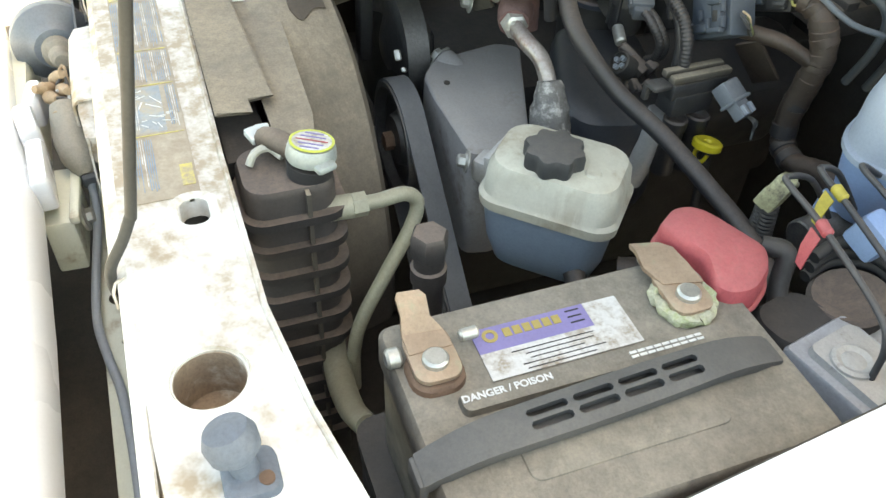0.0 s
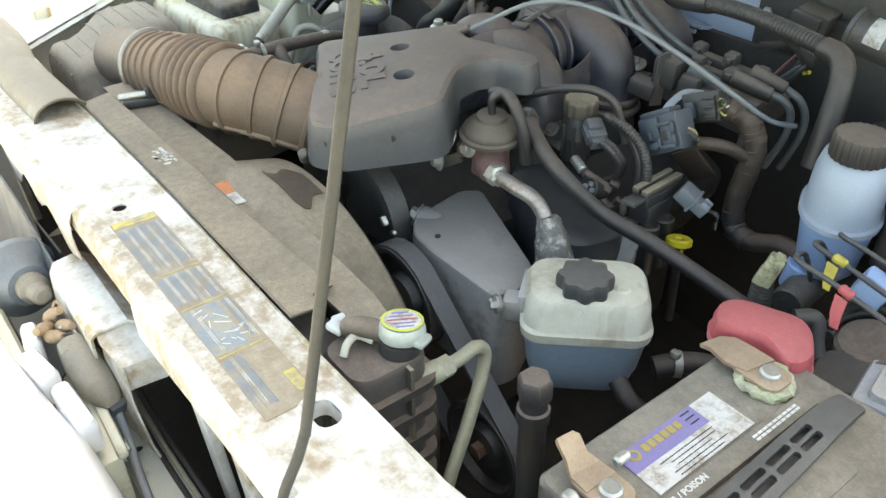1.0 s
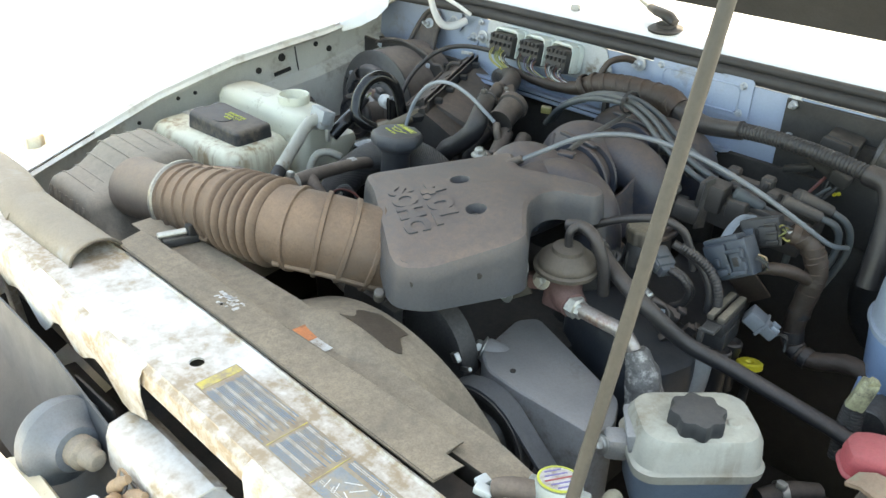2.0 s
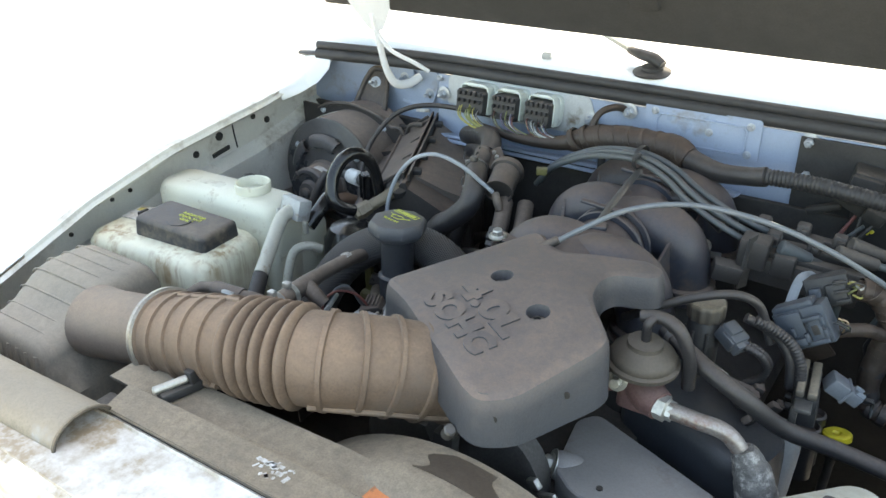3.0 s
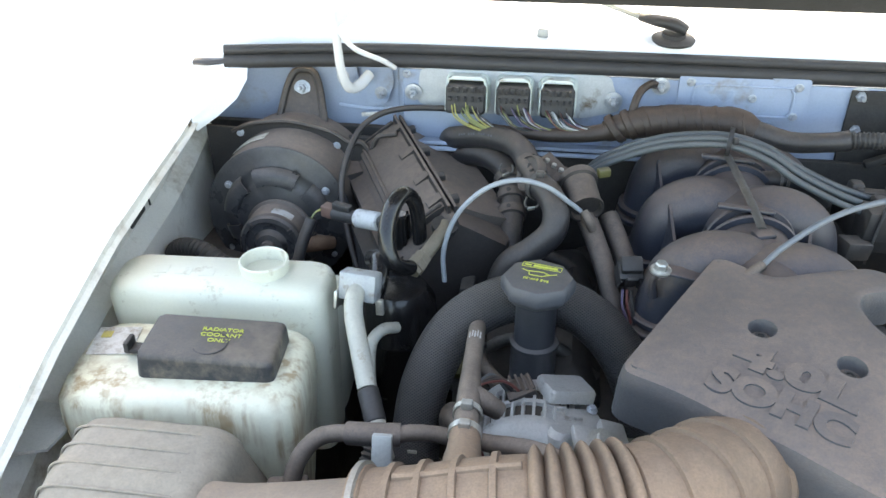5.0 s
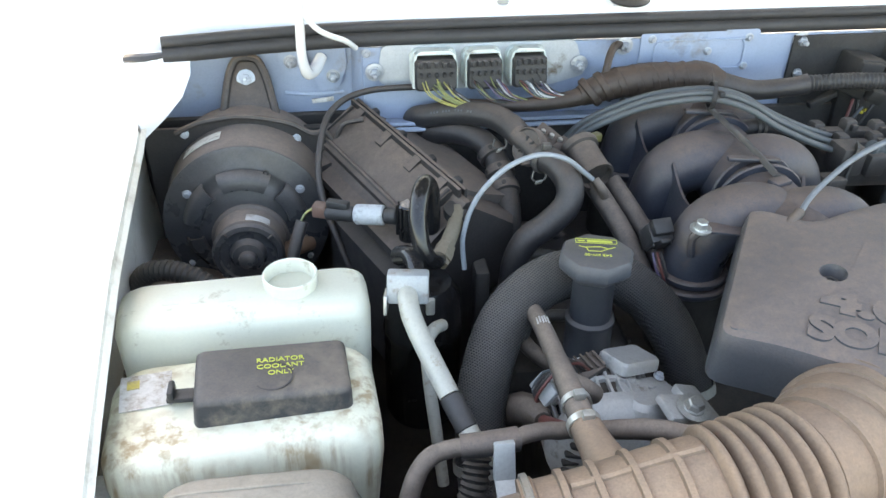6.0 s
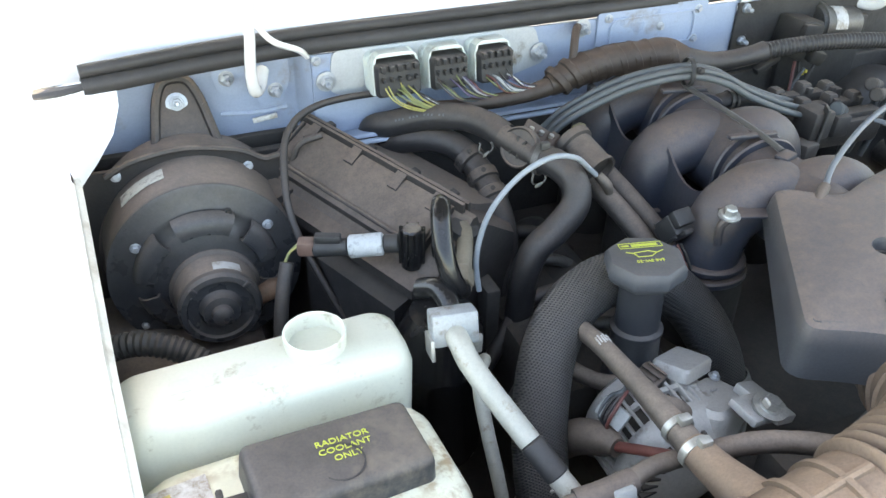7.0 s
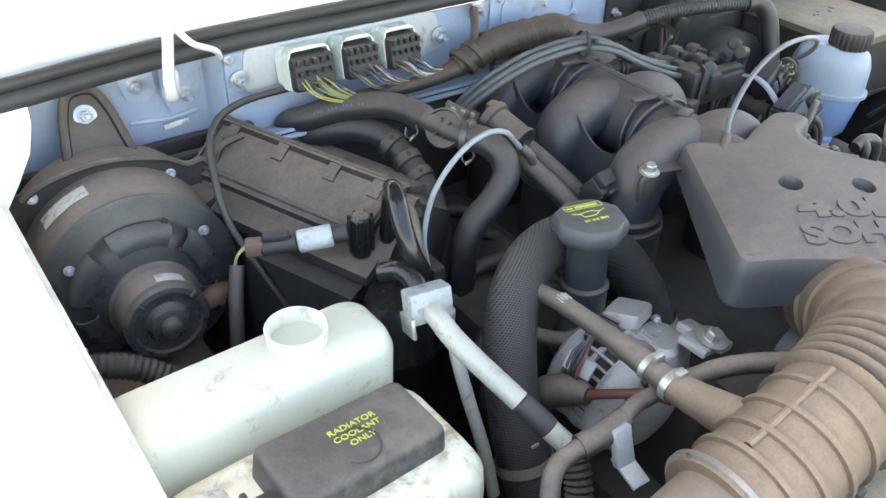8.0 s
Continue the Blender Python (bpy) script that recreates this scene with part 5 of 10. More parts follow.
edge = [0.104 + 0.294 * k / 24 for k in range(25)]
wid_ = lambda y: 0.0170 - 0.004 * (abs(y - 0.250) / 0.147) ** 2
wins = []
for y0, y1 in ((0.185, 0.217), (0.222, 0.254), (0.259, 0.291), (0.296, 0.326)):
    for x0, x1 in ((-0.0085, -0.0018), (0.0018, 0.0085)):
        wins.append([(x0, y0 + 0.002), (x0 + 0.002, y0), (x1 - 0.002, y0), (x1, y0 + 0.002), (x1, y1 - 0.002), (x1 - 0.002, y1), (x0 + 0.002, y1), (x0, y1 - 0.002)])
bm = B()
plate(bm, [(wid_(y), y) for y in edge] + [(-wid_(y), y) for y in reversed(edge)], wins, -0.005, 0.0)
for v in bm.verts:
    v.co = strap_at(v.co.x, v.co.y, v.co.z + 0.004 - 9.0 * v.co.x ** 2)
part("bar", bm, M_STRAP, strap)
bm = B()
sheet(bm, [[strap_at(wid_(y) * u, y, h) for u, h in ((-0.9, -0.002), (-0.9, -0.010), (0.0, -0.0085), (0.9, -0.010), (0.9, -0.002))] for y in edge], 0.0015)
part("underside", bm, M_STRAP, strap)
for y in (0.104, 0.398):
    bm = B()
    box(bm, strap_at(0, y, -0.010), (0.026, 0.008, 0.024), 0.003)
    part("end_hook", bm, M_STRAP, strap)
tray = B()
tank(tray, 0.721, 0.262, [(0.70, 0.23, 0.33, 0.02), (0.735, 0.23, 0.33, 0.02), (0.78, 0.236, 0.336, 0.02)])
solo("battery_tray", tray, M_BLACK, (0.721, 0.262, 0.70), "black plastic battery tray", "battery tray")

# ---- power steering reservoir ----
ps = thing("steering_reservoir", (0.452, 0.352, 0.77), "ivory steering fluid reservoir, blue-grey lower half, black lobed cap", "fluid reservoir")
PM = Matrix.Translation((0.443, 0.366, 0)) @ rot(0, 0, 47) @ Matrix.Diagonal((1.17, 1.06, 1, 1))
bm = B()
tank(bm, 0, 0, [(0.850, 0.128, 0.098, 0.022), (0.862, 0.130, 0.100, 0.022), (0.866, 0.124, 0.094, 0.022), (0.893, 0.120, 0.090, 0.024), (0.903, 0.112, 0.082, 0.024), (0.907, 0.096, 0.066, 0.022)], PM)
part("upper_shell", bm, M_PSTOP, ps)
# lower half coloured bluer and darker than the ivory top
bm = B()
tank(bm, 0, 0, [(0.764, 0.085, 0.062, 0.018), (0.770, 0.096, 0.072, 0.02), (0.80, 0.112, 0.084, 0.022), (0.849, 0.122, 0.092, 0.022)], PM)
part("lower_shell", bm, M_PSLOWER, ps, "blue-grey lower half")
bm = B()
cc = []
for i in range(48):
    a = 2 * math.pi * i / 48
    cc.append((0.030 + 0.0028 * math.cos(8 * a), a))
rings = []
for k, z in ((0.97, 0.905), (1.0, 0.908), (1.0, 0.920), (0.95, 0.925), (0.72, 0.927)):
    rings.append([Vector((0.450 + k * r * math.cos(a), 0.352 + k * r * math.sin(a), z)) for r, a in cc])
loft(bm, rings)
part("cap", bm, mat("dusty lobed cap", (0.05, 0.05, 0.05), 0.5, 0, 0.15, 12, 0.1, 240, dust=0.7, dustcol=(0.17, 0.145, 0.125)), ps, "dusty black lobed cap")
bm = B()
lathe(bm, (0.481, 0.382, 0.903), (0, 0, 1), [(0.009, 0), (0.009, 0.004), (0.007, 0.006), (0, 0.006)], 16)
part("stud", bm, M_PSTOP, ps)
bm = B()
box(bm, (0.388, 0.325, 0.872), (0.012, 0.060, 0.034), 0.004, (0, -12, 38))
box(bm, (0.378, 0.315, 0.852), (0.03, 0.03, 0.03), 0.006, (0, 0, 38))
part("bracket", bm, M_ALU, ps, "cast bracket ear")
bolt(ps, (0.372, 0.292, 0.862), (-0.3, -1, 0.2))
bm = B()
tube(bm, [(0.52, 0.41, 0.80), (0.54, 0.44, 0.805), (0.565, 0.47, 0.80)], 0.014, 12, 5)
tube(bm, [(0.50, 0.37, 0.79), (0.53, 0.37, 0.77), (0.56, 0.40, 0.74), (0.57, 0.43, 0.70)], 0.012, 12, 5)
part("return_hose", bm, M_RUBDUST, ps, "black return hoses")
clamp_ring(ps, (0.535, 0.433, 0.804), (0.03, 0.035, 0), 0.015)

# ---- belt drive and accessory bracket ----
def pulley(c, r, w, label, ribs=3):
    th = thing("pulley", c, label, "pulley", "belt pulleys")
    bm = B()
    lathe(bm, (c[0], c[1] + w, c[2]), (0, -1, 0), [(0, 0), (r - 0.004, 0), (r, 0.002), (r, 0.005), (r - 0.003, 0.006), (r - 0.003, w - 0.006), (r, w - 0.005), (r, w), (r - 0.006, w), (r - 0.012, w - 0.012), (r * 0.5, w - 0.015), (r * 0.42, w - 0.004), (r * 0.25, w - 0.003), (0, w - 0.003)], 40)
    part("wheel", bm, M_DARKSTEEL, th)
    bm = B()
    lathe(bm, (c[0], c[1] + 0.003, c[2]), (0, -1, 0), [(0, 0), (0.012, 0), (0.012, 0.012), (0.006, 0.014), (0, 0.014)], 6)
    part("hub_bolt", bm, M_RUSTY, th, "rusty hub bolt")
    return th


pulley((0.217, 0.252, 0.79), 0.074, 0.03, "dark grooved steering pump pulley with a rusty hub")
pulley((0.392, 0.252, 0.652), 0.068, 0.03, "dark lower belt pulley, oily and dusty")
pulley((0.10, 0.262, 0.66), 0.06, 0.03, "dark crank pulley deep in the bay")
bm = B()
loop = []
c1, r1, c2, r2 = Vector((0.217, 0.79)), 0.0735, Vector((0.392, 0.652)), 0.0675
for i in range(13):
    a = radians(60 + 180 * i / 12)
    loop.append(c1 + r1 * Vector((math.cos(a), math.sin(a))))
for i in range(13):
    a = radians(240 + 180 * i / 12)
    loop.append(c2 + r2 * Vector((math.cos(a), math.sin(a))))
rings = []
for i, p in enumerate(loop):
    q, o_ = loop[(i + 1) % len(loop)], loop[i - 1]
    t = (q - o_).normalized()
    nn = Vector((t.y, -t.x))
    rings.append([Vector((p.x + nn.x * h, y, p.y + nn.y * h)) for h, y in ((0.0, 0.254), (0.005, 0.254), (0.005, 0.281), (0.0, 0.281))])
vs = [[bm.verts.new(p) for p in ring] for ring in rings]
for i in range(len(vs)):
    p, q = vs[i], vs[(i + 1) % len(vs)]
    for k in range(4):
        bm.faces.new((p[k], p[(k + 1) % 4], q[(k + 1) % 4], q[k]))
solo("drive_belt", bm, mat("worn belt rubber", (0.10, 0.105, 0.11), 0.5, 0, 0.15, 14, 0.1, 200, dust=0.12), (0.31, 0.276, 0.66), "worn black ribbed drive belt", "drive belt")
brk = thing("accessory_bracket", (0.21, 0.39, 0.75), "dusty cast-aluminium accessory bracket with bolts", "bracket")
bm = B()
slab = rounded([Vector(p) for p in ((0.180, 0.306), (0.146, 0.332), (0.128, 0.430), (0.146, 0.456), (0.335, 0.385), (0.360, 0.340), (0.352, 0.304), (0.230, 0.302))], 0.012)
scn = Vector((0.215, 0.365))
loft(bm, [[Vector((scn.x + k * (p.x - scn.x), scn.y + k * (p.y - scn.y), z)) for p in slab] for k, z in ((1.0, 0.70), (1.0, 0.846), (0.985, 0.852), (0.95, 0.854))])
M_BRKT = mat("dust-filmed cast aluminium", (0.36, 0.35, 0.345), 0.5, 0.2, 0.12, 12, 0.12, 260, dust=0.5, dustcol=(0.36, 0.31, 0.265), stain=(0.16, 0.135, 0.11), stain_amt=0.2, stain_scale=12)
part("casting", bm, M_BRKT, brk)
bm = B()
lathe(bm, (0.150, 0.352, 0.842), (-0.75, -0.45, 0.35), [(0, -0.02), (0.020, -0.02), (0.018, 0.010), (0.015, 0.014), (0, 0.014)], 22)
part("boss", bm, M_BRKT, brk)
bolt(brk, (0.1385, 0.345, 0.8475), (-0.75, -0.45, 0.35), BOLT_L)
bm = B()
lathe(bm, (0.206, 0.329, 0.8538), (0, 0, 1), [(0.004, 0), (0.004, 0.002), (0, 0.002)], 10)
part("drilled_hole", bm, M_DARK, brk, "drilled hole")
bm = B()
box(bm, (0.16, 0.288, 0.853), (0.006, 0.006, 0.034), 0.002, (20, 55, 0))
box(bm, (0.145, 0.284, 0.866), (0.014, 0.008, 0.018), 0.002, (20, 55, 0))
part("spring_clip", bm, M_STEEL, brk, "bright spring clip")

# ---- engine block, heads, valve covers ----
engine = thing("engine_block", (0.03, 0.6, 0.6), "grimy dark engine block with valve covers", "engine")
bm = B()
box(bm, (0.03, 0.62, 0.70), (0.34, 0.60, 0.25), 0.02)
box(bm, (-0.005, 0.325, 0.73), (0.22, 0.06, 0.28), 0.02)
part("block", bm, M_DARK, engine)
for sx in (-1, 1):
    bm = B()
    M = Matrix.Translation((0.03 + sx * 0.20, 0.665, 0.80)) @ rot(0, sx * 24, 0)
    tank(bm, 0, 0, [(-0.07, 0.14, 0.34, 0.03), (0.02, 0.145, 0.35, 0.03), (0.045, 0.135, 0.34, 0.03), (0.058, 0.11, 0.31, 0.03)], M)
    part("valve_cover", bm, M_BLACK, engine, "black plastic valve cover")
# front timing cover with pulley-like idler seen under the intake cover
bm = B()
lathe(bm, (0.06, 0.33, 0.83), (0, -1, 0), [(0.085, 0), (0.085, 0.03), (0.07, 0.035), (0.045, 0.03), (0.02, 0.04), (0, 0.04)], 32)
part("fan_clutch", bm, M_DARKSTEEL, engine)
bm = B()
box(bm, (0.03, 0.272, 0.85), (0.03, 0.02, 0.10), 0.006, (0, 4, 0))
part("thermostat_bracket", bm, M_DARK, engine)
# spark cover slope in front of the valve cover
bm = B()
nose = [(0.160, 0.492), (0.312, 0.430), (0.352, 0.445), (0.370, 0.515), (0.335, 0.570), (0.195, 0.600), (0.160, 0.560)]
nose = rounded([Vector(p) for p in nose], 0.022)
ncn = Vector((0.265, 0.515))
loft(bm, [[Vector((ncn.x + k * (p.x - ncn.x) + dx, ncn.y + k * (p.y - ncn.y), z - 0.10 * (p.x - ncn.x))) for p in nose] for k, dx, z in ((1.05, 0, 0.74), (1.0, 0, 0.855), (0.96, 0.002, 0.872), (0.86, 0.004, 0.880), (0.62, 0.006, 0.884))])
part("cover_nose", bm, mat("blue-black plastic", (0.03, 0.036, 0.045), 0.4, 0, 0.15, 10, 0.1, 250, dust=0.2), engine, "blue-black plastic nose of the valve cover")

# ---- engine cover ----
cover = thing("engine_cover", (0.05, 0.38, 0.97), "charcoal plastic engine cover with raised lettering, dusty", "engine cover")
poly = [(-0.112, 0.345), (0.002, 0.534), (0.020, 0.530), (0.060, 0.492), (0.105, 0.510), (0.170, 0.528), (0.196, 0.512), (0.196, 0.488), (0.178, 0.478), (0.150, 0.470), (0.140, 0.448), (0.146, 0.412), (0.166, 0.385), (0.196, 0.350), (0.194, 0.325), (0.150, 0.222), (0.118, 0.202), (0.092, 0.212), (0.020, 0.262), (-0.06, 0.318)]


def cover_z(x, y):
    soft = lambda u: 0.06 * math.log(1.0 + math.exp(u / 0.06))
    return 1.054 - 0.030 * soft((0.40 - y) / 0.2) - 0.018 * soft((0.05 - x) / 0.16)


rp = rounded([p for p in poly], 0.018)
area = sum(a.x * b.y - b.x * a.y for a, b in zip(rp, rp[1:] + rp[:1]))
sgn = -1 if area > 0 else 1


def skirt_z(p):
    return 0.968 if p.y < 0.40 else 1.012


H1, H2 = (0.032, 0.398), (0.106, 0.352)
bm = B()
loops = []
for d, drop in ((0.004, 1.0), (0.0015, 0.25), (0.0, 0.012 / 0.06), (-0.003, 0.055), (-0.009, 0.0)):
    ring = []
    for p, q in zip(rp, offset(rp, -sgn * d)):
        zt, zb = cover_z(p.x, p.y), skirt_z(p)
        if d > 0.003:
            z = zb
        elif d > 0.001:
            z = zt - 0.022
        elif d == 0.0:
            z = zt - 0.011
        elif d > -0.005:
            z = zt - 0.003
        else:
            z = zt
        ring.append(bm.verts.new((q.x, q.y, z)))
    loops.append(ring)
for a, b in zip(loops, loops[1:]):
    for i in range(len(a)):
        j = (i + 1) % len(a)
        bm.faces.new((a[i], a[j], b[j], b[i]))
es = [bm.edges.get((loops[-1][i], loops[-1][(i + 1) % len(loops[-1])])) for i in range(len(loops[-1]))]
for hx, hy in (H1, H2):
    hv = [bm.verts.new((x, y, cover_z(x, y))) for x, y in circle(hx, hy, 0.014, 20)]
    hb = [bm.verts.new((x, y, cover_z(x, y) - 0.014)) for x, y in circle(hx, hy, 0.011, 20)]
    for i in range(20):
        j = (i + 1) % 20
        bm.faces.new((hv[i], hv[j], hb[j], hb[i]))
        es.append(bm.edges.get((hv[i], hv[j])))
    bm.faces.new(hb)
rim_ = {v for e in es for v in e.verts}
top = [f for f in bmesh.ops.triangle_fill(bm, use_beauty=True, edges=es)["geom"] if isinstance(f, bmesh.types.BMFace)]
inner_ = {e for f in top for e in f.edges} - set(es)
new_ = bmesh.ops.subdivide_edges(bm, edges=list(inner_), cuts=5, use_grid_fill=True)["geom_inner"]
for v in new_:
    if isinstance(v, bmesh.types.BMVert) and v not in rim_:
        v.co.z = cover_z(v.co.x, v.co.y)
part("shell", bm, M_COVER, cover, sharp=30)
for i, (hx, hy) in enumerate((H1, H2)):
    bm = B()
    lathe(bm, (hx, hy, cover_z(hx, hy) - 0.0135), (0, 0, 1), [(0, 0), (0.007, 0), (0.007, 0.004), (0.004, 0.004), (0.004, 0.002), (0, 0.002)], 6)
    part("cover_screw", bm, M_DARKSTEEL, cover, "recessed steel screw")
for word, c, span in (("4.0L", (0.052, 0.335), 0.118), ("SOHC", (0.031, 0.301), 0.132)):
    me = text_mesh(word, 0.043, 0.0022, M_COVER, "lettering", 0.0026)
    wide = max(v.co.x for v in me.vertices) - min(v.co.x for v in me.vertices)
    M = Matrix.Translation((c[0], c[1], 0)) @ rot(0, 0, -30.6) @ Matrix.Diagonal((span / wide, 0.96, 1, 1))
    for v in me.vertices:
        q = M @ v.co
        v.co = Vector((q.x, q.y, cover_z(q.x, q.y) + 0.7 * v.co.z + 0.0004))
    shared("lettering", me, cover, Matrix(), "moulded letters in the same plastic")
for x, y, z in ((0.133, 0.214, 1.002), (0.178, 0.285, 1.005)):
    bm = B()
    lathe(bm, (x, y - 0.0015, z), (0.3, -1, 0), [(0.004, 0), (0.004, 0.0025), (0, 0.0025)], 10)
    part("drain_hole", bm, M_DARK, cover, "small dark hole")
bm = B()
cyl(bm, (0.075, 0.212, 0.955), (0.085, 0.205, 0.972), 0.007)
part("stud", bm, M_DARKSTEEL, cover, "mounting stud")

# ---- air box and intake hose ----
airbox = thing("air_filter_box", (-0.525, 0.15, 0.72), "dusty black air filter box with a ribbed domed lid", "air filter box")
bm = B()
tank(bm, -0.560, 0.180, [(0.70, 0.15, 0.18, 0.02), (0.780, 0.165, 0.20, 0.022), (0.785, 0.185, 0.222, 0.025), (0.796, 0.185, 0.222, 0.025)])
part("base", bm, M_AIRBOX, airbox)


def lid_top(y):
    """Height of the lid along the box: a low front shelf, then a hump."""
    w = max(0.0, min(1.0, (y - 0.115) / 0.085))
    return 0.934 + 0.042 * w * w * (3 - 2 * w)


bm = B()
rings = []
for y, inset, drop in ((0.079, 0.016, 0.040), (0.080, 0.010, 0.022), (0.083, 0.005, 0.010), (0.090, 0.001, 0.003), (0.10, 0, 0), (0.12, 0, 0), (0.14, 0, 0), (0.155, 0, 0), (0.17, 0, 0), (0.185, 0, 0), (0.20, 0, 0), (0.225, 0, 0), (0.25, 0, 0), (0.266, 0.001, 0.003), (0.276, 0.005, 0.011), (0.281, 0.011, 0.024), (0.283, 0.018, 0.045)):
    zt = lid_top(y) - drop
    xl, xr = -0.648 + inset, -0.468 - inset
    mid = [(xr + 0.030, 0.797), (xr + 0.028, 0.87)]
    r = 0.034
    mid += [(xr - 0.004 - r + r * math.cos(radians(a)), zt - r * 0.8 + r * 0.8 * math.sin(radians(a))) for a in range(0, 91, 15)]
    mid += [(xl + 0.004 + r - r * math.sin(radians(a)), zt - r * 0.8 + r * 0.8 * math.cos(radians(a))) for a in range(0, 91, 15)]
    mid += [(xl + 0.003, 0.86), (xl, 0.797)]
    rings.append([Vector((x, y, z)) for x, z in mid])
loft(bm, rings)
part("lid", bm, M_AIRBOX, airbox)
for i in range(7):
    bm = B()
    y = 0.108 + 0.024 * i
    z = lid_top(y) + 0.0002
    tube(bm, [(-0.646, y - 0.002, z - 0.034), (-0.640, y - 0.001, z - 0.012), (-0.628, y, z - 0.003), (-0.60, y, z), (-0.53, y, z), (-0.508, y, z - 0.0012)], 0.0016, 8, 5)
    part("lid_rib", bm, M_AIRBOX, airbox)
for i in range(7):
    bm = B()
    x = -0.622 + 0.021 * i
    tube(bm, [(x, 0.083, 0.916), (x + 0.002, 0.0795, 0.900), (x + 0.005, 0.078, 0.86), (x + 0.009, 0.077, 0.80)], 0.0042, 8, 4)
    part("side_rib", bm, M_AIRBOX, airbox)
bm = B()
tube(bm, [(-0.47, 0.166, 0.938), (-0.435, 0.166, 0.943), (-0.385, 0.168, 0.953), (-0.325, 0.172, 0.964)], [0.050, 0.048, 0.0465, 0.046], 36, 5)
part("outlet", bm, M_NECK, airbox, "grey sensor neck of the air box")
hose = thing("intake_hose", (-0.15, 0.19, 0.92), "dust-brown ribbed rubber air intake hose", "intake hose")
line = [(-0.332, 0.172, 0.964), (-0.28, 0.173, 0.974), (-0.22, 0.176, 0.988), (-0.15, 0.182, 0.997), (-0.08, 0.201, 0.999), (-0.038, 0.234, 0.990), (0.0, 0.276, 0.971), (0.032, 0.322, 0.952)]
sp = spline(line, 24)
acc = [0.0]
for p, q in zip(sp, sp[1:]):
    acc.append(acc[-1] + (q - p).length)
L = acc[-1]


def along(s):
    s = max(0.0, min(L, s))
    for i in range(len(acc) - 1):
        if acc[i + 1] >= s:
            return sp[i].lerp(sp[i + 1], (s - acc[i]) / max(1e-9, acc[i + 1] - acc[i]))
    return sp[-1]


def ring_r(s):
    """Radius along the hose: cuff, plain stretch with bands, bellows, plain stretch, wide end."""
    r = 0.0525 + 0.005 * s / L
    if s < 0.012:
        r += 0.003
    if 0.150 < s < 0.235:
        r += 0.0135 * abs(math.sin((s - 0.150) / 0.085 * 6 * math.pi)) ** 0.7 - 0.006
    return r


N = 260
bm = B()
pts = [along(L * k / N) for k in range(N + 1)]
tube(bm, pts, [ring_r(L * k / N) for k in range(N + 1)], 36, smooth=False)
part("hose", bm, M_HOSE, hose)


def hoop(s, extra, w, name, material, lab="", a0=0, a1=360):
    p, q = along(s - 0.002), along(s + 0.002)
    d = (q - p).normalized()
    r = ring_r(s)
    bm = B()
    lathe(bm, along(s) - d * w / 2, d, [(r - 0.002, 0), (r + extra, w * 0.2), (r + extra, w * 0.8), (r - 0.002, w)], 40)
    return part(name, bm, material, hose, lab)


for s in (0.035, 0.065, 0.095, 0.125, 0.262, 0.295, 0.33, 0.365, 0.40):
    hoop(s, 0.0036, 0.009, "band", M_HOSE)
hoop(0.006, 0.0036, 0.009, "hose_clamp", mat("dust-filmed steel band", (0.36, 0.34, 0.31), 0.34, 0.75, 0.2, 25, 0.06, 300, dust=0.35, dustcol=(0.36, 0.26, 0.19)), "dusty steel band clamp")
for ang, s0, s1 in ((80, 0.03, 0.14), (215, 0.03, 0.14), (215, 0.25, 0.40)):
    bm = B()
    ps_ = []
    for k in range(5):
        s = s0 + (s1 - s0) * k / 4
        d = (along(s + 0.002) - along(s - 0.002)).normalized()
        u = Vector((-d.y, d.x, 0)).normalized()
        a = radians(ang)
        ps_.append(along(s) + (ring_r(s) + 0.001) * (math.cos(a) * u + math.sin(a) * Vector((0, 0, 1))))
    tube(bm, ps_, 0.0042, 8, 4)
    part("seam", bm, M_HOSE, hose)

# ---- coolant and washer tanks ----
cool = thing("coolant_reservoir", (-0.575, 0.375, 0.75), "yellowed white coolant reservoir with brown runs and a black cap", "coolant reservoir")
CM = Matrix.Translation((-0.578, 0.383, 0.013)) @ rot(0, 0, 4)
bm = B()
tank(bm, 0, 0, [(0.72, 0.235, 0.125, 0.025), (0.80, 0.25, 0.138, 0.028), (0.90, 0.268, 0.148, 0.03), (0.928, 0.266, 0.146, 0.032), (0.940, 0.254, 0.134, 0.034), (0.945, 0.232, 0.112, 0.034)], CM)
part("tank", bm, M_TANK, cool)
bm = B()
for i in range(4):
    x = -0.10 + 0.05 * i
    box(bm, CM @ Vector((x, -0.074, 0.83)), (0.012, 0.006, 0.12), 0.003, (4, 0, 3))
part("front_flutes", bm, M_TANK, cool)
KM = Matrix.Translation((-0.547, 0.390, 0.982)) @ rot(0, 2.6, 4) @ Matrix.Translation((0, 0, -0.970))
bm = B()
tank(bm, 0, 0, [(0.938, 0.150, 0.078, 0.007), (0.944, 0.153, 0.081, 0.008), (0.967, 0.150, 0.078, 0.008), (0.9715, 0.148, 0.076, 0.008), (0.974, 0.143, 0.071, 0.008), (0.975, 0.136, 0.064, 0.008)], KM)
part("cap_cover", bm, mat("scuffed filler cover", (0.026, 0.029, 0.035), 0.34, 0, 0.2, 9, 0.1, 240, dust=0.8, dustcol=(0.19, 0.150, 0.120), stain=(0.2, 0.16, 0.12), stain_amt=0.3, stain_scale=11), cool, "scuffed black filler cover")
bm = B()
box(bm, KM @ Vector((-0.088, 0.0, 0.950)), (0.03, 0.016, 0.006), 0.002)
box(bm, KM @ Vector((-0.098, 0.0, 0.957)), (0.006, 0.02, 0.012), 0.002)
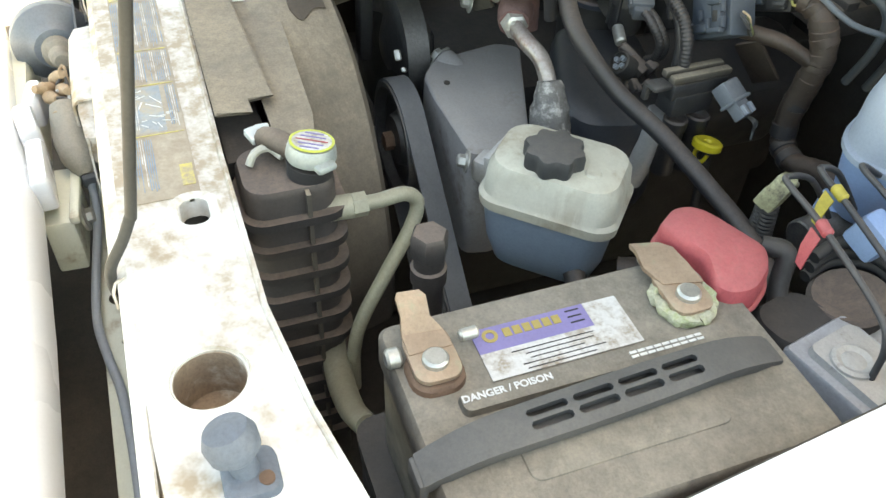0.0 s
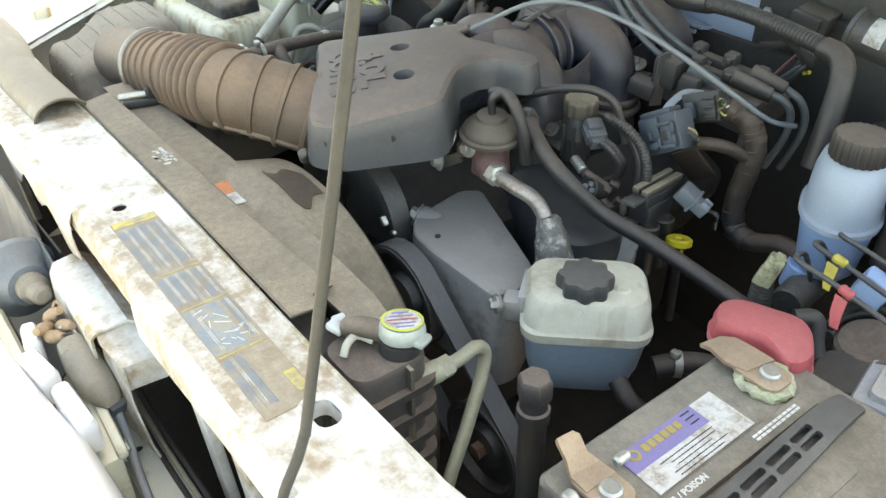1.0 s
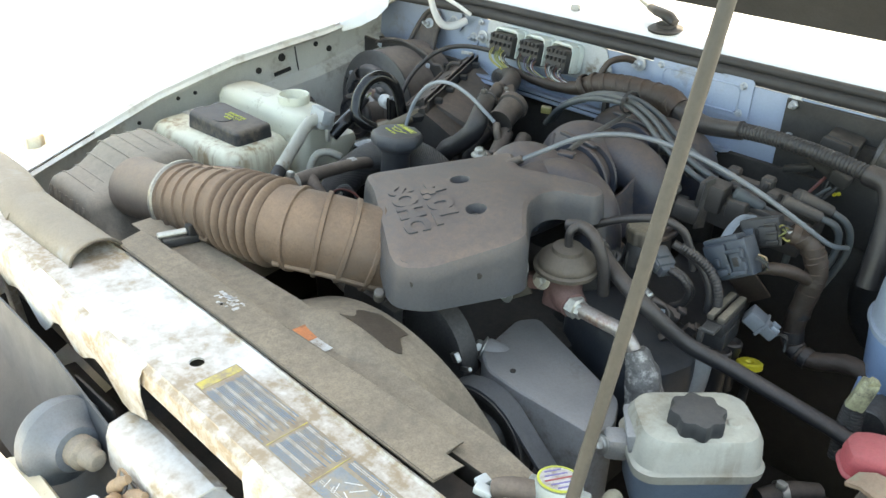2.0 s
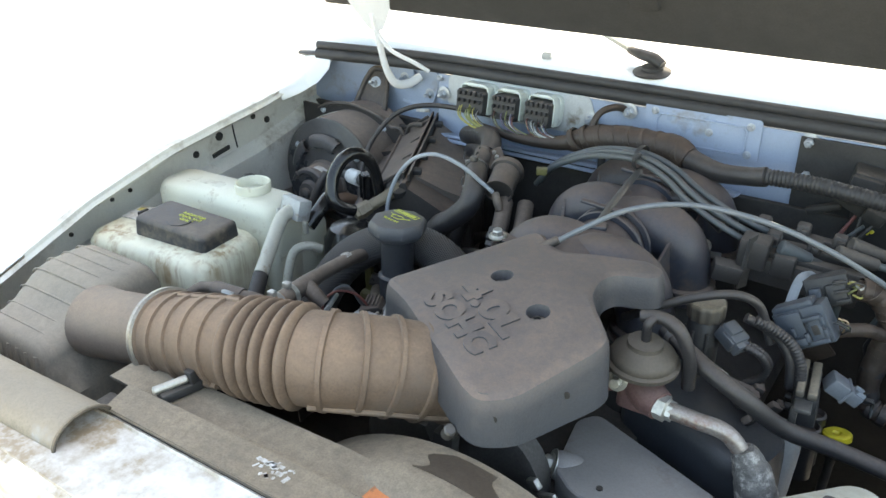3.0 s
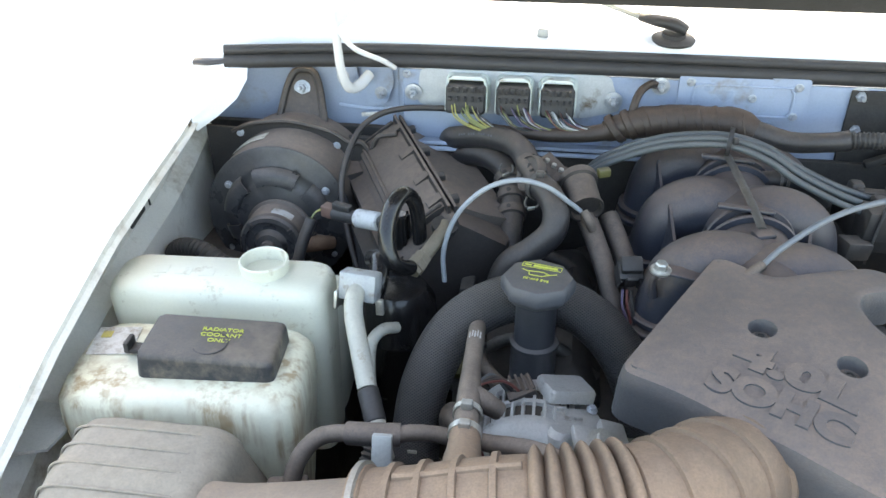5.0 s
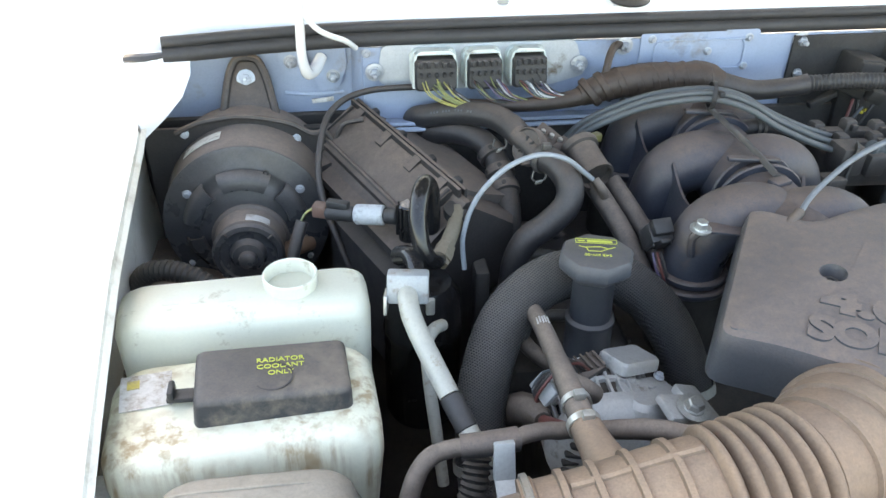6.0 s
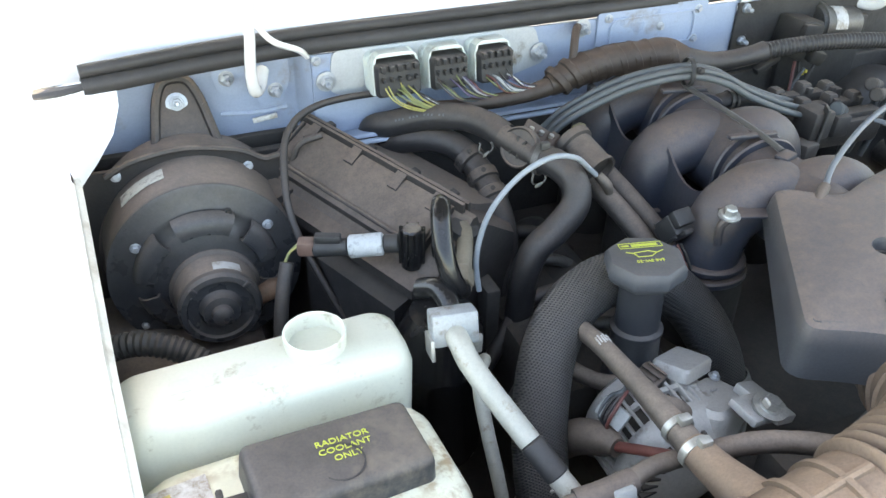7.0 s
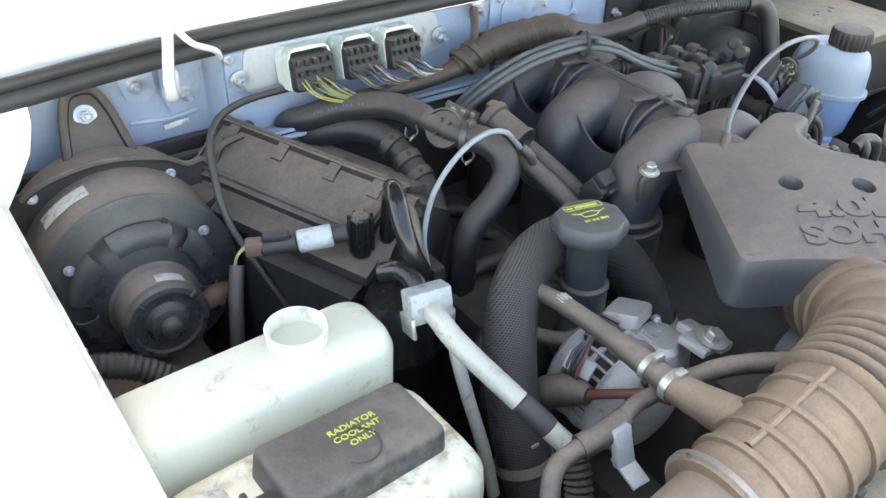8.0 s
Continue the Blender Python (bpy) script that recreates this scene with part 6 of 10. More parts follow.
part("cap_latch", bm, M_BLACK, cool)
for i, s in enumerate(("RADIATOR", "COOLANT", "ONLY")):
    shared("coolant_lettering", text_mesh(s, 0.0085, 0.0004, M_LIME, "coolant_lettering"), cool, KM @ Matrix.Translation((0.008, 0.012 - 0.0095 * i, 0.9755)) @ Matrix.Diagonal((1.12, 1, 1, 1)), "worn yellow printed words")
bm = B()
lathe(bm, KM @ Vector((0.0, -0.012, 0.9745)), (0, 0, 1), [(0.020, 0), (0.020, 0.0012), (0.0185, 0.0012), (0.0185, 0)], 32)
part("stamp_ring", bm, M_BLACK, cool)
bm = B()
box(bm, CM @ Vector((-0.095, 0.025, 0.9465)), (0.05, 0.05, 0.0008), 0, (0, 0, 8))
part("white_sticker", bm, M_LABELW, cool, "grubby white sticker")
bm = B()
box(bm, CM @ Vector((-0.108, 0.035, 0.9472)), (0.012, 0.012, 0.0008), 0, (0, 0, 8))
part("yellow_sticker", bm, M_INKY, cool, "small yellow sticker")

wash = thing("washer_reservoir", (-0.555, 0.51, 0.75), "white plastic washer fluid tank with a round snap cap", "washer reservoir")
WM = Matrix.Translation((-0.582, 0.512, 0.016)) @ rot(0, 0, 3)
bm = B()
tank(bm, 0, 0, [(0.72, 0.266, 0.082, 0.02), (0.86, 0.270, 0.086, 0.02), (0.955, 0.274, 0.088, 0.022), (0.968, 0.268, 0.080, 0.024), (0.974, 0.254, 0.066, 0.022)], WM)
part("tank", bm, M_TANKW, wash)
bm = B()
lathe(bm, (-0.531, 0.524, 0.980), (0, 0, 1), [(0.029, 0), (0.0295, 0.004), (0.0305, 0.022), (0.0305, 0.025), (0.0290, 0.0265), (0.0272, 0.025), (0.0255, 0.006), (0.022, 0.002), (0, 0.0015)], 36)
part("cap", bm, M_TANKW, wash, "white snap cap")
bm = B()
box(bm, (-0.495, 0.572, 0.84), (0.096, 0.084, 0.19), 0.016, (0, 0, 3))
part("rear_lobe", bm, M_TANKW, wash)
bm = B()
for i in range(3):
    box(bm, (-0.66 + 0.03 * i, 0.510, 0.9903), (0.018, 0.018, 0.0006), 0, (0, 0, 3))
part("embossing", bm, M_TANKW, wash, "faint embossed marks")

# ---- blower motor and heater case ----
blow = thing("blower_housing", (-0.605, 0.85, 0.75), "dusty black round blower housing with a motor and bolts", "blower motor")
bd = Vector((0.0, -1.0, 0.06)).normalized()
bc = Vector((-0.605, 0.93, 0.902))
bm = B()
lathe(bm, bc, bd, [(0, 0), (0.128, 0), (0.128, 0.045), (0.118, 0.052), (0.116, 0.112), (0.114, 0.126), (0.1135, 0.132)], 64)
part("drum", bm, M_DRUM, blow, "dust-brown round drum")
bm = B()
plate(bm, [(-0.745, 0.80), (-0.47, 0.80), (-0.475, 0.985), (-0.488, 1.004), (-0.505, 1.002), (-0.53, 1.020), (-0.605, 1.036), (-0.66, 1.03), (-0.695, 1.018), (-0.745, 1.02)], [], 0, 0.006, Matrix(((1, 0, 0, 0), (0, 0, -1, 0.888), (0, 1, 0, 0), (0, 0, 0, 1))))
part("flange", bm, M_DUSTY, blow)
bm = B()
tube(bm, [(-0.70, 0.880, 1.012), (-0.665, 0.880, 1.028), (-0.605, 0.880, 1.035), (-0.54, 0.880, 1.022), (-0.508, 0.880, 1.004), (-0.488, 0.880, 1.005), (-0.474, 0.880, 0.990), (-0.46, 0.880, 1.016), (-0.43, 0.882, 1.022)], 0.0045, 8, 6)
part("flange_bead", bm, M_DUSTY, blow)
fc = bc + bd * 0.146
mo = fc + Vector((0.004, 0, -0.018))
M_BLOWF = mat("scuffed gloss black steel", (0.042, 0.044, 0.049), 0.26, 0, 0.25, 12, 0.1, 150, dust=0.75, dustcol=(0.215, 0.172, 0.145), stain=(0.02, 0.02, 0.022), stain_amt=0.25, stain_scale=14)
bm = B()
lathe(bm, fc + bd * -0.016, bd, [(0.1145, 0), (0.1165, 0.002), (0.1165, 0.006), (0.111, 0.008), (0.098, 0.009), (0.090, 0.013), (0.083, 0.014), (0.072, 0.014), (0.066, 0.018), (0.060, 0.022), (0, 0.022)], 60)
part("face", bm, M_BLOWF, blow, "glossy black motor face")
# raised sectors of the face
for a0, a1 in ((62, 112), (128, 172), (8, 46), (190, 235), (300, 345)):
    bm = B()
    rows = []
    for rr, h in ((0.060, 0.004), (0.063, 0.013), (0.078, 0.012), (0.086, 0.006), (0.088, -0.004)):
        rows.append([fc + bd * h + rr * Vector((math.cos(radians(a)), 0, math.sin(radians(a)))) for a in (a0 + (a1 - a0) * i / 8 for i in range(9))])
    sheet(bm, rows, 0.003)
    part("face_boss", bm, M_BLOWF, blow, sharp=60)
bm = B()
lathe(bm, mo, bd, [(0.056, 0.002), (0.054, 0.010), (0.050, 0.012), (0.050, 0.018), (0.0485, 0.020), (0.0485, 0.046), (0.047, 0.049)], 48)
part("motor", bm, M_DRUM, blow, "brown steel motor can")
bm = B()
lathe(bm, mo, bd, [(0.0475, 0.045), (0.0495, 0.047), (0.0495, 0.054), (0.046, 0.058), (0.040, 0.059), (0.038, 0.055), (0.026, 0.054), (0.023, 0.057), (0.021, 0.064), (0.013, 0.066), (0.012, 0.073), (0.008, 0.076), (0, 0.077)], 48)
part("end_cap", bm, M_BLOWF, blow, "black dished motor cap with a hub")
for k in range(4):
    bm = B()
    a = radians(40 + 90 * k)
    box(bm, mo + bd * 0.058 + 0.044 * Vector((math.cos(a), 0, math.sin(a))), (0.010, 0.005, 0.006), 0.0015, (0, -math.degrees(a), 0))
    part("crimp", bm, M_BLOWF, blow)
bm = B()
lathe(bm, fc + bd * -0.002 + 0.1 * Vector((0.35, 0, 0.82)), bd, [(0.0042, 0), (0.0042, 0.002), (0.002, 0.002), (0.002, 0)], 12)
part("vent_hole", bm, M_DARK, blow, "small dark hole")
bm = B()
tube(bm, [mo + bd * 0.03 + Vector((0.046, 0, -0.012)), mo + bd * 0.025 + Vector((0.066, 0, -0.008)), mo + bd * 0.02 + Vector((0.085, 0.01, -0.014))], [0.011, 0.013, 0.010], 12, 5)
part("cooling_elbow", bm, M_RUSTY, blow, "rusty brown cooling elbow")
bm = B()
R0 = 0.0488
rows = [[mo + bd * h + R0 * Vector((math.cos(radians(a)), 0, math.sin(radians(a)))) for a in (50, 58, 66, 74, 82, 90)] for h in (0.024, 0.040)]
sheet(bm, rows, 0.0006)
part("motor_label", bm, M_LABELW, blow, "grubby label on the motor")
bm = B()
R1 = 0.1188
rows = [[bc + bd * h + R1 * Vector((math.cos(radians(a)), 0, math.sin(radians(a)))) for a in (104, 110, 116, 122, 128, 134)] for h in (0.066, 0.092)]
sheet(bm, rows, 0.0008)
part("paper_label", bm, mat("torn label paper", (0.62, 0.60, 0.53), 0.6, 0, 0.1, 25, 0.1, 200, stain=(0.20, 0.16, 0.13), stain_amt=0.35, stain_scale=90), blow, "torn paper label")
for x, z in ((-0.526, 0.962), (-0.681, 0.963), (-0.69, 0.85), (-0.52, 0.85)):
    bolt(blow, (x, 0.790, z), (0, -1, 0), BOLT_S)
for x, z in ((-0.688, 1.011), (-0.529, 0.996)):
    bolt(blow, (x, 0.881, z), (0, -1, 0.2), BOLT_S)
# tongue with raised side walls that carries the housing on the firewall stud
AM = Matrix(((1, 0, 0, 0), (0, 0.55, -1, 0.370), (0, 1, 0.1, 0), (0, 0, 0, 1)))
out = rounded([Vector(p) for p in ((-0.642, 0.985), (-0.625, 1.066), (-0.613, 1.091), (-0.581, 1.091), (-0.569, 1.066), (-0.551, 0.985))], 0.016)
bm = B()
plate(bm, [(p.x, p.y) for p in out], [], 0, 0.006, AM)
part("mount_arm", bm, M_DUSTY, blow)
bm = B()
tube(bm, [AM @ Vector((p.x, p.y, 0.007)) for p in out[2:-2]], 0.0062, 8, 3)
part("arm_rim", bm, M_DUSTY, blow)
bolt(blow, (-0.599, 0.950, 1.064), (0, -1, 0.35), NUT)
bm = B()
tube(bm, [(-0.755, 0.70, 0.86), (-0.73, 0.685, 0.905), (-0.69, 0.67, 0.918), (-0.65, 0.655, 0.905), (-0.615, 0.635, 0.875), (-0.59, 0.62, 0.84)], 0.0125, 12, 8, ribs=0.0025, pitch=0.007)
part("vent_tube", bm, M_RUBBER, blow, "corrugated drain tube")

case = thing("heater_case", (-0.39, 0.80, 0.72), "dusty black heater and evaporator case with a clipped lid", "heater case")
ED = Vector((0.111, -0.238, 0)).normalized()
EL = Vector((-0.907, -0.42, 0)).normalized()
E0 = Vector((-0.436, 0.925, 1.024))


def ep(s, l, z):
    """A place on the case: along the ridge, to its passenger side, above the ridge line."""
    return E0 + ED * s + EL * l + Vector((0, 0, z - 0.012 * s / 0.26))


bm = B()
sec = [(0.004, -0.004), (0.012, -0.012), (0.062, -0.044), (0.076, -0.060), (0.082, -0.30), (-0.10, -0.30), (-0.088, -0.060), (-0.03, -0.026), (-0.008, -0.014), (-0.004, -0.004)]
loft(bm, [[ep(s, l * k, z) for l, z in sec] for s, k in ((-0.01, 1.0), (0.10, 1.0), (0.25, 1.0), (0.285, 0.98), (0.30, 0.85))])
part("body", bm, M_DUSTY, case, sharp=25)
# lid: a dished panel between a raised border and the double flange of the ridge
bm = B()
loft(bm, [[ep(s, l, z) for l, z in ((0.006, 0.000), (0.014, -0.003), (0.056, -0.029), (0.068, -0.040), (0.066, -0.050), (0.006, -0.012))] for s in (-0.004, 0.004, 0.262, 0.272)])
part("lid_panel", bm, M_DUSTY, case, sharp=25)
bm = B()
tube(bm, [ep(s, l, z) for s, l, z in ((0.002, 0.010, 0.002), (0.002, 0.062, -0.032), (0.268, 0.062, -0.032), (0.268, 0.010, 0.002))], 0.0032, 8, 2, smooth=False)
part("lid_border", bm, M_DUSTY, case)
for k in (0, 1):
    bm = B()
    loft(bm, [[ep(s, l - 0.009 * k, z - 0.002 * k) for l, z in ((0.005, -0.006), (0.005, 0.007), (0.001, 0.008), (0.001, -0.006))] for s in (-0.012, 0.09, 0.19, 0.285)])
    part("ridge_flange", bm, M_DUSTY, case, sharp=25)
for s in (0.025, 0.105, 0.185, 0.25):
    bm = B()
    loft(bm, [[ep(s + d, l, z) for l, z in ((0.005, 0.006), (0.024, -0.007), (0.024, -0.016), (0.005, -0.008))] for d in (-0.008, 0.008)])
    part("clip_block", bm, M_DUSTY, case, sharp=25)
    bm = B()
    box(bm, ep(s, -0.014, -0.004), (0.012, 0.016, 0.010), 0.002, (0, 10, -65))
    part("rear_clip", bm, M_BLACK, case)
# long step and dark recess on the passenger side
bm = B()
loft(bm, [[ep(s, l, z) for l, z in ((0.070, -0.056), (0.094, -0.066), (0.094, -0.078), (0.070, -0.070))] for s in (0.03, 0.29)])
part("side_step", bm, M_DUSTY, case, sharp=25)
bm = B()
loft(bm, [[ep(s, l, z) for l, z in ((0.060, -0.080), (0.112, -0.090), (0.112, -0.24), (0.060, -0.24))] for s in (0.12, 0.28)])
part("side_recess", bm, M_BLACK, case, sharp=25)
bm = B()
loft(bm, [[ep(s, l, z) for l, z in ((0.072, -0.052), (0.112, -0.058), (0.112, -0.10), (0.072, -0.10))] for s in (-0.01, 0.05)])
part("side_shelf", bm, M_DUSTY, case, sharp=25)
# sloping rear half behind the ridge
bm = B()
loft(bm, [[ep(s, l, z) for l, z in ((-0.012, -0.010), (-0.060, -0.034), (-0.105, -0.050), (-0.110, -0.20), (-0.012, -0.20))] for s in (0.0, 0.20, 0.255)])
part("rear_box", bm, M_DRUM, case, "brown dusty rear half")
bm = B()
lathe(bm, (-0.325, 0.655, 0.985), (0.2, -0.2, 1), [(0, 0), (0.016, 0), (0.018, 0.006), (0.018, 0.012), (0.008, 0.015), (0, 0.015)], 18)
part("pipe_seal", bm, M_BLACK, case)
wire = B()
tube(wire, [(-0.30, 0.915, 1.055), (-0.42, 0.90, 1.058), (-0.475, 0.865, 1.045), (-0.495, 0.815, 1.01), (-0.497, 0.775, 0.965), (-0.475, 0.73, 0.90), (-0.45, 0.70, 0.84)], 0.0048, 10, 8)
solo("case_wire", wire, M_RUBDUST, (-0.47, 0.8, 0.9), "dusty black wire looped over the heater case", "cable")

# ---- air conditioning lines ----
acc = thing("accumulator", (-0.385, 0.58, 0.72), "oily black accumulator canister with hoses", "accumulator")
bm = B()
lathe(bm, (-0.375, 0.59, 0.72), (0, 0, 1), [(0, 0), (0.046, 0), (0.05, 0.01), (0.05, 0.14), (0.051, 0.142), (0.051, 0.148), (0.05, 0.15), (0.048, 0.195), (0.036, 0.215), (0.012, 0.222), (0, 0.222)], 36)
part("canister", bm, M_GLOSS, acc)
bm = B()
tube(bm, [(-0.362, 0.650, 0.90), (-0.356, 0.648, 0.96), (-0.358, 0.636, 1.030), (-0.368, 0.614, 1.060), (-0.378, 0.588, 1.058), (-0.383, 0.566, 1.036), (-0.380, 0.554, 1.012), (-0.373, 0.551, 0.995), (-0.364, 0.561, 0.983), (-0.357, 0.578, 0.973)], [0.0098, 0.0098, 0.010, 0.0105, 0.011, 0.011, 0.011, 0.0108, 0.0104, 0.010], 16, 9)
part("hose_loop", bm, M_GLOSS, acc, "glossy black hose loop")
bm = B()
lathe(bm, (-0.356, 0.580, 0.966), (0.42, 0.86, 0.3), [(0, 0), (0.0115, 0), (0.0115, 0.006), (0.0135, 0.007), (0.0135, 0.018), (0.0125, 0.019), (0.0125, 0.028), (0.010, 0.030), (0, 0.030)], 6)
tube(bm, [(-0.344, 0.604, 0.974), (-0.332, 0.628, 0.983), (-0.325, 0.645, 0.990), (-0.322, 0.658, 0.992)], [0.0095, 0.0095, 0.0098, 0.011], 14, 5)
part("union_nut", bm, mat("dusty brass", (0.23, 0.19, 0.135), 0.45, 0.3, 0.2, 20, 0.1, 220, dust=0.5, dustcol=(0.27, 0.215, 0.165)), acc, "dusty brass union")
bm = B()
tube(bm, [(-0.405, 0.575, 0.985), (-0.392, 0.555, 0.995), (-0.388, 0.53, 0.985), (-0.392, 0.505, 0.965)], 0.012, 12, 6)
part("inlet_hose", bm, M_GLOSS, acc, "oily ribbed hose")
psw = thing("pressure_switch", (-0.43, 0.660, 0.97), "white-taped pressure switch with a black plug and wires", "pressure switch")
bm = B()
cyl(bm, (-0.452, 0.685, 0.979), (-0.415, 0.670, 0.984), 0.0135)
part("sleeve", bm, mat("scuffed white sleeve", (0.50, 0.515, 0.52), 0.5, 0, 0.1, 25, 0.1, 220, stain=(0.15, 0.13, 0.12), stain_amt=0.35, stain_scale=70), psw, "scuffed white sleeve")
bm = B()
cyl(bm, (-0.490, 0.702, 0.975), (-0.452, 0.685, 0.979), 0.0105)
box(bm, (-0.474, 0.694, 0.990), (0.03, 0.012, 0.010), 0.002, (0, 0, -22))
part("plug", bm, M_BLACK, psw)
bm = B()
cyl(bm, (-0.415, 0.670, 0.984), (-0.398, 0.662, 0.986), 0.011)
cyl(bm, (-0.400, 0.663, 0.986), (-0.388, 0.658, 0.988), 0.007)
part("neck", bm, M_BLACK, psw)
bm = B()
cyl(bm, (-0.386, 0.655, 0.955), (-0.386, 0.655, 1.008), 0.0125)
vt = part("valve_tower", bm, M_GLOSS, psw, "ribbed black valve tower")
for k in range(8):
    a = 2 * math.pi * k / 8
    bm = B()
    box(bm, (-0.386 + 0.0135 * math.cos(a), 0.655 + 0.0135 * math.sin(a), 0.985), (0.005, 0.0032, 0.044), 0.001, (0, 0, math.degrees(a)))
    part("rib", bm, M_GLOSS, vt)
bm = B()
box(bm, (-0.497, 0.705, 0.977), (0.02, 0.018, 0.018), 0.003, (0, 0, -22))
part("plug_end", bm, mat("brown plug plastic", (0.16, 0.09, 0.07), 0.55, 0, 0.15, 20, 0.05, 250, dust=0.3), psw, "brown plug end")
for k, m in enumerate((M_WIREY, M_WIREG)):
    bm = B()
    tube(bm, [(-0.505, 0.708 + 0.004 * k, 0.978), (-0.518, 0.705, 0.972), (-0.526, 0.698, 0.96)], 0.0016, 6, 5)
    part("wire", bm, m, psw)
bm = B()
tube(bm, [(-0.522, 0.698, 0.965), (-0.535, 0.680, 0.93), (-0.548, 0.660, 0.87), (-0.555, 0.650, 0.82)], 0.0085, 10, 6)
part("wire_sleeve", bm, M_RUBDUST, psw)
ac = thing("ac_line", (-0.39, 0.45, 0.8), "bright aluminium air-conditioning pipe with a mounting block", "pipe")
bm = B()
box(bm, (-0.402, 0.492, 1.000), (0.046, 0.026, 0.034), 0.003, (-18, 0, -8))
part("block", bm, mat("weathered aluminium block", (0.37, 0.39, 0.40), 0.45, 0.3, 0.12, 20, 0.1, 220, dust=0.3, dustcol=(0.36, 0.32, 0.26), stain=(0.18, 0.15, 0.12), stain_amt=0.3, stain_scale=50), ac)
bm = B()
box(bm, (-0.427, 0.488, 0.984), (0.004, 0.03, 0.022), 0.001, (-18, 0, -8))
part("clip", bm, M_STEEL, ac)
bm = B()
box(bm, (-0.378, 0.485, 0.975), (0.010, 0.006, 0.022), 0.002)
part("clip", bm, M_STEEL, ac)
bm = B()
tube(bm, [(-0.403, 0.490, 0.998), (-0.404, 0.468, 0.996), (-0.401, 0.450, 0.986), (-0.391, 0.424, 0.970), (-0.371, 0.376, 0.943)], 0.0112, 18, 8)
part("pipe", bm, M_ALUPIPE, ac)
bm = B()
cyl(bm, (-0.371, 0.376, 0.943), (-0.356, 0.345, 0.923), 0.0120)
part("shrink_sleeve", bm, M_BLACK, ac, "black sleeve on the pipe")
bm = B()
cyl(bm, (-0.357, 0.347, 0.924), (-0.340, 0.312, 0.902), 0.0110)
part("lower_pipe", bm, M_ALUPIPE, ac)
line2 = B()
tube(line2, [(-0.362, 0.50, 0.935), (-0.375, 0.48, 0.945), (-0.385, 0.46, 0.938), (-0.384, 0.44, 0.90), (-0.378, 0.415, 0.84), (-0.372, 0.40, 0.78)], 0.0072, 14, 8)
solo("ac_return_line", line2, M_ALUPIPE, (-0.375, 0.44, 0.78), "thin bright aluminium return pipe", "pipe")

# ---- oil filler, radiator hose, alternator ----
oil = thing("oil_filler", (-0.193, 0.476, 0.86), "black oil filler neck and octagonal cap with yellow print", "oil filler")
od = Vector((0.0, 0.06, 1)).normalized()
bm = B()
lathe(bm, (-0.193, 0.474, 0.85), od, [(0.034, 0), (0.032, 0.03), (0.0275, 0.036), (0.0270, 0.092), (0.0285, 0.094), (0.0285, 0.098), (0.0240, 0.101), (0.0235, 0.150), (0.026, 0.154), (0.026, 0.17)], 32)
part("neck", bm, mat("blue-black filler plastic", (0.035, 0.038, 0.045), 0.45, 0, 0.15, 12, 0.06, 250, dust=0.25), oil)
bm = B()
lathe(bm, (-0.193, 0.4838, 1.008), od, [(0, 0), (0.033, 0), (0.041, 0.008), (0.0425, 0.012), (0.0425, 0.022), (0.039, 0.027), (0.030, 0.029), (0, 0.029)], 8)
bmesh.ops.bevel(bm, geom=[e for e in bm.edges if e.calc_face_angle(0) > 0.5], offset=0.003, segments=2, affect="EDGES")
part("cap", bm, mat("slate filler cap", (0.055, 0.06, 0.07), 0.5, 0, 0.12, 12, 0.06, 300, dust=0.4), oil, "slate octagonal cap")
om = axis_m(Vector((-0.193, 0.4838, 1.008)) + od * 0.0293, od) @ rot(0, 0, 0)
om = Matrix.Translation(Vector((-0.193, 0.4838, 1.008)) + od * 0.0293) @ rot(3.4, 0, 168)
for w, h, y in ((0.046, 0.0007, -0.0135), (0.046, 0.0007, -0.0225), (0.0007, 0.009, 0)):
    for sx in ((-1, 1) if w < 0.01 else (0,)):
        bm = B()
        box(bm, (sx * 0.0227, y if y else -0.018, 0.0003), (w, h, 0.0005), 0)
        shared("frame_line", finish(bm, "frame_line", M_LIME), oil, om, "yellow printed frame")
bm = B()
box(bm, (-0.004, -0.018, 0.0003), (0.028, 0.0045, 0.0005), 0)
shared("brand_bar", finish(bm, "brand_bar", M_LIME), oil, om, "yellow maker's bar")
bm = B()
box(bm, (0.0165, -0.018, 0.0003), (0.008, 0.003, 0.0005), 0)
shared("brand_bar", finish(bm, "brand_bar", M_LIME), oil, om, "yellow maker's bar")
for a, b_ in (((-0.020, -0.006), (-0.012, -0.002)), ((-0.012, -0.002), (-0.004, 0.004)), ((-0.004, 0.004), (0.010, 0.004)), ((0.010, 0.004), (0.012, -0.004)), ((0.012, -0.004), (-0.004, -0.006)), ((-0.004, -0.006), (-0.012, -0.002)), ((0.012, -0.003), (0.020, -0.006))):
    bm = B()
    tube(bm, [(a[0], a[1], 0.0004), (b_[0], b_[1], 0.0004)], 0.00055, 6, 2)
    shared("oil_can_mark", finish(bm, "oil_can_mark", M_LIME), oil, om, "yellow oil can symbol")
shared("grade_text", text_mesh("SAE 5W-30", 0.0062, 0.0003, M_LIME, "grade_text"), oil, om @ Matrix.Translation((0, 0.012, 0.0004)), "yellow printed oil grade")

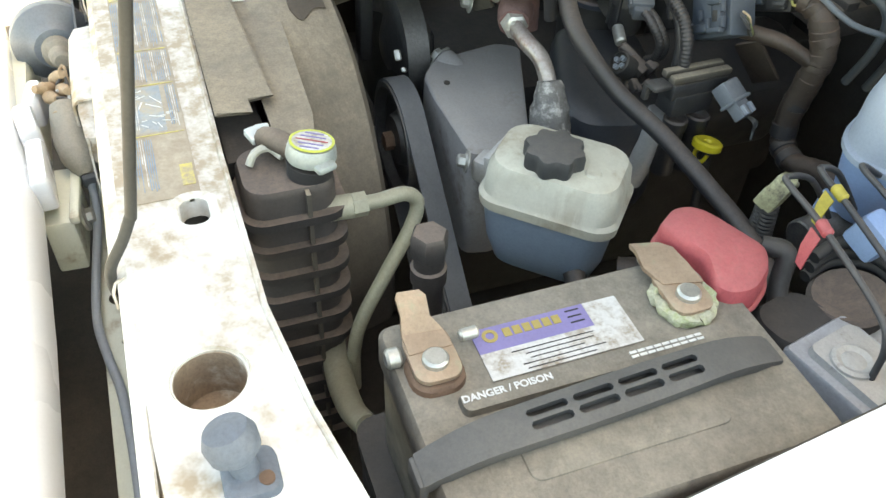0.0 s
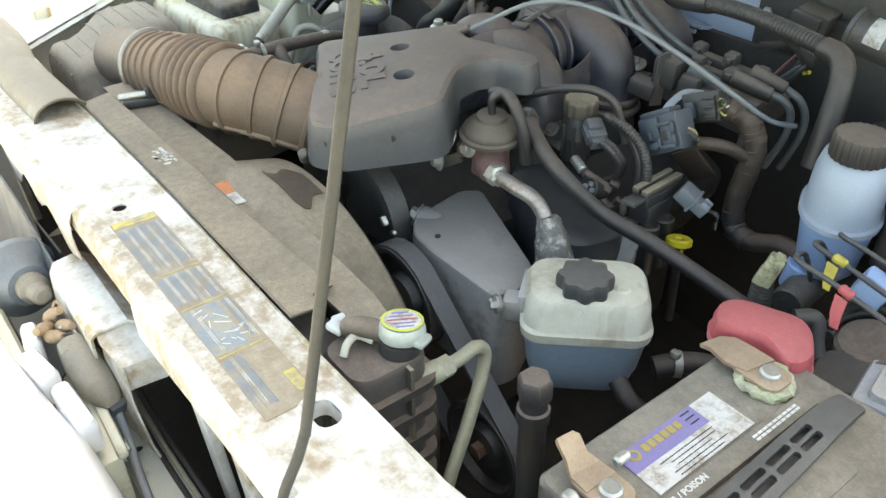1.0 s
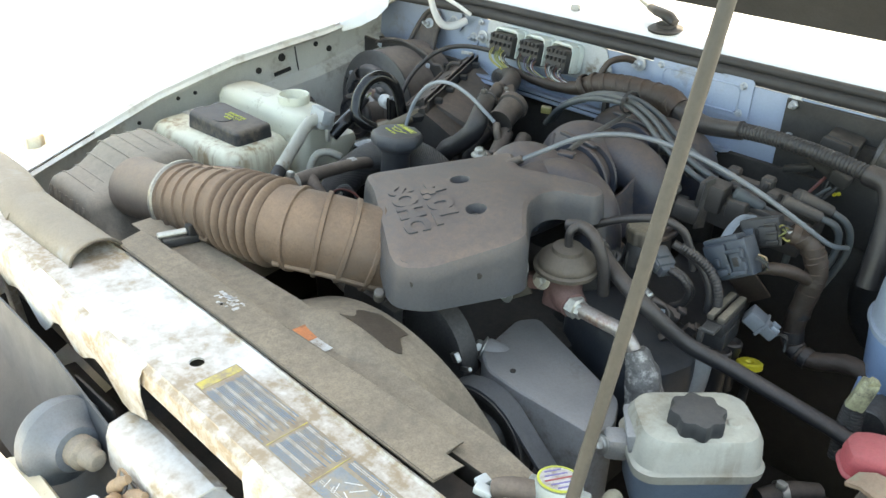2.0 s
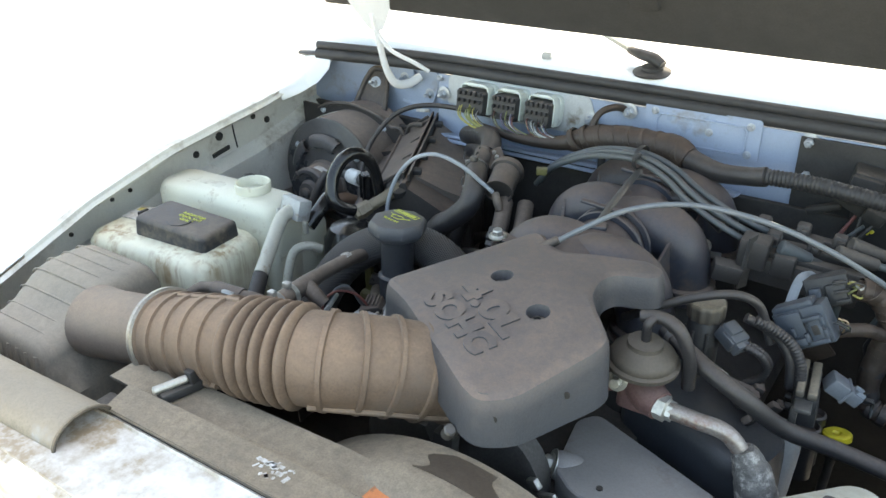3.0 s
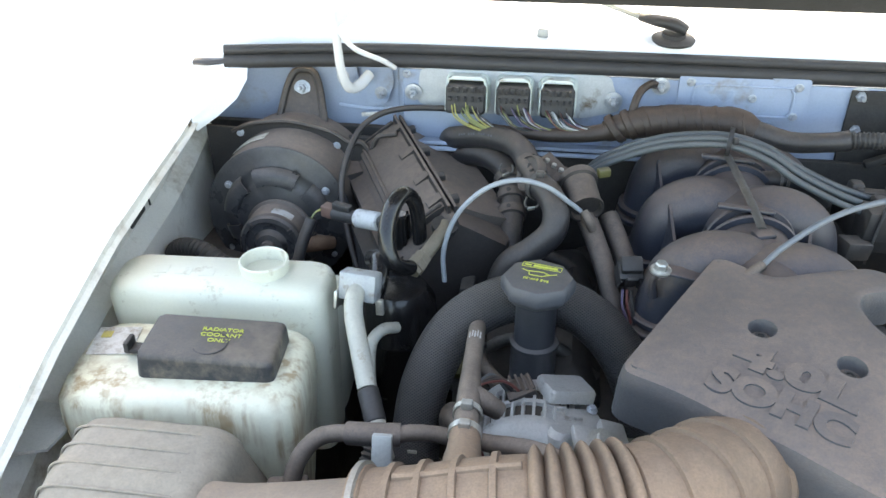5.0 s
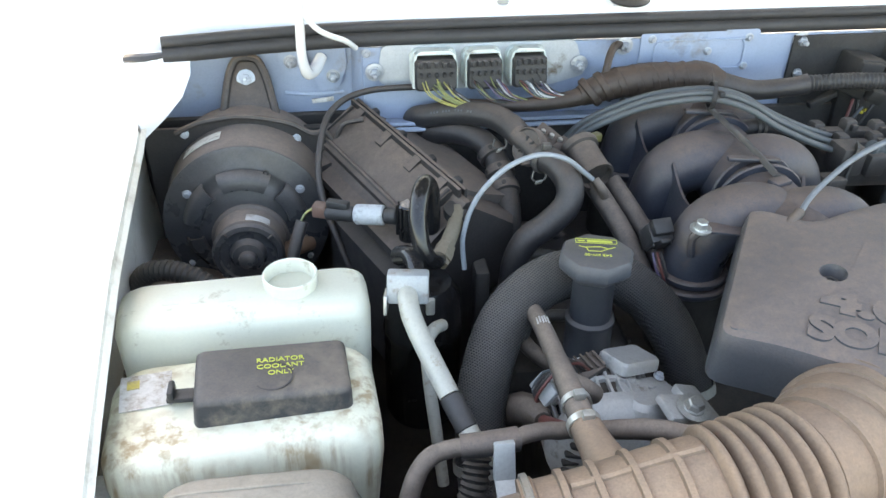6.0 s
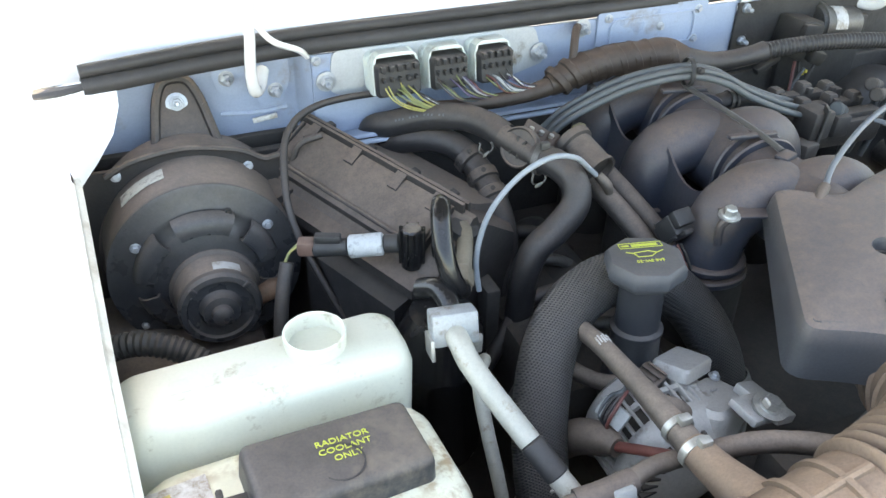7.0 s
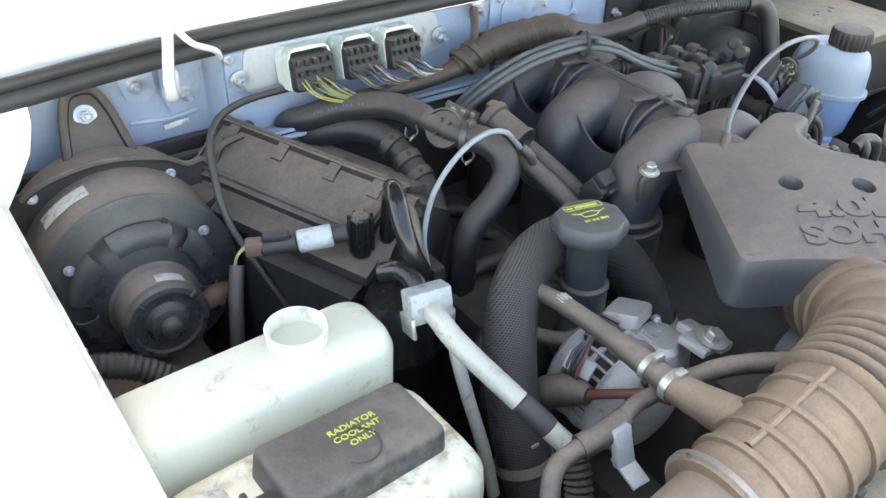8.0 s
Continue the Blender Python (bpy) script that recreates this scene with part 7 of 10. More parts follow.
rh = thing("radiator_hose", (-0.25, 0.47, 0.8), "thick black braided radiator hose arching behind the oil filler", "radiator hose")
m = mat("black braided sleeve", (0.068, 0.067, 0.069), 0.45, 0, 0.15, 14, 0.0, 200, dust=0.65, dustcol=(0.23, 0.19, 0.165))
nt = m.node_tree
tc = nt.nodes.new("ShaderNodeTexCoord")
wv1, wv2 = nt.nodes.new("ShaderNodeTexWave"), nt.nodes.new("ShaderNodeTexWave")
for w, vec in ((wv1, (1, 1, 1)), (wv2, (1, -1, -1))):
    mp = nt.nodes.new("ShaderNodeMapping")
    mp.inputs["Scale"].default_value = vec
    nt.links.new(tc.outputs["Object"], mp.inputs["Vector"])
    nt.links.new(mp.outputs[0], w.inputs["Vector"])
    w.bands_direction = "DIAGONAL"
    w.inputs["Scale"].default_value = 130
ad = nt.nodes.new("ShaderNodeMath")
ad.operation = "MAXIMUM"
nt.links.new(wv1.outputs["Fac"], ad.inputs[0])
nt.links.new(wv2.outputs["Fac"], ad.inputs[1])
mxb = nt.nodes.new("ShaderNodeMix")
mxb.data_type = "RGBA"
old = nt.nodes["Principled BSDF"].inputs["Base Color"].links[0].from_socket
nt.links.new(ad.outputs[0], mxb.inputs[0])
mxb.inputs[6].default_value = (0.008, 0.008, 0.009, 1)
nt.links.new(old, mxb.inputs[7])
nt.links.new(mxb.outputs[2], nt.nodes["Principled BSDF"].inputs["Base Color"])
bp = nt.nodes.new("ShaderNodeBump")
bp.inputs["Strength"].default_value, bp.inputs["Distance"].default_value = 0.9, 0.0018
nt.links.new(ad.outputs[0], bp.inputs["Height"])
nt.links.new(bp.outputs[0], nt.nodes["Principled BSDF"].inputs["Normal"])
bm = B()
tube(bm, [(-0.325, 0.385, 0.76), (-0.327, 0.42, 0.83), (-0.318, 0.452, 0.895), (-0.290, 0.490, 0.945), (-0.245, 0.520, 0.968), (-0.19, 0.535, 0.972), (-0.135, 0.532, 0.955), (-0.090, 0.518, 0.915), (-0.060, 0.495, 0.86), (-0.045, 0.47, 0.79)], 0.0295, 28, 10)
part("hose", bm, m, rh)
clamp_ring(rh, (-0.3265, 0.405, 0.80), (0.0, 0.35, 0.7), 0.0325, 0.012)
clamp_ring(rh, (-0.050, 0.48, 0.815), (0.2, -0.4, -0.8), 0.0335, 0.012)
alt = thing("alternator", (-0.175, 0.36, 0.85), "dusty cast-aluminium alternator with cooling slots", "alternator")
ac_ = Vector((-0.188, 0.470, 0.842))
bm = B()
lathe(bm, ac_, (0, -1, 0), [(0, 0), (0.05, 0), (0.066, 0.010), (0.071, 0.016), (0.071, 0.030), (0.064, 0.031), (0.064, 0.078), (0.071, 0.079), (0.072, 0.084), (0.071, 0.092), (0.064, 0.104), (0.050, 0.114), (0.03, 0.120), (0, 0.122)], 56)
part("housing", bm, M_ALU, alt)
# black drum in place of the shade inside the slot ring
bm = B()
lathe(bm, ac_, (0, -1, 0), [(0.0648, 0.0305), (0.0648, 0.0785)], 56)
part("slot_shade", bm, M_DARK, alt, "dark drum standing for shade behind the slots")
for i in range(36):
    a = radians(10 * i)
    if math.sin(a) < -0.35:
        continue
    bm = B()
    box(bm, ac_ + Vector((0.0680 * math.cos(a), -0.0545, 0.0680 * math.sin(a))), (0.007, 0.050, 0.0035), 0.0008, (0, -math.degrees(a), 0))
    part("fin", bm, M_ALU, alt)
bm = B()
lathe(bm, ac_, (0, -1, 0), [(0.0660, 0.051), (0.0708, 0.0515), (0.0708, 0.0575), (0.0660, 0.058)], 56)
part("centre_band", bm, M_ALU, alt)
# grille of the front shell
for i in range(9):
    a = radians(85 + 13 * i)
    d = Vector((math.cos(a), 0, math.sin(a)))
    bm = B()
    box(bm, ac_ + Vector((0, -0.1125, 0)) + 0.048 * d, (0.024, 0.008, 0.0045), 0.001, (0, -math.degrees(a), 0))
    part("grille_slot", bm, M_DARK, alt, "dark cooling slot")
# mounting plate, boxed casting and its bolts
bm = B()
tank(bm, 0, 0, [(-0.012, 0.060, 0.044, 0.006), (0.0, 0.060, 0.044, 0.006), (0.003, 0.056, 0.040, 0.006)], Matrix.Translation((-0.152, 0.444, 0.914)) @ rot(-10, 16, 24))
part("ear", bm, M_ALU, alt)
bm = B()
tank(bm, 0, 0, [(-0.05, 0.082, 0.062, 0.010), (0.0, 0.078, 0.058, 0.012), (0.006, 0.068, 0.048, 0.012)], Matrix.Translation((-0.142, 0.398, 0.896)) @ rot(-6, 14, 20))
part("casting", bm, M_ALU, alt)
for c, r_ in (((-0.158, 0.414, 0.9065), 20), ((-0.138, 0.404, 0.9025), 20), ((-0.148, 0.380, 0.904), 20)):
    bm = B()
    box(bm, c, (0.010, 0.004, 0.003), 0.001, (-6, 14, r_))
    part("casting_rib", bm, M_ALU, alt)
for c in ((-0.122, 0.424, 0.898), (-0.118, 0.376, 0.892)):
    bolt(alt, c, (0.2, -0.1, 1), BOLT_S)
bm = B()
box(bm, (-0.205, 0.432, 0.912), (0.034, 0.028, 0.014), 0.003, (8, -18, 20))
rgp = part("regulator_plug", bm, M_DUSTY, alt, "dusty regulator plug")
for k in range(4):
    bm = B()
    box(bm, Vector((-0.215 + 0.007 * k, 0.432, 0.9205 + 0.002 * k)), (0.003, 0.024, 0.003), 0.0008, (8, -18, 20))
    part("plug_rib", bm, M_DUSTY, rgp)
# white carrier with looped wires at the slot ring
bm = B()
box(bm, (-0.262, 0.405, 0.912), (0.022, 0.034, 0.006), 0.002, (10, -52, 10))
part("wire_carrier", bm, M_GREYPART, alt, "pale plastic wire carrier")
for k, m_ in enumerate((M_REDWIRE, M_RUBDUST, M_RUBDUST, M_LEAD)):
    bm = B()
    o = 0.005 * k
    tube(bm, [(-0.205 - o, 0.425, 0.915), (-0.222 - o, 0.418, 0.934 + o * 0.6), (-0.245 - o * 0.5, 0.408, 0.938), (-0.262, 0.400 + o, 0.926), (-0.272, 0.398 + o, 0.905), (-0.262, 0.402, 0.893)], 0.0019, 6, 7)
    part("wire", bm, m_, alt)
bm = B()
box(bm, (-0.122, 0.360, 0.910), (0.048, 0.036, 0.010), 0.003, (6, 18, 12))
box(bm, (-0.098, 0.372, 0.900), (0.030, 0.060, 0.012), 0.003, (0, 20, 10))
part("bolt_tab", bm, M_ALU, alt)
bolt(alt, (-0.113, 0.352, 0.918), (0.1, -0.2, 1), BOLT_L)
bm = B()
tube(bm, [(-0.296, 0.460, 0.80), (-0.288, 0.445, 0.838), (-0.280, 0.424, 0.866), (-0.272, 0.398, 0.884), (-0.268, 0.380, 0.890)], [0.013, 0.0185, 0.0195, 0.017, 0.010], 16, 7)
part("output_boot", bm, M_BROWNHOSE, alt, "dusty rubber boot")
bm = B()
tube(bm, [(-0.268, 0.382, 0.890), (-0.256, 0.350, 0.912), (-0.246, 0.322, 0.930), (-0.240, 0.300, 0.936)], 0.0055, 10, 5)
part("lead", bm, M_REDWIRE, alt, "dull red lead")
sm = thing("breather_hose", (-0.26, 0.42, 0.9), "dusty grey breather hose with a tee and a steel clamp", "hose")
bm = B()
tube(bm, [(-0.268, 0.545, 0.905), (-0.264, 0.528, 0.938), (-0.261, 0.503, 0.954), (-0.260, 0.47, 0.963), (-0.259, 0.442, 0.968), (-0.258, 0.40, 0.971), (-0.257, 0.372, 0.972)], [0.0095, 0.0098, 0.010, 0.010, 0.0102, 0.0105, 0.0108], 16, 8)
part("hose", bm, M_BROWNHOSE, sm)
bm = B()
tube(bm, [(-0.257, 0.376, 0.972), (-0.256, 0.35, 0.972), (-0.255, 0.325, 0.971), (-0.254, 0.300, 0.970)], [0.0112, 0.0125, 0.0130, 0.0132], 18, 5)
tee = part("tee", bm, M_BROWNHOSE, sm, "moulded rubber tee")
bm = B()
tube(bm, [(-0.256, 0.352, 0.972), (-0.238, 0.350, 0.962), (-0.224, 0.352, 0.950)], [0.012, 0.0115, 0.010], 14, 5)
part("side_branch", bm, M_BROWNHOSE, tee)
clamp_ring(sm, (-0.2545, 0.322, 0.971), (0, -1, 0), 0.0138, 0.007)
clamp_ring(sm, (-0.254, 0.294, 0.970), (0, -1, 0), 0.0155, 0.008)
bm = B()
tube(bm, [(-0.254, 0.300, 0.970), (-0.252, 0.265, 0.974), (-0.250, 0.215, 0.985)], [0.0150, 0.0170, 0.022], 18, 5)
part("stub", bm, M_HOSE, sm, "rubber stub on the intake hose")
for k in range(5):
    bm = B()
    box(bm, Vector((-0.2595 + 0.003 * (k - 2), 0.444 + 0.002 * (k % 2), 0.9783 - 0.0006 * abs(k - 2))), (0.0016, 0.011, 0.0008), 0)
    part("paint_mark", bm, M_LABELW, sm, "pale paint mark")
bm = B()
tube(bm, [(-0.262, 0.545, 0.905), (-0.262, 0.525, 0.895), (-0.258, 0.509, 0.888), (-0.245, 0.488, 0.884), (-0.227, 0.466, 0.886), (-0.208, 0.455, 0.895), (-0.195, 0.452, 0.900)], 0.0095, 14, 7)
part("lower_hose", bm, M_BROWNHOSE, sm, "grey-brown lower hose")
bm = B()
box(bm, (-0.262, 0.512, 0.902), (0.018, 0.010, 0.020), 0.002, (0, 20, 30))
cyl(bm, (-0.262, 0.505, 0.906), (-0.262, 0.498, 0.906), 0.004)
part("hose_bracket", bm, M_DARKSTEEL, sm, "dark hose bracket")
vl = thing("vacuum_line", (-0.35, 0.29, 0.93), "dusty brown vacuum hose behind the intake hose", "hose")
bm = B()
tube(bm, [(-0.428, 0.255, 0.905), (-0.420, 0.272, 0.934), (-0.404, 0.288, 0.950), (-0.380, 0.292, 0.957), (-0.335, 0.288, 0.963), (-0.300, 0.300, 0.960), (-0.265, 0.306, 0.952), (-0.225, 0.304, 0.950), (-0.18, 0.292, 0.956), (-0.14, 0.268, 0.962), (-0.105, 0.235, 0.968)], [0.0095, 0.0095, 0.0092, 0.009, 0.0085, 0.0085, 0.009, 0.0105, 0.0105, 0.0105], 14, 8)
for v in bm.verts:
    v.co += 0.0009 * noise.noise_vector(v.co * 80)
part("hose", bm, M_BROWNHOSE, vl)
bm = B()
tube(bm, [(-0.372, 0.292, 0.958), (-0.35, 0.290, 0.961), (-0.318, 0.293, 0.961)], 0.0120, 14, 5)
part("sleeve", bm, M_DUSTY, vl, "dusty rubber sleeve")
bm = B()
box(bm, (-0.334, 0.276, 0.952), (0.020, 0.010, 0.040), 0.002, (-20, 0, 0))
box(bm, (-0.334, 0.262, 0.934), (0.020, 0.034, 0.004), 0.001, (20, 0, 0))
part("bracket", bm, M_GREYPART, vl, "bent grey bracket")
bm = B()
box(bm, (-0.428, 0.252, 0.902), (0.042, 0.036, 0.026), 0.004, (0, 0, 12))
box(bm, (-0.440, 0.240, 0.892), (0.030, 0.026, 0.018), 0.003, (0, 10, 12))
part("connector", bm, M_DUSTY, vl, "dusty sensor connector")
bm = B()
tube(bm, [(-0.350, 0.318, 0.915), (-0.356, 0.300, 0.895), (-0.365, 0.285, 0.870), (-0.372, 0.272, 0.84)], 0.012, 12, 7, ribs=0.003, pitch=0.0065)
part("corrugated_end", bm, M_DARK, vl, "dark corrugated sleeve")
dt = thing("dipstick_tab", (-0.292, 0.52, 0.84), "olive yellow dipstick handle between the hoses", "dipstick")
bm = B()
tank(bm, -0.286, 0.525, [(0.872, 0.014, 0.008, 0.002), (0.912, 0.014, 0.008, 0.002), (0.914, 0.010, 0.005, 0.002)])
M_OLIVE = mat("faded olive yellow plastic", (0.15, 0.135, 0.045), 0.5, 0, 0.12, 15, 0.05, 200, dust=0.5)
part("handle", bm, M_OLIVE, dt)
bm = B()
lathe(bm, (-0.288, 0.524, 0.852), (0, -0.3, 1), [(0, 0), (0.011, 0.001), (0.013, 0.005), (0.013, 0.015), (0.008, 0.020), (0, 0.020)], 18)
part("plug", bm, M_OLIVE, dt)
bm = B()
cyl(bm, (-0.289, 0.526, 0.76), (-0.288, 0.524, 0.853), 0.007)
part("tube", bm, M_DARKSTEEL, dt)

# ---- heater hoses and valve ----
hv = thing("heater_valve", (-0.216, 0.735, 1.0), "black round heater control valve with hose clips", "valve")
vn = Vector((-0.80, -0.45, 0.40)).normalized()
vc = Vector((-0.219, 0.734, 1.040))
vu = vn.cross(Vector((0, 0, 1))).normalized()
vw = vu.cross(vn)
bm = B()
lathe(bm, vc - vn * 0.022, vn, [(0, 0), (0.018, 0), (0.024, 0.006), (0.0265, 0.010), (0.0265, 0.020), (0.0245, 0.022), (0.0225, 0.020), (0, 0.020)], 32)
part("body", bm, M_DUSTY, hv)
for i in range(3):
    d = vu * math.cos(radians(60 * i + 15)) + vw * math.sin(radians(60 * i + 15))
    bm = B()
    tube(bm, [vc - d * 0.014, vc + d * 0.014], 0.0020, 6, 2)
    part("face_rib", bm, M_DARK, hv, "dark spoke slot")
bm = B()
tube(bm, [vc - vn * 0.010 + Vector((-0.012, 0.030, 0.004)), vc - vn * 0.012, vc - vn * 0.012 + Vector((0.016, -0.030, -0.008))], 0.0155, 16, 6)
part("through_pipe", bm, M_DUSTY, hv)
bm = B()
box(bm, vc + Vector((0.034, 0.012, 0.004)), (0.044, 0.030, 0.006), 0.002, (20, 25, -40))
box(bm, vc + Vector((0.046, 0.002, -0.006)), (0.012, 0.030, 0.022), 0.002, (20, 25, -40))
lev = part("lever_plate", bm, mat("rusty brown valve plastic", (0.09, 0.062, 0.050), 0.55, 0, 0.2, 20, 0.1, 220, dust=0.6, dustcol=(0.2, 0.15, 0.12)), hv, "brown lever plate")
for k in range(3):
    bm = B()
    lathe(bm, vc + Vector((0.026 + 0.010 * k, 0.018 - 0.008 * k, 0.010 - 0.003 * k)), (0.3, -0.3, 1), [(0, 0), (0.0035, 0), (0.0035, 0.005), (0, 0.006)], 10)
    part("rivet", bm, M_STEEL, lev)
for p, rz in ((vc + Vector((-0.030, 0.030, -0.008)), 40), (vc + Vector((0.010, -0.040, -0.022)), 20)):
    bm = B()
    tube(bm, [p + Vector((-0.007, 0, 0.006)), p + Vector((-0.009, -0.003, -0.004)), p + Vector((0.0, -0.004, -0.009)), p + Vector((0.009, -0.003, -0.004)), p + Vector((0.008, 0, 0.005))], 0.0014, 6, 5)
    part("clip", bm, M_DARKSTEEL, hv, "steel spring clip")
    bm = B()
    box(bm, p + Vector((0, -0.004, -0.009)), (0.010, 0.003, 0.007), 0.001, (30, 0, rz))
    part("clip", bm, M_STEEL, hv, "steel spring clip")
for name, pts, r in (
    ("hose_a", [(-0.352, 0.930, 0.985), (-0.348, 0.915, 1.004), (-0.330, 0.895, 1.016), (-0.29, 0.868, 1.032), (-0.25, 0.835, 1.040), (-0.228, 0.800, 1.040), (-0.218, 0.770, 1.036)], 0.0180),
    ("hose_b", [(-0.205, 0.715, 1.034), (-0.188, 0.690, 1.034), (-0.176, 0.664, 1.020), (-0.180, 0.650, 0.996), (-0.205, 0.645, 0.970), (-0.232, 0.642, 0.950), (-0.246, 0.640, 0.915), (-0.250, 0.640, 0.85)], 0.0180),
    ("hose_c", [(-0.340, 0.915, 0.968), (-0.318, 0.890, 0.990), (-0.282, 0.862, 1.000), (-0.254, 0.830, 0.996), (-0.242, 0.795, 0.980), (-0.238, 0.752, 0.958), (-0.240, 0.715, 0.930), (-0.246, 0.695, 0.88), (-0.25, 0.69, 0.82)], 0.0178),
):
    th = thing("heater_hose", pts[len(pts) // 2], "thick dusty black heater hose", "hose", "heater hoses")
    bm = B()
    tube(bm, pts, r, 20, 9)
    part("hose", bm, M_RUBDUST, th)
    if name == "hose_a":
        # rubbed print along the hose
        for k in range(14):
            w = 2.3 + 1.3 * k / 13
            i = int(w)
            p, q = Vector(pts[i]), Vector(pts[i + 1])
            c = p.lerp(q, w - i)
            d = (q - p).normalized()
            nrm = Vector((-0.35, -0.75, 0.55))
            nrm = (nrm - d * nrm.dot(d)).normalized()
            bm = B()
            box(bm, (0, 0, 0), (0.0026, 0.0030, 0.0004), 0)
            bm.transform(Matrix.Translation(c + nrm * (r + 0.0016)) @ Matrix((d, nrm.cross(d), nrm)).transposed().to_4x4())
            if k % 4 != 3:
                part("print_mark", bm, M_LEAD, th, "rubbed pale print")
            else:
                bm.free()
    if name == "hose_b":
        clamp_ring(th, Vector(pts[0]).lerp(Vector(pts[1]), 0.3), Vector(pts[1]) - Vector(pts[0]), r + 0.0006, 0.008, M_DARKSTEEL)
    if name == "hose_c":
        for f, w in ((3, 0.35), (4, 0.15), (4, 0.75)):
            p, q = Vector(pts[f]), Vector(pts[f + 1])
            c = p.lerp(q, w)
            bm = B()
            lathe(bm, c, q - p, [(r, -0.003), (r + 0.0035, -0.001), (r + 0.0035, 0.012), (r, 0.014)], 24)
            cp = part("coupling", bm, M_DUSTY, th, "black plastic coupling")
            for a in (-0.5, 0.6):
                bm = B()
                e = (q - p).normalized()
                u = Vector((-0.5, -0.6, 0.4))
                u = (u - e * u.dot(e)).normalized()
                u = u * math.cos(a) + e.cross(u) * math.sin(a)
                lathe(bm, c + e * 0.0055 + u * (r + 0.0033), u, [(0.0032, 0), (0.0032, 0.0012), (0.0018, 0.0012), (0, 0.0006)], 10)
                part("lock_window", bm, M_DARK, cp, "dark lock window")
fr = thing("fuel_regulator", (-0.135, 0.69, 1.0), "dusty black round canister on a bracket", "canister")
ca, cb = Vector((-0.150, 0.726, 1.040)), Vector((-0.136, 0.672, 1.022))
cl = (cb - ca).length
bm = B()
lathe(bm, ca, cb - ca, [(0, -0.004), (0.020, -0.004), (0.0265, 0.0), (0.0275, 0.004), (0.0265, 0.010), (0.0225, 0.012), (0.0218, cl - 0.008), (0.0235, cl - 0.004), (0.0235, cl), (0.0205, cl), (0.0195, cl - 0.008), (0, cl - 0.008)], 32)
part("can", bm, M_DUSTY, fr)
bm = B()
tube(bm, [cb + Vector((-0.004, -0.002, -0.002)), cb + Vector((0.004, -0.010, -0.012)), cb + Vector((0.010, -0.012, -0.024))], [0.006, 0.007, 0.006], 10, 5)
part("nozzle", bm, M_BROWNHOSE, fr, "brown nozzle")
for k in (0, 1):
    bm = B()
    o = Vector((0.030, 0.014, -0.004)) * k
    tube(bm, [Vector((-0.134, 0.690, 1.000)) + o, Vector((-0.120, 0.655, 0.982)) + o, Vector((-0.106, 0.614, 0.960)) + o, Vector((-0.094, 0.575, 0.930)) + o, Vector((-0.088, 0.55, 0.89)) + o], 0.0135, 14, 6)
    part("rail_pipe", bm, M_DUSTY, fr, "dusty fuel rail pipe")
bm = B()
box(bm, (-0.112, 0.770, 1.030), (0.018, 0.012, 0.012), 0.002, (0, 0, 25))
part("yellow_cap", bm, M_OLIVE, fr, "small faded yellow cap")
wc = B()
tube(wc, [(-0.318, 0.615, 0.93), (-0.320, 0.622, 0.975), (-0.304, 0.628, 1.025), (-0.270, 0.630, 1.064), (-0.229, 0.634, 1.079), (-0.190, 0.645, 1.066), (-0.160, 0.660, 1.038), (-0.144, 0.668, 1.022)], 0.0033, 10, 9)
solo("speed_cable", wc, M_CABLE, (-0.24, 0.65, 0.95), "thin pale grey cable in a high arc", "cable")
# dark lower hardware between the left bank and the case
jb = thing("lower_brackets", (-0.2, 0.62, 0.75), "dark grimy brackets and pipes between engine and heater case", "brackets")
bm = B()
box(bm, (-0.20, 0.62, 0.80), (0.16, 0.26, 0.12), 0.03)
box(bm, (-0.29, 0.69, 0.85), (0.02, 0.12, 0.12), 0.005)
part("bracket", bm, M_DARK, jb)
for k in range(4):
    bm = B()
    y = 0.55 + 0.07 * k
    tube(bm, [(-0.30, y, 0.80), (-0.24, y + 0.02, 0.87), (-0.17, y + 0.01, 0.88), (-0.11, y, 0.84)], 0.008 + 0.002 * (k % 2), 10, 6)
    part("pipe", bm, M_RUBDUST if k % 2 else M_DARKSTEEL, jb)

# ---- intake manifold ----
# bluish sheen of the runner sides is put into the base colour
M_MANI = mat("dusty moulded nylon", (0.034, 0.041, 0.058), 0.32, 0, 0.2, 7, 0.12, 240, dust=0.85, dustcol=(0.225, 0.155, 0.119), stain=(0.10, 0.078, 0.065), stain_amt=0.2, stain_scale=10)
man = thing("intake_manifold", (0.06, 0.7, 0.92), "dusty black plastic intake manifold with curved runners", "intake manifold")
bm = B()
lathe(bm, (0.068, 0.44, 0.995), (0, 1, 0.01), [(0.046, 0), (0.050, 0.06), (0.052, 0.12), (0.049, 0.19), (0.052, 0.26), (0.049, 0.33), (0.050, 0.40), (0.042, 0.44), (0, 0.455)], 36)
part("plenum", bm, M_MANI, man)
bm = B()
tube(bm, [(0.052, 0.775, 1.064), (0.058, 0.71, 1.062), (0.064, 0.645, 1.058), (0.068, 0.597, 1.052)], 0.0056, 8, 6, flat=0.45)
part("stay_rod", bm, M_DARKSTEEL, man, "thin dusty stay")
bm = B()
box(bm, (0.069, 0.590, 1.048), (0.026, 0.018, 0.008), 0.003, (0, 0, 20))
part("stay_foot", bm, M_MANI, man)


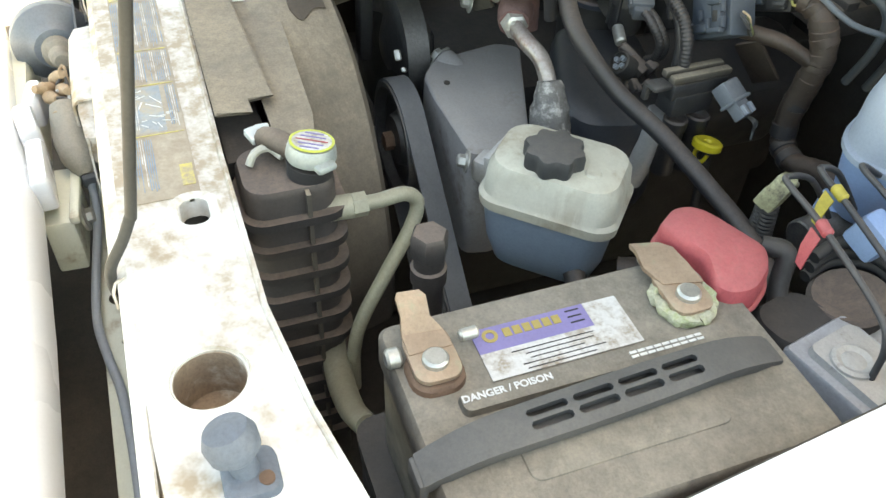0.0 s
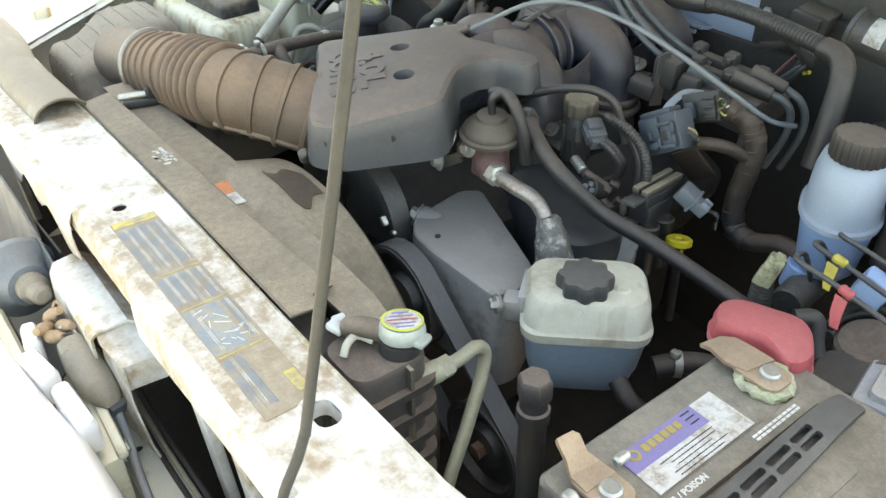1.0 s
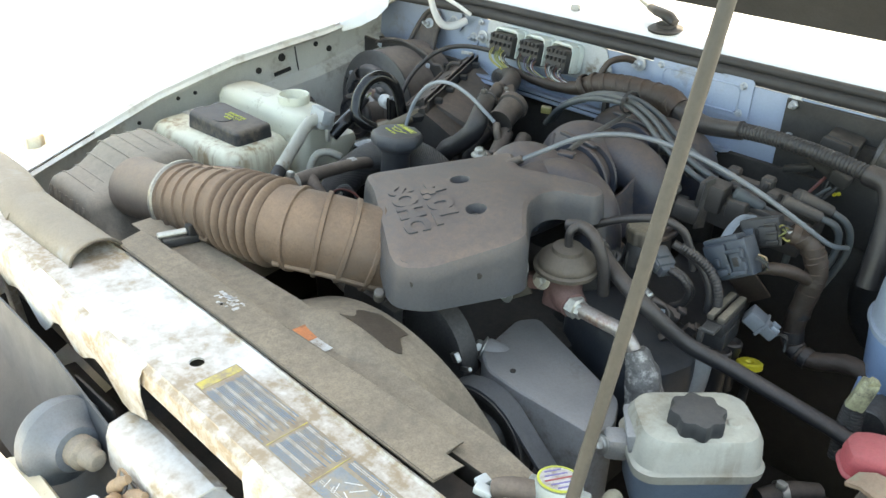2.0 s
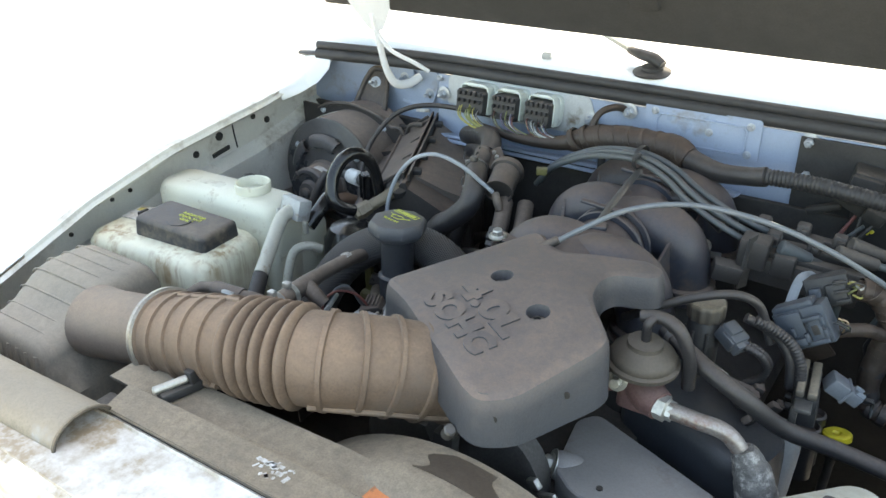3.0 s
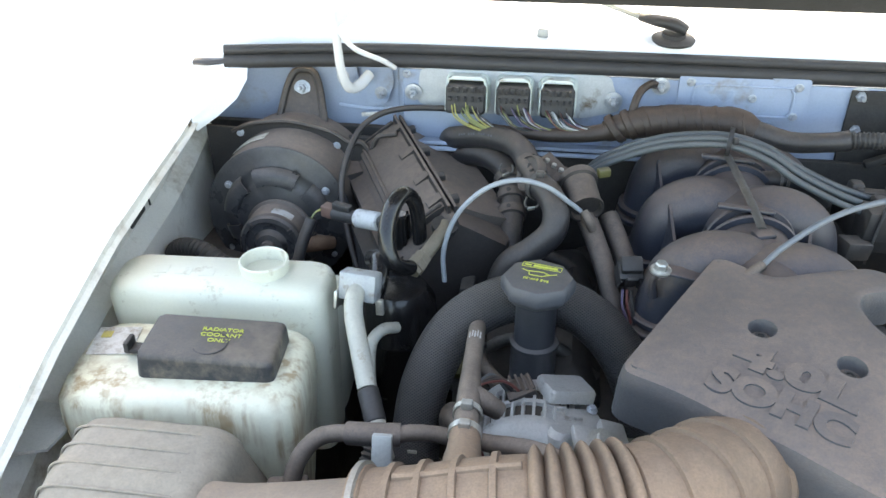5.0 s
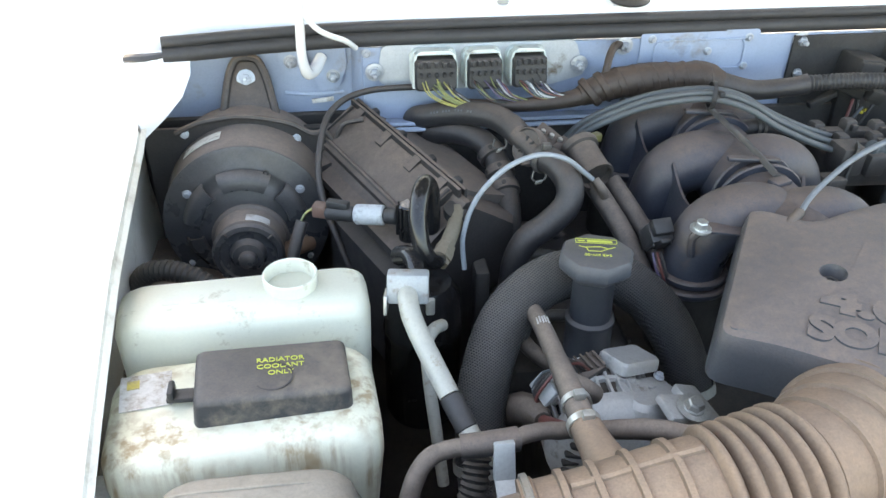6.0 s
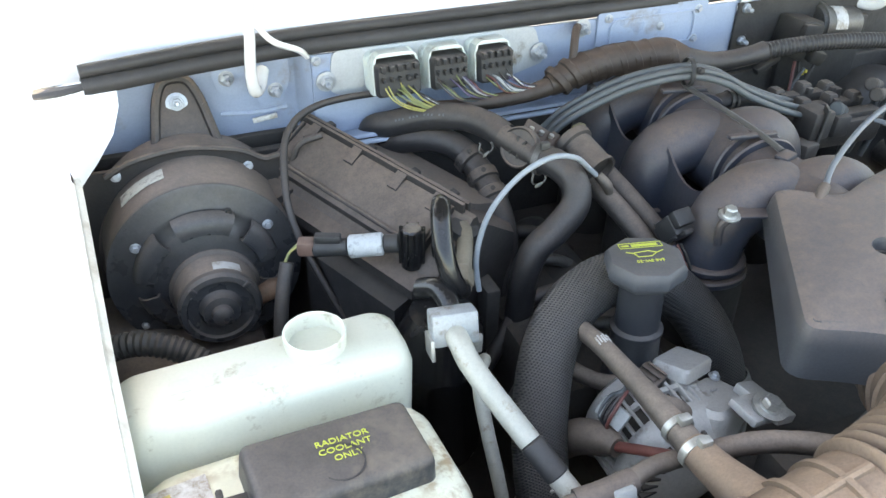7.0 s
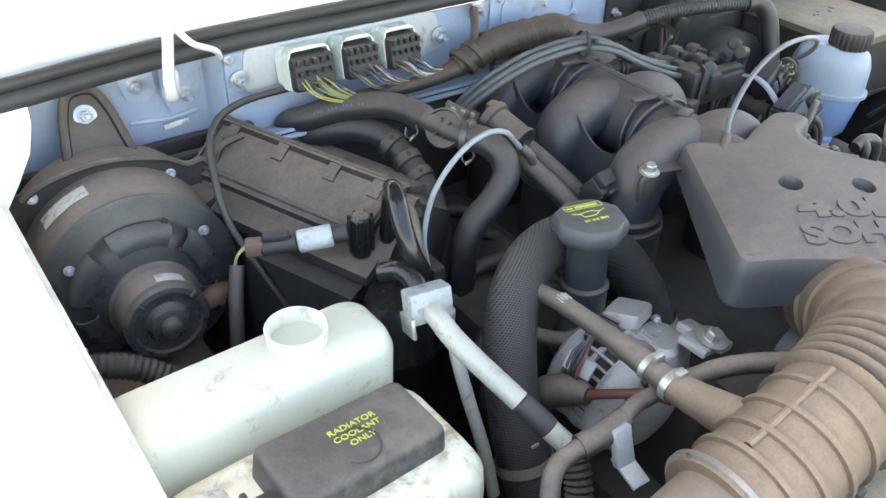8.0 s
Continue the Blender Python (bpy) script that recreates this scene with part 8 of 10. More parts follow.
def arch(side, y):
    """One intake runner: rises from its oval foot, bends over and swells into the plenum."""
    xo = lambda d: 0.064 + side * d
    bm = B()
    pts = [(xo(-0.01), y, 0.998), (xo(0.022), y, 1.012), (xo(0.056), y, 1.013), (xo(0.085), y, 0.995), (xo(0.097), y, 0.955), (xo(0.098), y, 0.915)]
    tube(bm, pts, [0.041, 0.042, 0.0405, 0.039, 0.038, 0.038], 30, 9)
    run = part("runner", bm, M_MANI, man)
    for dz, g in ((0.936, 0.008), (0.922, 0.013)):
        bm = B()
        tank(bm, xo(0.098), y, [(dz, 0.080 + g, 0.080 + g, 0.042), (dz + 0.002, 0.082 + g, 0.082 + g, 0.043), (dz + 0.007, 0.082 + g, 0.082 + g, 0.043), (dz + 0.009, 0.078 + g, 0.078 + g, 0.041)], None, 8)
        part("foot_flange", bm, M_MANI, run)
    bm = B()
    lathe(bm, (xo(0.094), y, 0.80), (0, 0, 1), [(0.048, 0), (0.046, 0.10), (0.043, 0.122)], 24)
    part("foot", bm, M_DARK, run)
    bm = B()
    m = Matrix.Translation((xo(0.030), y, 1.010))
    for u in (0.0,):
        lathe(bm, m.translation, (side, 0, -0.15), [(0.0415, -0.005), (0.0432, -0.003), (0.0432, 0.003), (0.0415, 0.005)], 32)
    part("moulding_seam", bm, M_MANI, run)


for y in (0.570, 0.716, 0.850):
    arch(-1, y)
for y in (0.553, 0.698, 0.835):
    arch(1, y)
# concave webs that tie neighbouring runners together
for side, x, ya, yb in ((-1, -0.026, 0.688, 0.592), (-1, -0.030, 0.822, 0.742), (1, 0.148, 0.672, 0.576), (1, 0.150, 0.806, 0.722)):
    rows = [[], []]
    for k in range(9):
        u = k / 8
        y = ya + (yb - ya) * u
        top = 1.030 - 0.004 * u - 0.040 * (1 - (2 * u - 1) ** 2) * (1.0 - 0.25 * u)
        rows[0].append((x - side * 0.008 * (1 - (2 * u - 1) ** 2), y, top))
        rows[1].append((x + side * 0.006, y, 0.925))
    bm = B()
    sheet(bm, rows, 0.004)
    part("web", bm, M_MANI, man)
# raised collars round the plenum between the runners
for y0, tl in ((0.628, 0.10), (0.645, -0.05), (0.772, 0.10), (0.789, -0.05)):
    bm = B()
    lathe(bm, (0.069, y0, 0.998), (tl * 0.6, 1, tl), [(0.050, -0.004), (0.057, -0.003), (0.0585, 0.0), (0.057, 0.003), (0.050, 0.004)], 40)
    part("collar", bm, M_MANI, man)
for y0 in (0.637, 0.781):
    bm = B()
    box(bm, (0.055, y0, 1.056), (0.070, 0.010, 0.006), 0.0025, (0, 3, -4))
    part("collar_lip", bm, M_MANI, man)
bm = B()
tube(bm, [(0.05, 0.50, 1.0), (0.045, 0.44, 0.99), (0.04, 0.40, 0.985)], 0.045, 24, 5)
part("throttle_body", bm, M_MANI, man)
bm = B()
box(bm, (-0.022, 0.530, 1.023), (0.075, 0.022, 0.004), 0.0015, (0, 4, -12))
tube(bm, [(-0.054, 0.531, 1.021), (-0.060, 0.533, 1.010), (-0.056, 0.535, 0.985)], 0.005, 8, 4)
part("stay", bm, M_MANI, man, "bent cover stay")
bolt(man, (-0.053, 0.531, 1.025), (0, -0.1, 1), BOLT)
bm = B()
tube(bm, [(0.105, 0.775, 1.030), (0.135, 0.772, 1.033), (0.165, 0.765, 1.028), (0.195, 0.755, 1.012)], 0.0125, 16, 6)
part("vacuum_stub", bm, M_RUBDUST, man, "dusty rubber hose stub")
for x in (0.128, 0.137):
    bm = B()
    lathe(bm, (x, 0.772, 1.0325), (1, -0.1, 0), [(0.0128, -0.002), (0.0145, -0.002), (0.0145, 0.002), (0.0128, 0.002)], 20)
    part("stub_clamp", bm, M_DARKSTEEL, man)
ic = thing("injector_plug", (-0.081, 0.583, 0.95), "dusty black injector plug with a pink-marked wire", "connector", "injector plugs")
IM = Matrix.Translation((-0.082, 0.583, 0.985)) @ rot(0, 0, 8) @ rot(38, 0, 0)
for nm, c, s_ in (("plug", (0, 0, 0), (0.030, 0.026, 0.030)), ("plug_nose", (0, 0.004, 0.019), (0.026, 0.020, 0.012)), ("latch", (0, -0.014, 0.008), (0.014, 0.006, 0.026)), ("side_rib", (-0.012, -0.013, -0.002), (0.003, 0.006, 0.024)), ("side_rib", (0.012, -0.013, -0.002), (0.003, 0.006, 0.024)), ("skirt", (0, -0.001, -0.018), (0.024, 0.020, 0.010))):
    bm = B()
    box(bm, c, s_, 0.002)
    bm.transform(IM)
    part(nm, bm, M_BLACK, ic)
for k in range(3):
    bm = B()
    tube(bm, [(-0.088 + 0.005 * k, 0.570, 0.968), (-0.088 + 0.006 * k, 0.555, 0.955), (-0.08 + 0.004 * k, 0.548, 0.93), (-0.085, 0.56, 0.88)], 0.0017, 6, 5)
    part("wire", bm, (M_WIREV, M_REDWIRE, M_RUBBER)[k], ic)

# ---- control unit plugs and firewall harness ----
ecu = thing("control_unit", (-0.25, 0.93, 1.05), "grey control unit plate with three white-framed multi-pin plugs", "control unit")
bm = B()
out = rounded([(-0.398, 1.115), (-0.405, 1.06), (-0.37, 1.045), (-0.14, 1.045), (-0.085, 1.06), (-0.105, 1.115)], 0.01)
plate(bm, [(p.x, p.y) for p in out], [], 0, 0.005, Matrix(((1, 0, 0, 0), (0, 0, -1, 0.932), (0, 1, 0, 0), (0, 0, 0, 1))))
part("plate", bm, mat("dull grey plate", (0.50, 0.52, 0.53), 0.5, 0.2, 0.1, 15, 0.08, 200, stain=GRIME, stain_amt=0.05), ecu)
M_PLUGFR = mat("pale green-white plastic", (0.60, 0.65, 0.61), 0.45, 0, 0.06, 20, 0.05, 250, stain=GRIME, stain_amt=0.15, stain_scale=30)
for x, w in ((-0.322, 0.070), (-0.250, 0.060), (-0.183, 0.060)):
    M = Matrix(((1, 0, 0, x), (0, 0.18, -1, 0.925), (0, 1, 0.18, 1.083), (0, 0, 0, 1)))
    bm = B()
    tank(bm, 0, 0, [(0.0, w, 0.056, 0.012), (0.008, w - 0.001, 0.055, 0.012), (0.011, w - 0.004, 0.052, 0.011)], M)
    arch_ = [(-w / 2 + 0.002, -0.026), (-w / 2 + 0.002, 0.010), (-w / 2 + 0.006, 0.022), (-w / 2 + 0.014, 0.027), (w / 2 - 0.014, 0.027), (w / 2 - 0.006, 0.022), (w / 2 - 0.002, 0.010), (w / 2 - 0.002, -0.026)]
    loft(bm, [[M @ Vector((x_ * g, y_ * g, h)) for x_, y_ in arch_ + [(x_ * 0.90, min(y_, 0.0225)) for x_, y_ in reversed(arch_)]] for g, h in ((1.0, 0.009), (1.0, 0.030), (0.985, 0.033))])
    part("plug_frame", bm, M_PLUGFR, ecu, "pale plug frame", sharp=30)
    bm = B()
    tank(bm, 0, -0.006, [(0.009, w - 0.008, 0.046, 0.006), (0.040, w - 0.009, 0.044, 0.006), (0.045, w - 0.014, 0.038, 0.006)], M)
    for i in range(5):
        box(bm, M @ Vector((-w * 0.32 + w * 0.16 * i, 0.010, 0.047)), (w * 0.09, 0.008, 0.008), 0.001)
        box(bm, M @ Vector((-w * 0.32 + w * 0.16 * i, -0.004, 0.047)), (w * 0.06, 0.010, 0.006), 0.001)
    part("plug_body", bm, M_BLACK, ecu, "black multi-pin plug")
for k in range(45):
    g = k % 3
    cx0 = (-0.322, -0.250, -0.183)[g]
    w = rng.uniform(-1, 1)
    x = cx0 + 0.022 * w
    mm = (M_WIREY if rng.random() < 0.55 else M_WIREG) if g == 0 and w < 0.5 else (M_WIREW, M_RUBBER, M_WIREV, M_LEAD, M_RUBBER, M_WIREG, M_REDWIRE, M_RUBBER, M_WIREW)[rng.randrange(9)]
    ex = cx0 + 0.040 + 0.012 * w + rng.uniform(-0.004, 0.006)
    ez = 1.044 + 0.003 * g + 0.003 * w
    bm = B()
    tube(bm, [(x, 0.882, 1.078 + rng.uniform(-0.010, 0.006)), (x + 0.006, 0.864, 1.070 + rng.uniform(-0.004, 0.004)), (x * 0.55 + ex * 0.45, 0.856, 1.060 + 0.004 * w), (ex, 0.858, ez + 0.004), (ex + 0.02, 0.864, ez - 0.002)], 0.0011, 6, 6)
    part("plug_wire", bm, mm, ecu)
har = thing("main_harness", (0.0, 0.86, 1.04), "taped brown wiring harness along the firewall", "wiring harness")
bm = B()
tube(bm, [(-0.315, 0.872, 1.052), (-0.26, 0.866, 1.045), (-0.20, 0.862, 1.042), (-0.14, 0.862, 1.046), (-0.10, 0.862, 1.054)], [0.004, 0.007, 0.010, 0.012, 0.014], 12, 7)
part("thin_run", bm, M_TAPE, har)
bm = B()
line = [(-0.11, 0.862, 1.052), (-0.07, 0.865, 1.066), (-0.02, 0.868, 1.072), (0.03, 0.868, 1.074), (0.075, 0.862, 1.074), (0.10, 0.855, 1.066)]
tube(bm, line, [0.015, 0.022, 0.023, 0.022, 0.024, 0.020], 16, 8)
for v in bm.verts:
    v.co += 0.0022 * noise.noise_vector(v.co * 55)
part("taped_run", bm, M_TAPE, har)
for k in range(9):
    p = spline(line, 8)[4 * k + 3]
    q = spline(line, 8)[4 * k + 4]
    bm = B()
    lathe(bm, p, (q - p) + Vector((0, 0, 0.002)), [(0.0215, -0.006), (0.0238, -0.004), (0.0238, 0.004), (0.0215, 0.006)], 18)
    part("tape_turn", bm, M_TAPE, har)
bm = B()
tube(bm, [(-0.075, 0.865, 1.075), (-0.066, 0.88, 1.105), (-0.05, 0.905, 1.112), (-0.035, 0.925, 1.105)], 0.006, 8, 6)
part("branch", bm, M_TAPE, har)
bm = B()
box(bm, (-0.045, 0.855, 1.032), (0.010, 0.012, 0.03), 0.002)
part("clip", bm, M_BLACK, har)
bm = B()
tube(bm, [(0.10, 0.855, 1.066), (0.15, 0.845, 1.058), (0.20, 0.832, 1.066), (0.225, 0.828, 1.072)], [0.018, 0.015, 0.014, 0.015], 14, 7)
part("plain_run", bm, M_RUBDUST, har)
bm = B()
tube(bm, [(0.22, 0.828, 1.072), (0.28, 0.818, 1.078), (0.34, 0.806, 1.080), (0.40, 0.796, 1.078), (0.435, 0.79, 1.075)], 0.0105, 16, 8, ribs=0.0022, pitch=0.006)
part("corrugated_run", bm, M_BLACK, har, "black corrugated sleeve")
bm = B()
tube(bm, [(0.43, 0.79, 1.075), (0.458, 0.783, 1.072), (0.474, 0.77, 1.05), (0.480, 0.755, 1.0), (0.482, 0.74, 0.94)], 0.0155, 16, 8)
part("elbow", bm, M_RUBDUST, har)

# ---- ignition leads, coil pack ----
il = thing("ignition_leads", (0.05, 0.78, 1.0), "bundle of grey ignition leads arching over the manifold", "ignition leads")
for k in range(4):
    o = Vector((0.003 * (k % 2), 0.0072 * (k - 1.5), 0.006 * (k % 2)))
    bm = B()
    pts = [(-0.145, 0.825, 0.985), (-0.11, 0.815, 1.025), (-0.05, 0.80, 1.06), (0.0, 0.788, 1.076), (0.053, 0.776, 1.082), (0.10, 0.767 - 0.003 * (1.5 - k), 1.070), (0.14, 0.758 - 0.005 * (1.5 - k), 1.048), (0.19, 0.752 - 0.006 * (1.5 - k), 1.026), (0.235, 0.756 - 0.007 * (1.5 - k), 1.008), (0.265, 0.767 - 0.008 * (1.5 - k), 0.994)]
    tube(bm, [Vector(p) + o for p in pts], 0.0046, 10, 8)
    part("lead", bm, M_LEAD, il)
bm = B()
lathe(bm, (0.052, 0.776, 1.084), (0.9, -0.2, -0.05), [(0.018, -0.003), (0.0195, -0.003), (0.0195, 0.003), (0.018, 0.003)], 18)
box(bm, (0.055, 0.755, 1.094), (0.008, 0.010, 0.008), 0.002)
part("cable_tie", bm, M_BLACK, il)
coil = thing("coil_pack", (0.30, 0.76, 0.95), "dusty brown ignition coil pack with lead boots and rails", "coil pack")
CP = Matrix.Translation((0.305, 0.775, 0.985)) @ rot(0, 4, 4)
M_COIL = mat("dusty coil plastic", (0.045, 0.04, 0.038), 0.6, 0, 0.2, 12, 0.15, 200, dust=0.85, dustcol=(0.20, 0.158, 0.128))
for nm, c, s_, bv in (("base", (0, 0, -0.012), (0.160, 0.110, 0.040), 0.006), ("core_rail", (-0.005, 0.030, 0.014), (0.150, 0.018, 0.016), 0.003), ("core_rail", (0.0, -0.004, 0.012), (0.156, 0.016, 0.014), 0.003), ("core_rail", (0.005, -0.036, 0.010), (0.150, 0.020, 0.012), 0.003), ("end_block", (-0.062, -0.045, 0.012), (0.040, 0.040, 0.044), 0.006), ("end_block", (-0.020, -0.048, 0.006), (0.030, 0.034, 0.034), 0.005)):
    bm = B()
    box(bm, c, s_, bv)
    bm.transform(CP)
    part(nm, bm, M_COIL, coil)
for x, y, h in ((-0.066, 0.030, 0.030), (-0.012, 0.030, 0.034), (0.038, 0.030, 0.030), (-0.045, -0.004, 0.026), (0.010, -0.004, 0.028), (0.060, -0.004, 0.026)):
    bm = B()
    tank(bm, x, y, [(0.016, 0.020, 0.020, 0.003), (h, 0.019, 0.019, 0.003), (h + 0.003, 0.015, 0.015, 0.003)], CP)
    tw = part("tower", bm, M_COIL, coil)
    bm = B()
    box(bm, (x + 0.002, y - 0.012, h - 0.006), (0.010, 0.008, 0.010), 0.002)
    bm.transform(CP)
    part("latch", bm, M_COIL, tw)
bm = B()
sheet(bm, [[(0.243, 0.700, 1.030), (0.249, 0.715, 1.034)], [(0.240, 0.700, 1.0), (0.246, 0.716, 1.0)], [(0.236, 0.700, 0.95), (0.244, 0.716, 0.95)]], 0.003)
part("end_bracket", bm, M_DARKSTEEL, coil)
# long boots with leads that turn down towards the plugs
for k, (p0, p1, p2, p3) in enumerate((((0.350, 0.722, 1.029), (0.399, 0.746, 1.012), (0.424, 0.762, 0.984), (0.405, 0.76, 0.90)), ((0.362, 0.745, 1.034), (0.405, 0.768, 1.016), (0.432, 0.786, 0.978), (0.412, 0.79, 0.89)), ((0.280, 0.722, 1.018), (0.318, 0.742, 1.000), (0.352, 0.762, 0.966), (0.36, 0.76, 0.90)))):
    bm = B()
    cyl(bm, p0, p1, 0.0105, 0.0085, 14)
    part("lead_boot", bm, M_LEAD if k == 2 else M_COIL, coil, "dusty rubber lead boot")
    bm = B()
    tube(bm, [p1, Vector(p1).lerp(Vector(p2), 0.5) + Vector((0.005, 0, 0.006)), p2, Vector(p2).lerp(Vector(p3), 0.4) + Vector((0.006, 0, 0)), p3], 0.0052, 10, 7)
    part("lead", bm, M_LEAD, coil, "grey ignition lead")
bx_ = thing("relay_box", (0.20, 0.705, 0.93), "small dusty relay with a bolted bracket", "relay")
bm = B()
box(bm, (0.219, 0.704, 0.972), (0.040, 0.030, 0.026), 0.004, (0, 10, 20))
part("body", bm, M_COIL, bx_)
bm = B()
box(bm, (0.175, 0.735, 0.972), (0.05, 0.022, 0.004), 0.001, (0, 0, 10))
part("tab", bm, M_DARKSTEEL, bx_)
bolt(bx_, (0.165, 0.745, 0.978), (0, -0.3, 1), BOLT_L)

# ---- throttle cable ----
tcab = thing("throttle_cable", (0.2, 0.56, 1.06), "pale grey throttle cable arching over the engine", "cable")
bm = B()
tube(bm, [(0.045, 0.502, 1.052), (0.075, 0.525, 1.072), (0.13, 0.545, 1.105), (0.20, 0.560, 1.122), (0.28, 0.575, 1.115), (0.35, 0.598, 1.088), (0.405, 0.64, 1.045), (0.435, 0.69, 1.005), (0.445, 0.74, 0.985)], 0.0034, 12, 10)
part("sheath", bm, mat("blue-grey cable sheath", (0.15, 0.17, 0.19), 0.36, 0, 0.1, 20, 0.03, 250, dust=0.2), tcab)
bm = B()
cyl(bm, (0.02, 0.487, 1.037), (0.052, 0.508, 1.058), 0.0075, 0.006)
part("ferrule", bm, M_DUSTY, tcab, "dark ferrule")

# ---- exhaust gas valve ----
egr = thing("egr_valve", (0.205, 0.42, 0.93), "dusty exhaust gas valve, domed diaphragm on a reddish cast body", "valve")
ed = Vector((0.05, -0.05, 1)).normalized()
eb = Vector((0.210, 0.416, 0.976))
bm = B()
lathe(bm, eb, ed, [(0, 0), (0.036, 0.0), (0.042, 0.004), (0.0425, 0.009), (0.038, 0.011), (0.0385, 0.014), (0.036, 0.020), (0.024, 0.028), (0.021, 0.030), (0.020, 0.035), (0.010, 0.037), (0, 0.037)], 44)
part("diaphragm", bm, M_EGRCAP, egr)
bm = B()
tube(bm, [eb + ed * 0.035, eb + ed * 0.058, eb + ed * 0.066 + Vector((0.006, 0.012, 0))], 0.0055, 10, 5)
tube(bm, [eb + ed * 0.060 + Vector((-0.012, 0.01, 0)), eb + ed * 0.064 + Vector((0.012, 0.012, 0)), eb + ed * 0.055 + Vector((0.035, 0.008, 0)), eb + ed * 0.02 + Vector((0.050, 0.01, 0)), eb + ed * -0.02 + Vector((0.052, 0.015, 0))], 0.008, 10, 6)
part("vacuum_elbow", bm, M_RUBDUST, egr, "black vacuum elbow")
bm = B()
tank(bm, 0.210, 0.416, [(0.925, 0.046, 0.042, 0.012), (0.965, 0.042, 0.04, 0.012), (0.976, 0.05, 0.046, 0.014)])
tube(bm, [(0.208, 0.416, 0.955), (0.228, 0.402, 0.948), (0.244, 0.394, 0.946)], [0.022, 0.021, 0.018], 16, 5)
box(bm, (0.180, 0.402, 0.952), (0.03, 0.018, 0.022), 0.005, (0, 0, 30))
part("body", bm, M_EGR, egr)
bolt(egr, (0.190, 0.394, 0.960), (0.1, -0.9, 0.2), BOLT)
bolt(egr, (0.165, 0.388, 0.966), (-0.5, -0.7, 0.3), BOLT)
bm = B()
box(bm, (0.158, 0.390, 0.930), (0.035, 0.006, 0.016), 0.003, (0, -30, 25))
part("tab", bm, M_EGRCAP, egr)
bolt(egr, (0.145, 0.380, 0.925), (-0.2, -0.9, 0.2), BOLT)
bm = B()
lathe(bm, (0.242, 0.394, 0.946), (1.0, -0.1, -0.05), [(0, -0.002), (0.0155, -0.002), (0.0155, 0.010), (0.012, 0.012), (0.012, 0.018), (0, 0.018)], 6)
part("nut", bm, M_STEEL, egr, "large zinc nut")
bm = B()
tube(bm, [(0.250, 0.393, 0.946), (0.285, 0.390, 0.947), (0.318, 0.396, 0.940), (0.338, 0.398, 0.918), (0.350, 0.396, 0.89)], 0.0098, 16, 7)
part("tube", bm, mat("heat-tinted steel tube", (0.42, 0.37, 0.34), 0.35, 0.7, 0.25, 30, 0.08, 200, dust=0.3, stain=(0.25, 0.12, 0.09), stain_amt=0.4, stain_scale=35), egr, "heat-tinted steel tube")
bm = B()
tube(bm, [(0.338, 0.398, 0.925), (0.352, 0.396, 0.90), (0.366, 0.392, 0.86), (0.378, 0.388, 0.80)], [0.013, 0.021, 0.025, 0.027], 24, 16)
for v in bm.verts:
    v.co += 0.0022 * noise.noise_vector(v.co * 110)
part("braided_wrap", bm, mat("frayed grey heat wrap", (0.15, 0.145, 0.14), 0.6, 0.4, 0.4, 60, 1.0, 90, dust=0.3, stain=(0.45, 0.43, 0.40), stain_amt=0.35, stain_scale=75), egr, "frayed grey heat wrap")

# ---- vacuum solenoid, sensors, plugs on the driver's side ----
def chunk(parent, name, m, pieces, material, label=""):
    """One part moulded from several bevelled blocks (centre, size) in the frame m."""
    bm = B()
    for c, s_ in pieces:
        box(bm, c, s_, min(0.0025, 0.3 * min(s_)))
    bm.transform(m)
    return part(name, bm, material, parent, label)


def wires(parent, a, b, bow, mats_, r=0.0016, spread=0.006):
    for m_ in mats_:
        j = lambda: Vector((rng.uniform(-1, 1), rng.uniform(-1, 1), rng.uniform(-1, 1))) * spread
        p, q = Vector(a) + j(), Vector(b) + 0.4 * j()
        bm = B()
        tube(bm, [p, p.lerp(q, 0.35) + Vector(bow) + j(), p.lerp(q, 0.7) + 0.6 * Vector(bow) + 0.5 * j(), q], r, 6, 6)
        part("wire", bm, m_, parent)


vs = thing("vacuum_solenoid", (0.24, 0.55, 0.91), "black vacuum solenoid with a dusty serrated cap", "solenoid")
bm = B()
lathe(bm, (0.239, 0.548, 0.915), (0.0, 0.02, 1), [(0, 0), (0.019, 0), (0.0205, 0.006), (0.0205, 0.030), (0.0215, 0.032), (0.0215, 0.037), (0.0205, 0.039), (0.0205, 0.072), (0.019, 0.074)], 28)
part("body", bm, M_BLACK, vs)
for k in range(3):
    bm = B()
    a = radians(200 + 50 * k)
    box(bm, (0.239 + 0.0205 * math.cos(a), 0.548 + 0.0205 * math.sin(a), 0.945), (0.006, 0.004, 0.05), 0.0015, (0, 0, math.degrees(a)))
    part("rib", bm, M_BLACK, vs)
bm = B()
ring = [(0.0235 + 0.0009 * math.cos(12 * a), a) for a in (2 * math.pi * i / 84 for i in range(84))]
rings = [[Vector((0.239 + k * r * math.cos(a), 0.550 + k * r * math.sin(a), z)) for r, a in ring] for k, z in ((0.94, 0.983), (0.98, 0.986), (1.0, 1.000), (0.97, 1.004), (0.9, 1.0055))]
loft(bm, rings)
part("cap", bm, M_VDUSTY, vs, "dusty serrated cap")
SPM = Matrix.Translation((0.276, 0.540, 0.972)) @ rot(0, 25, -25)
chunk(vs, "plug", SPM, (((0, 0, 0), (0.030, 0.026, 0.022)), ((-0.004, -0.002, 0.012), (0.018, 0.020, 0.008)), ((0.016, 0, -0.002), (0.012, 0.020, 0.018))), M_GREYCON, "grey plug")
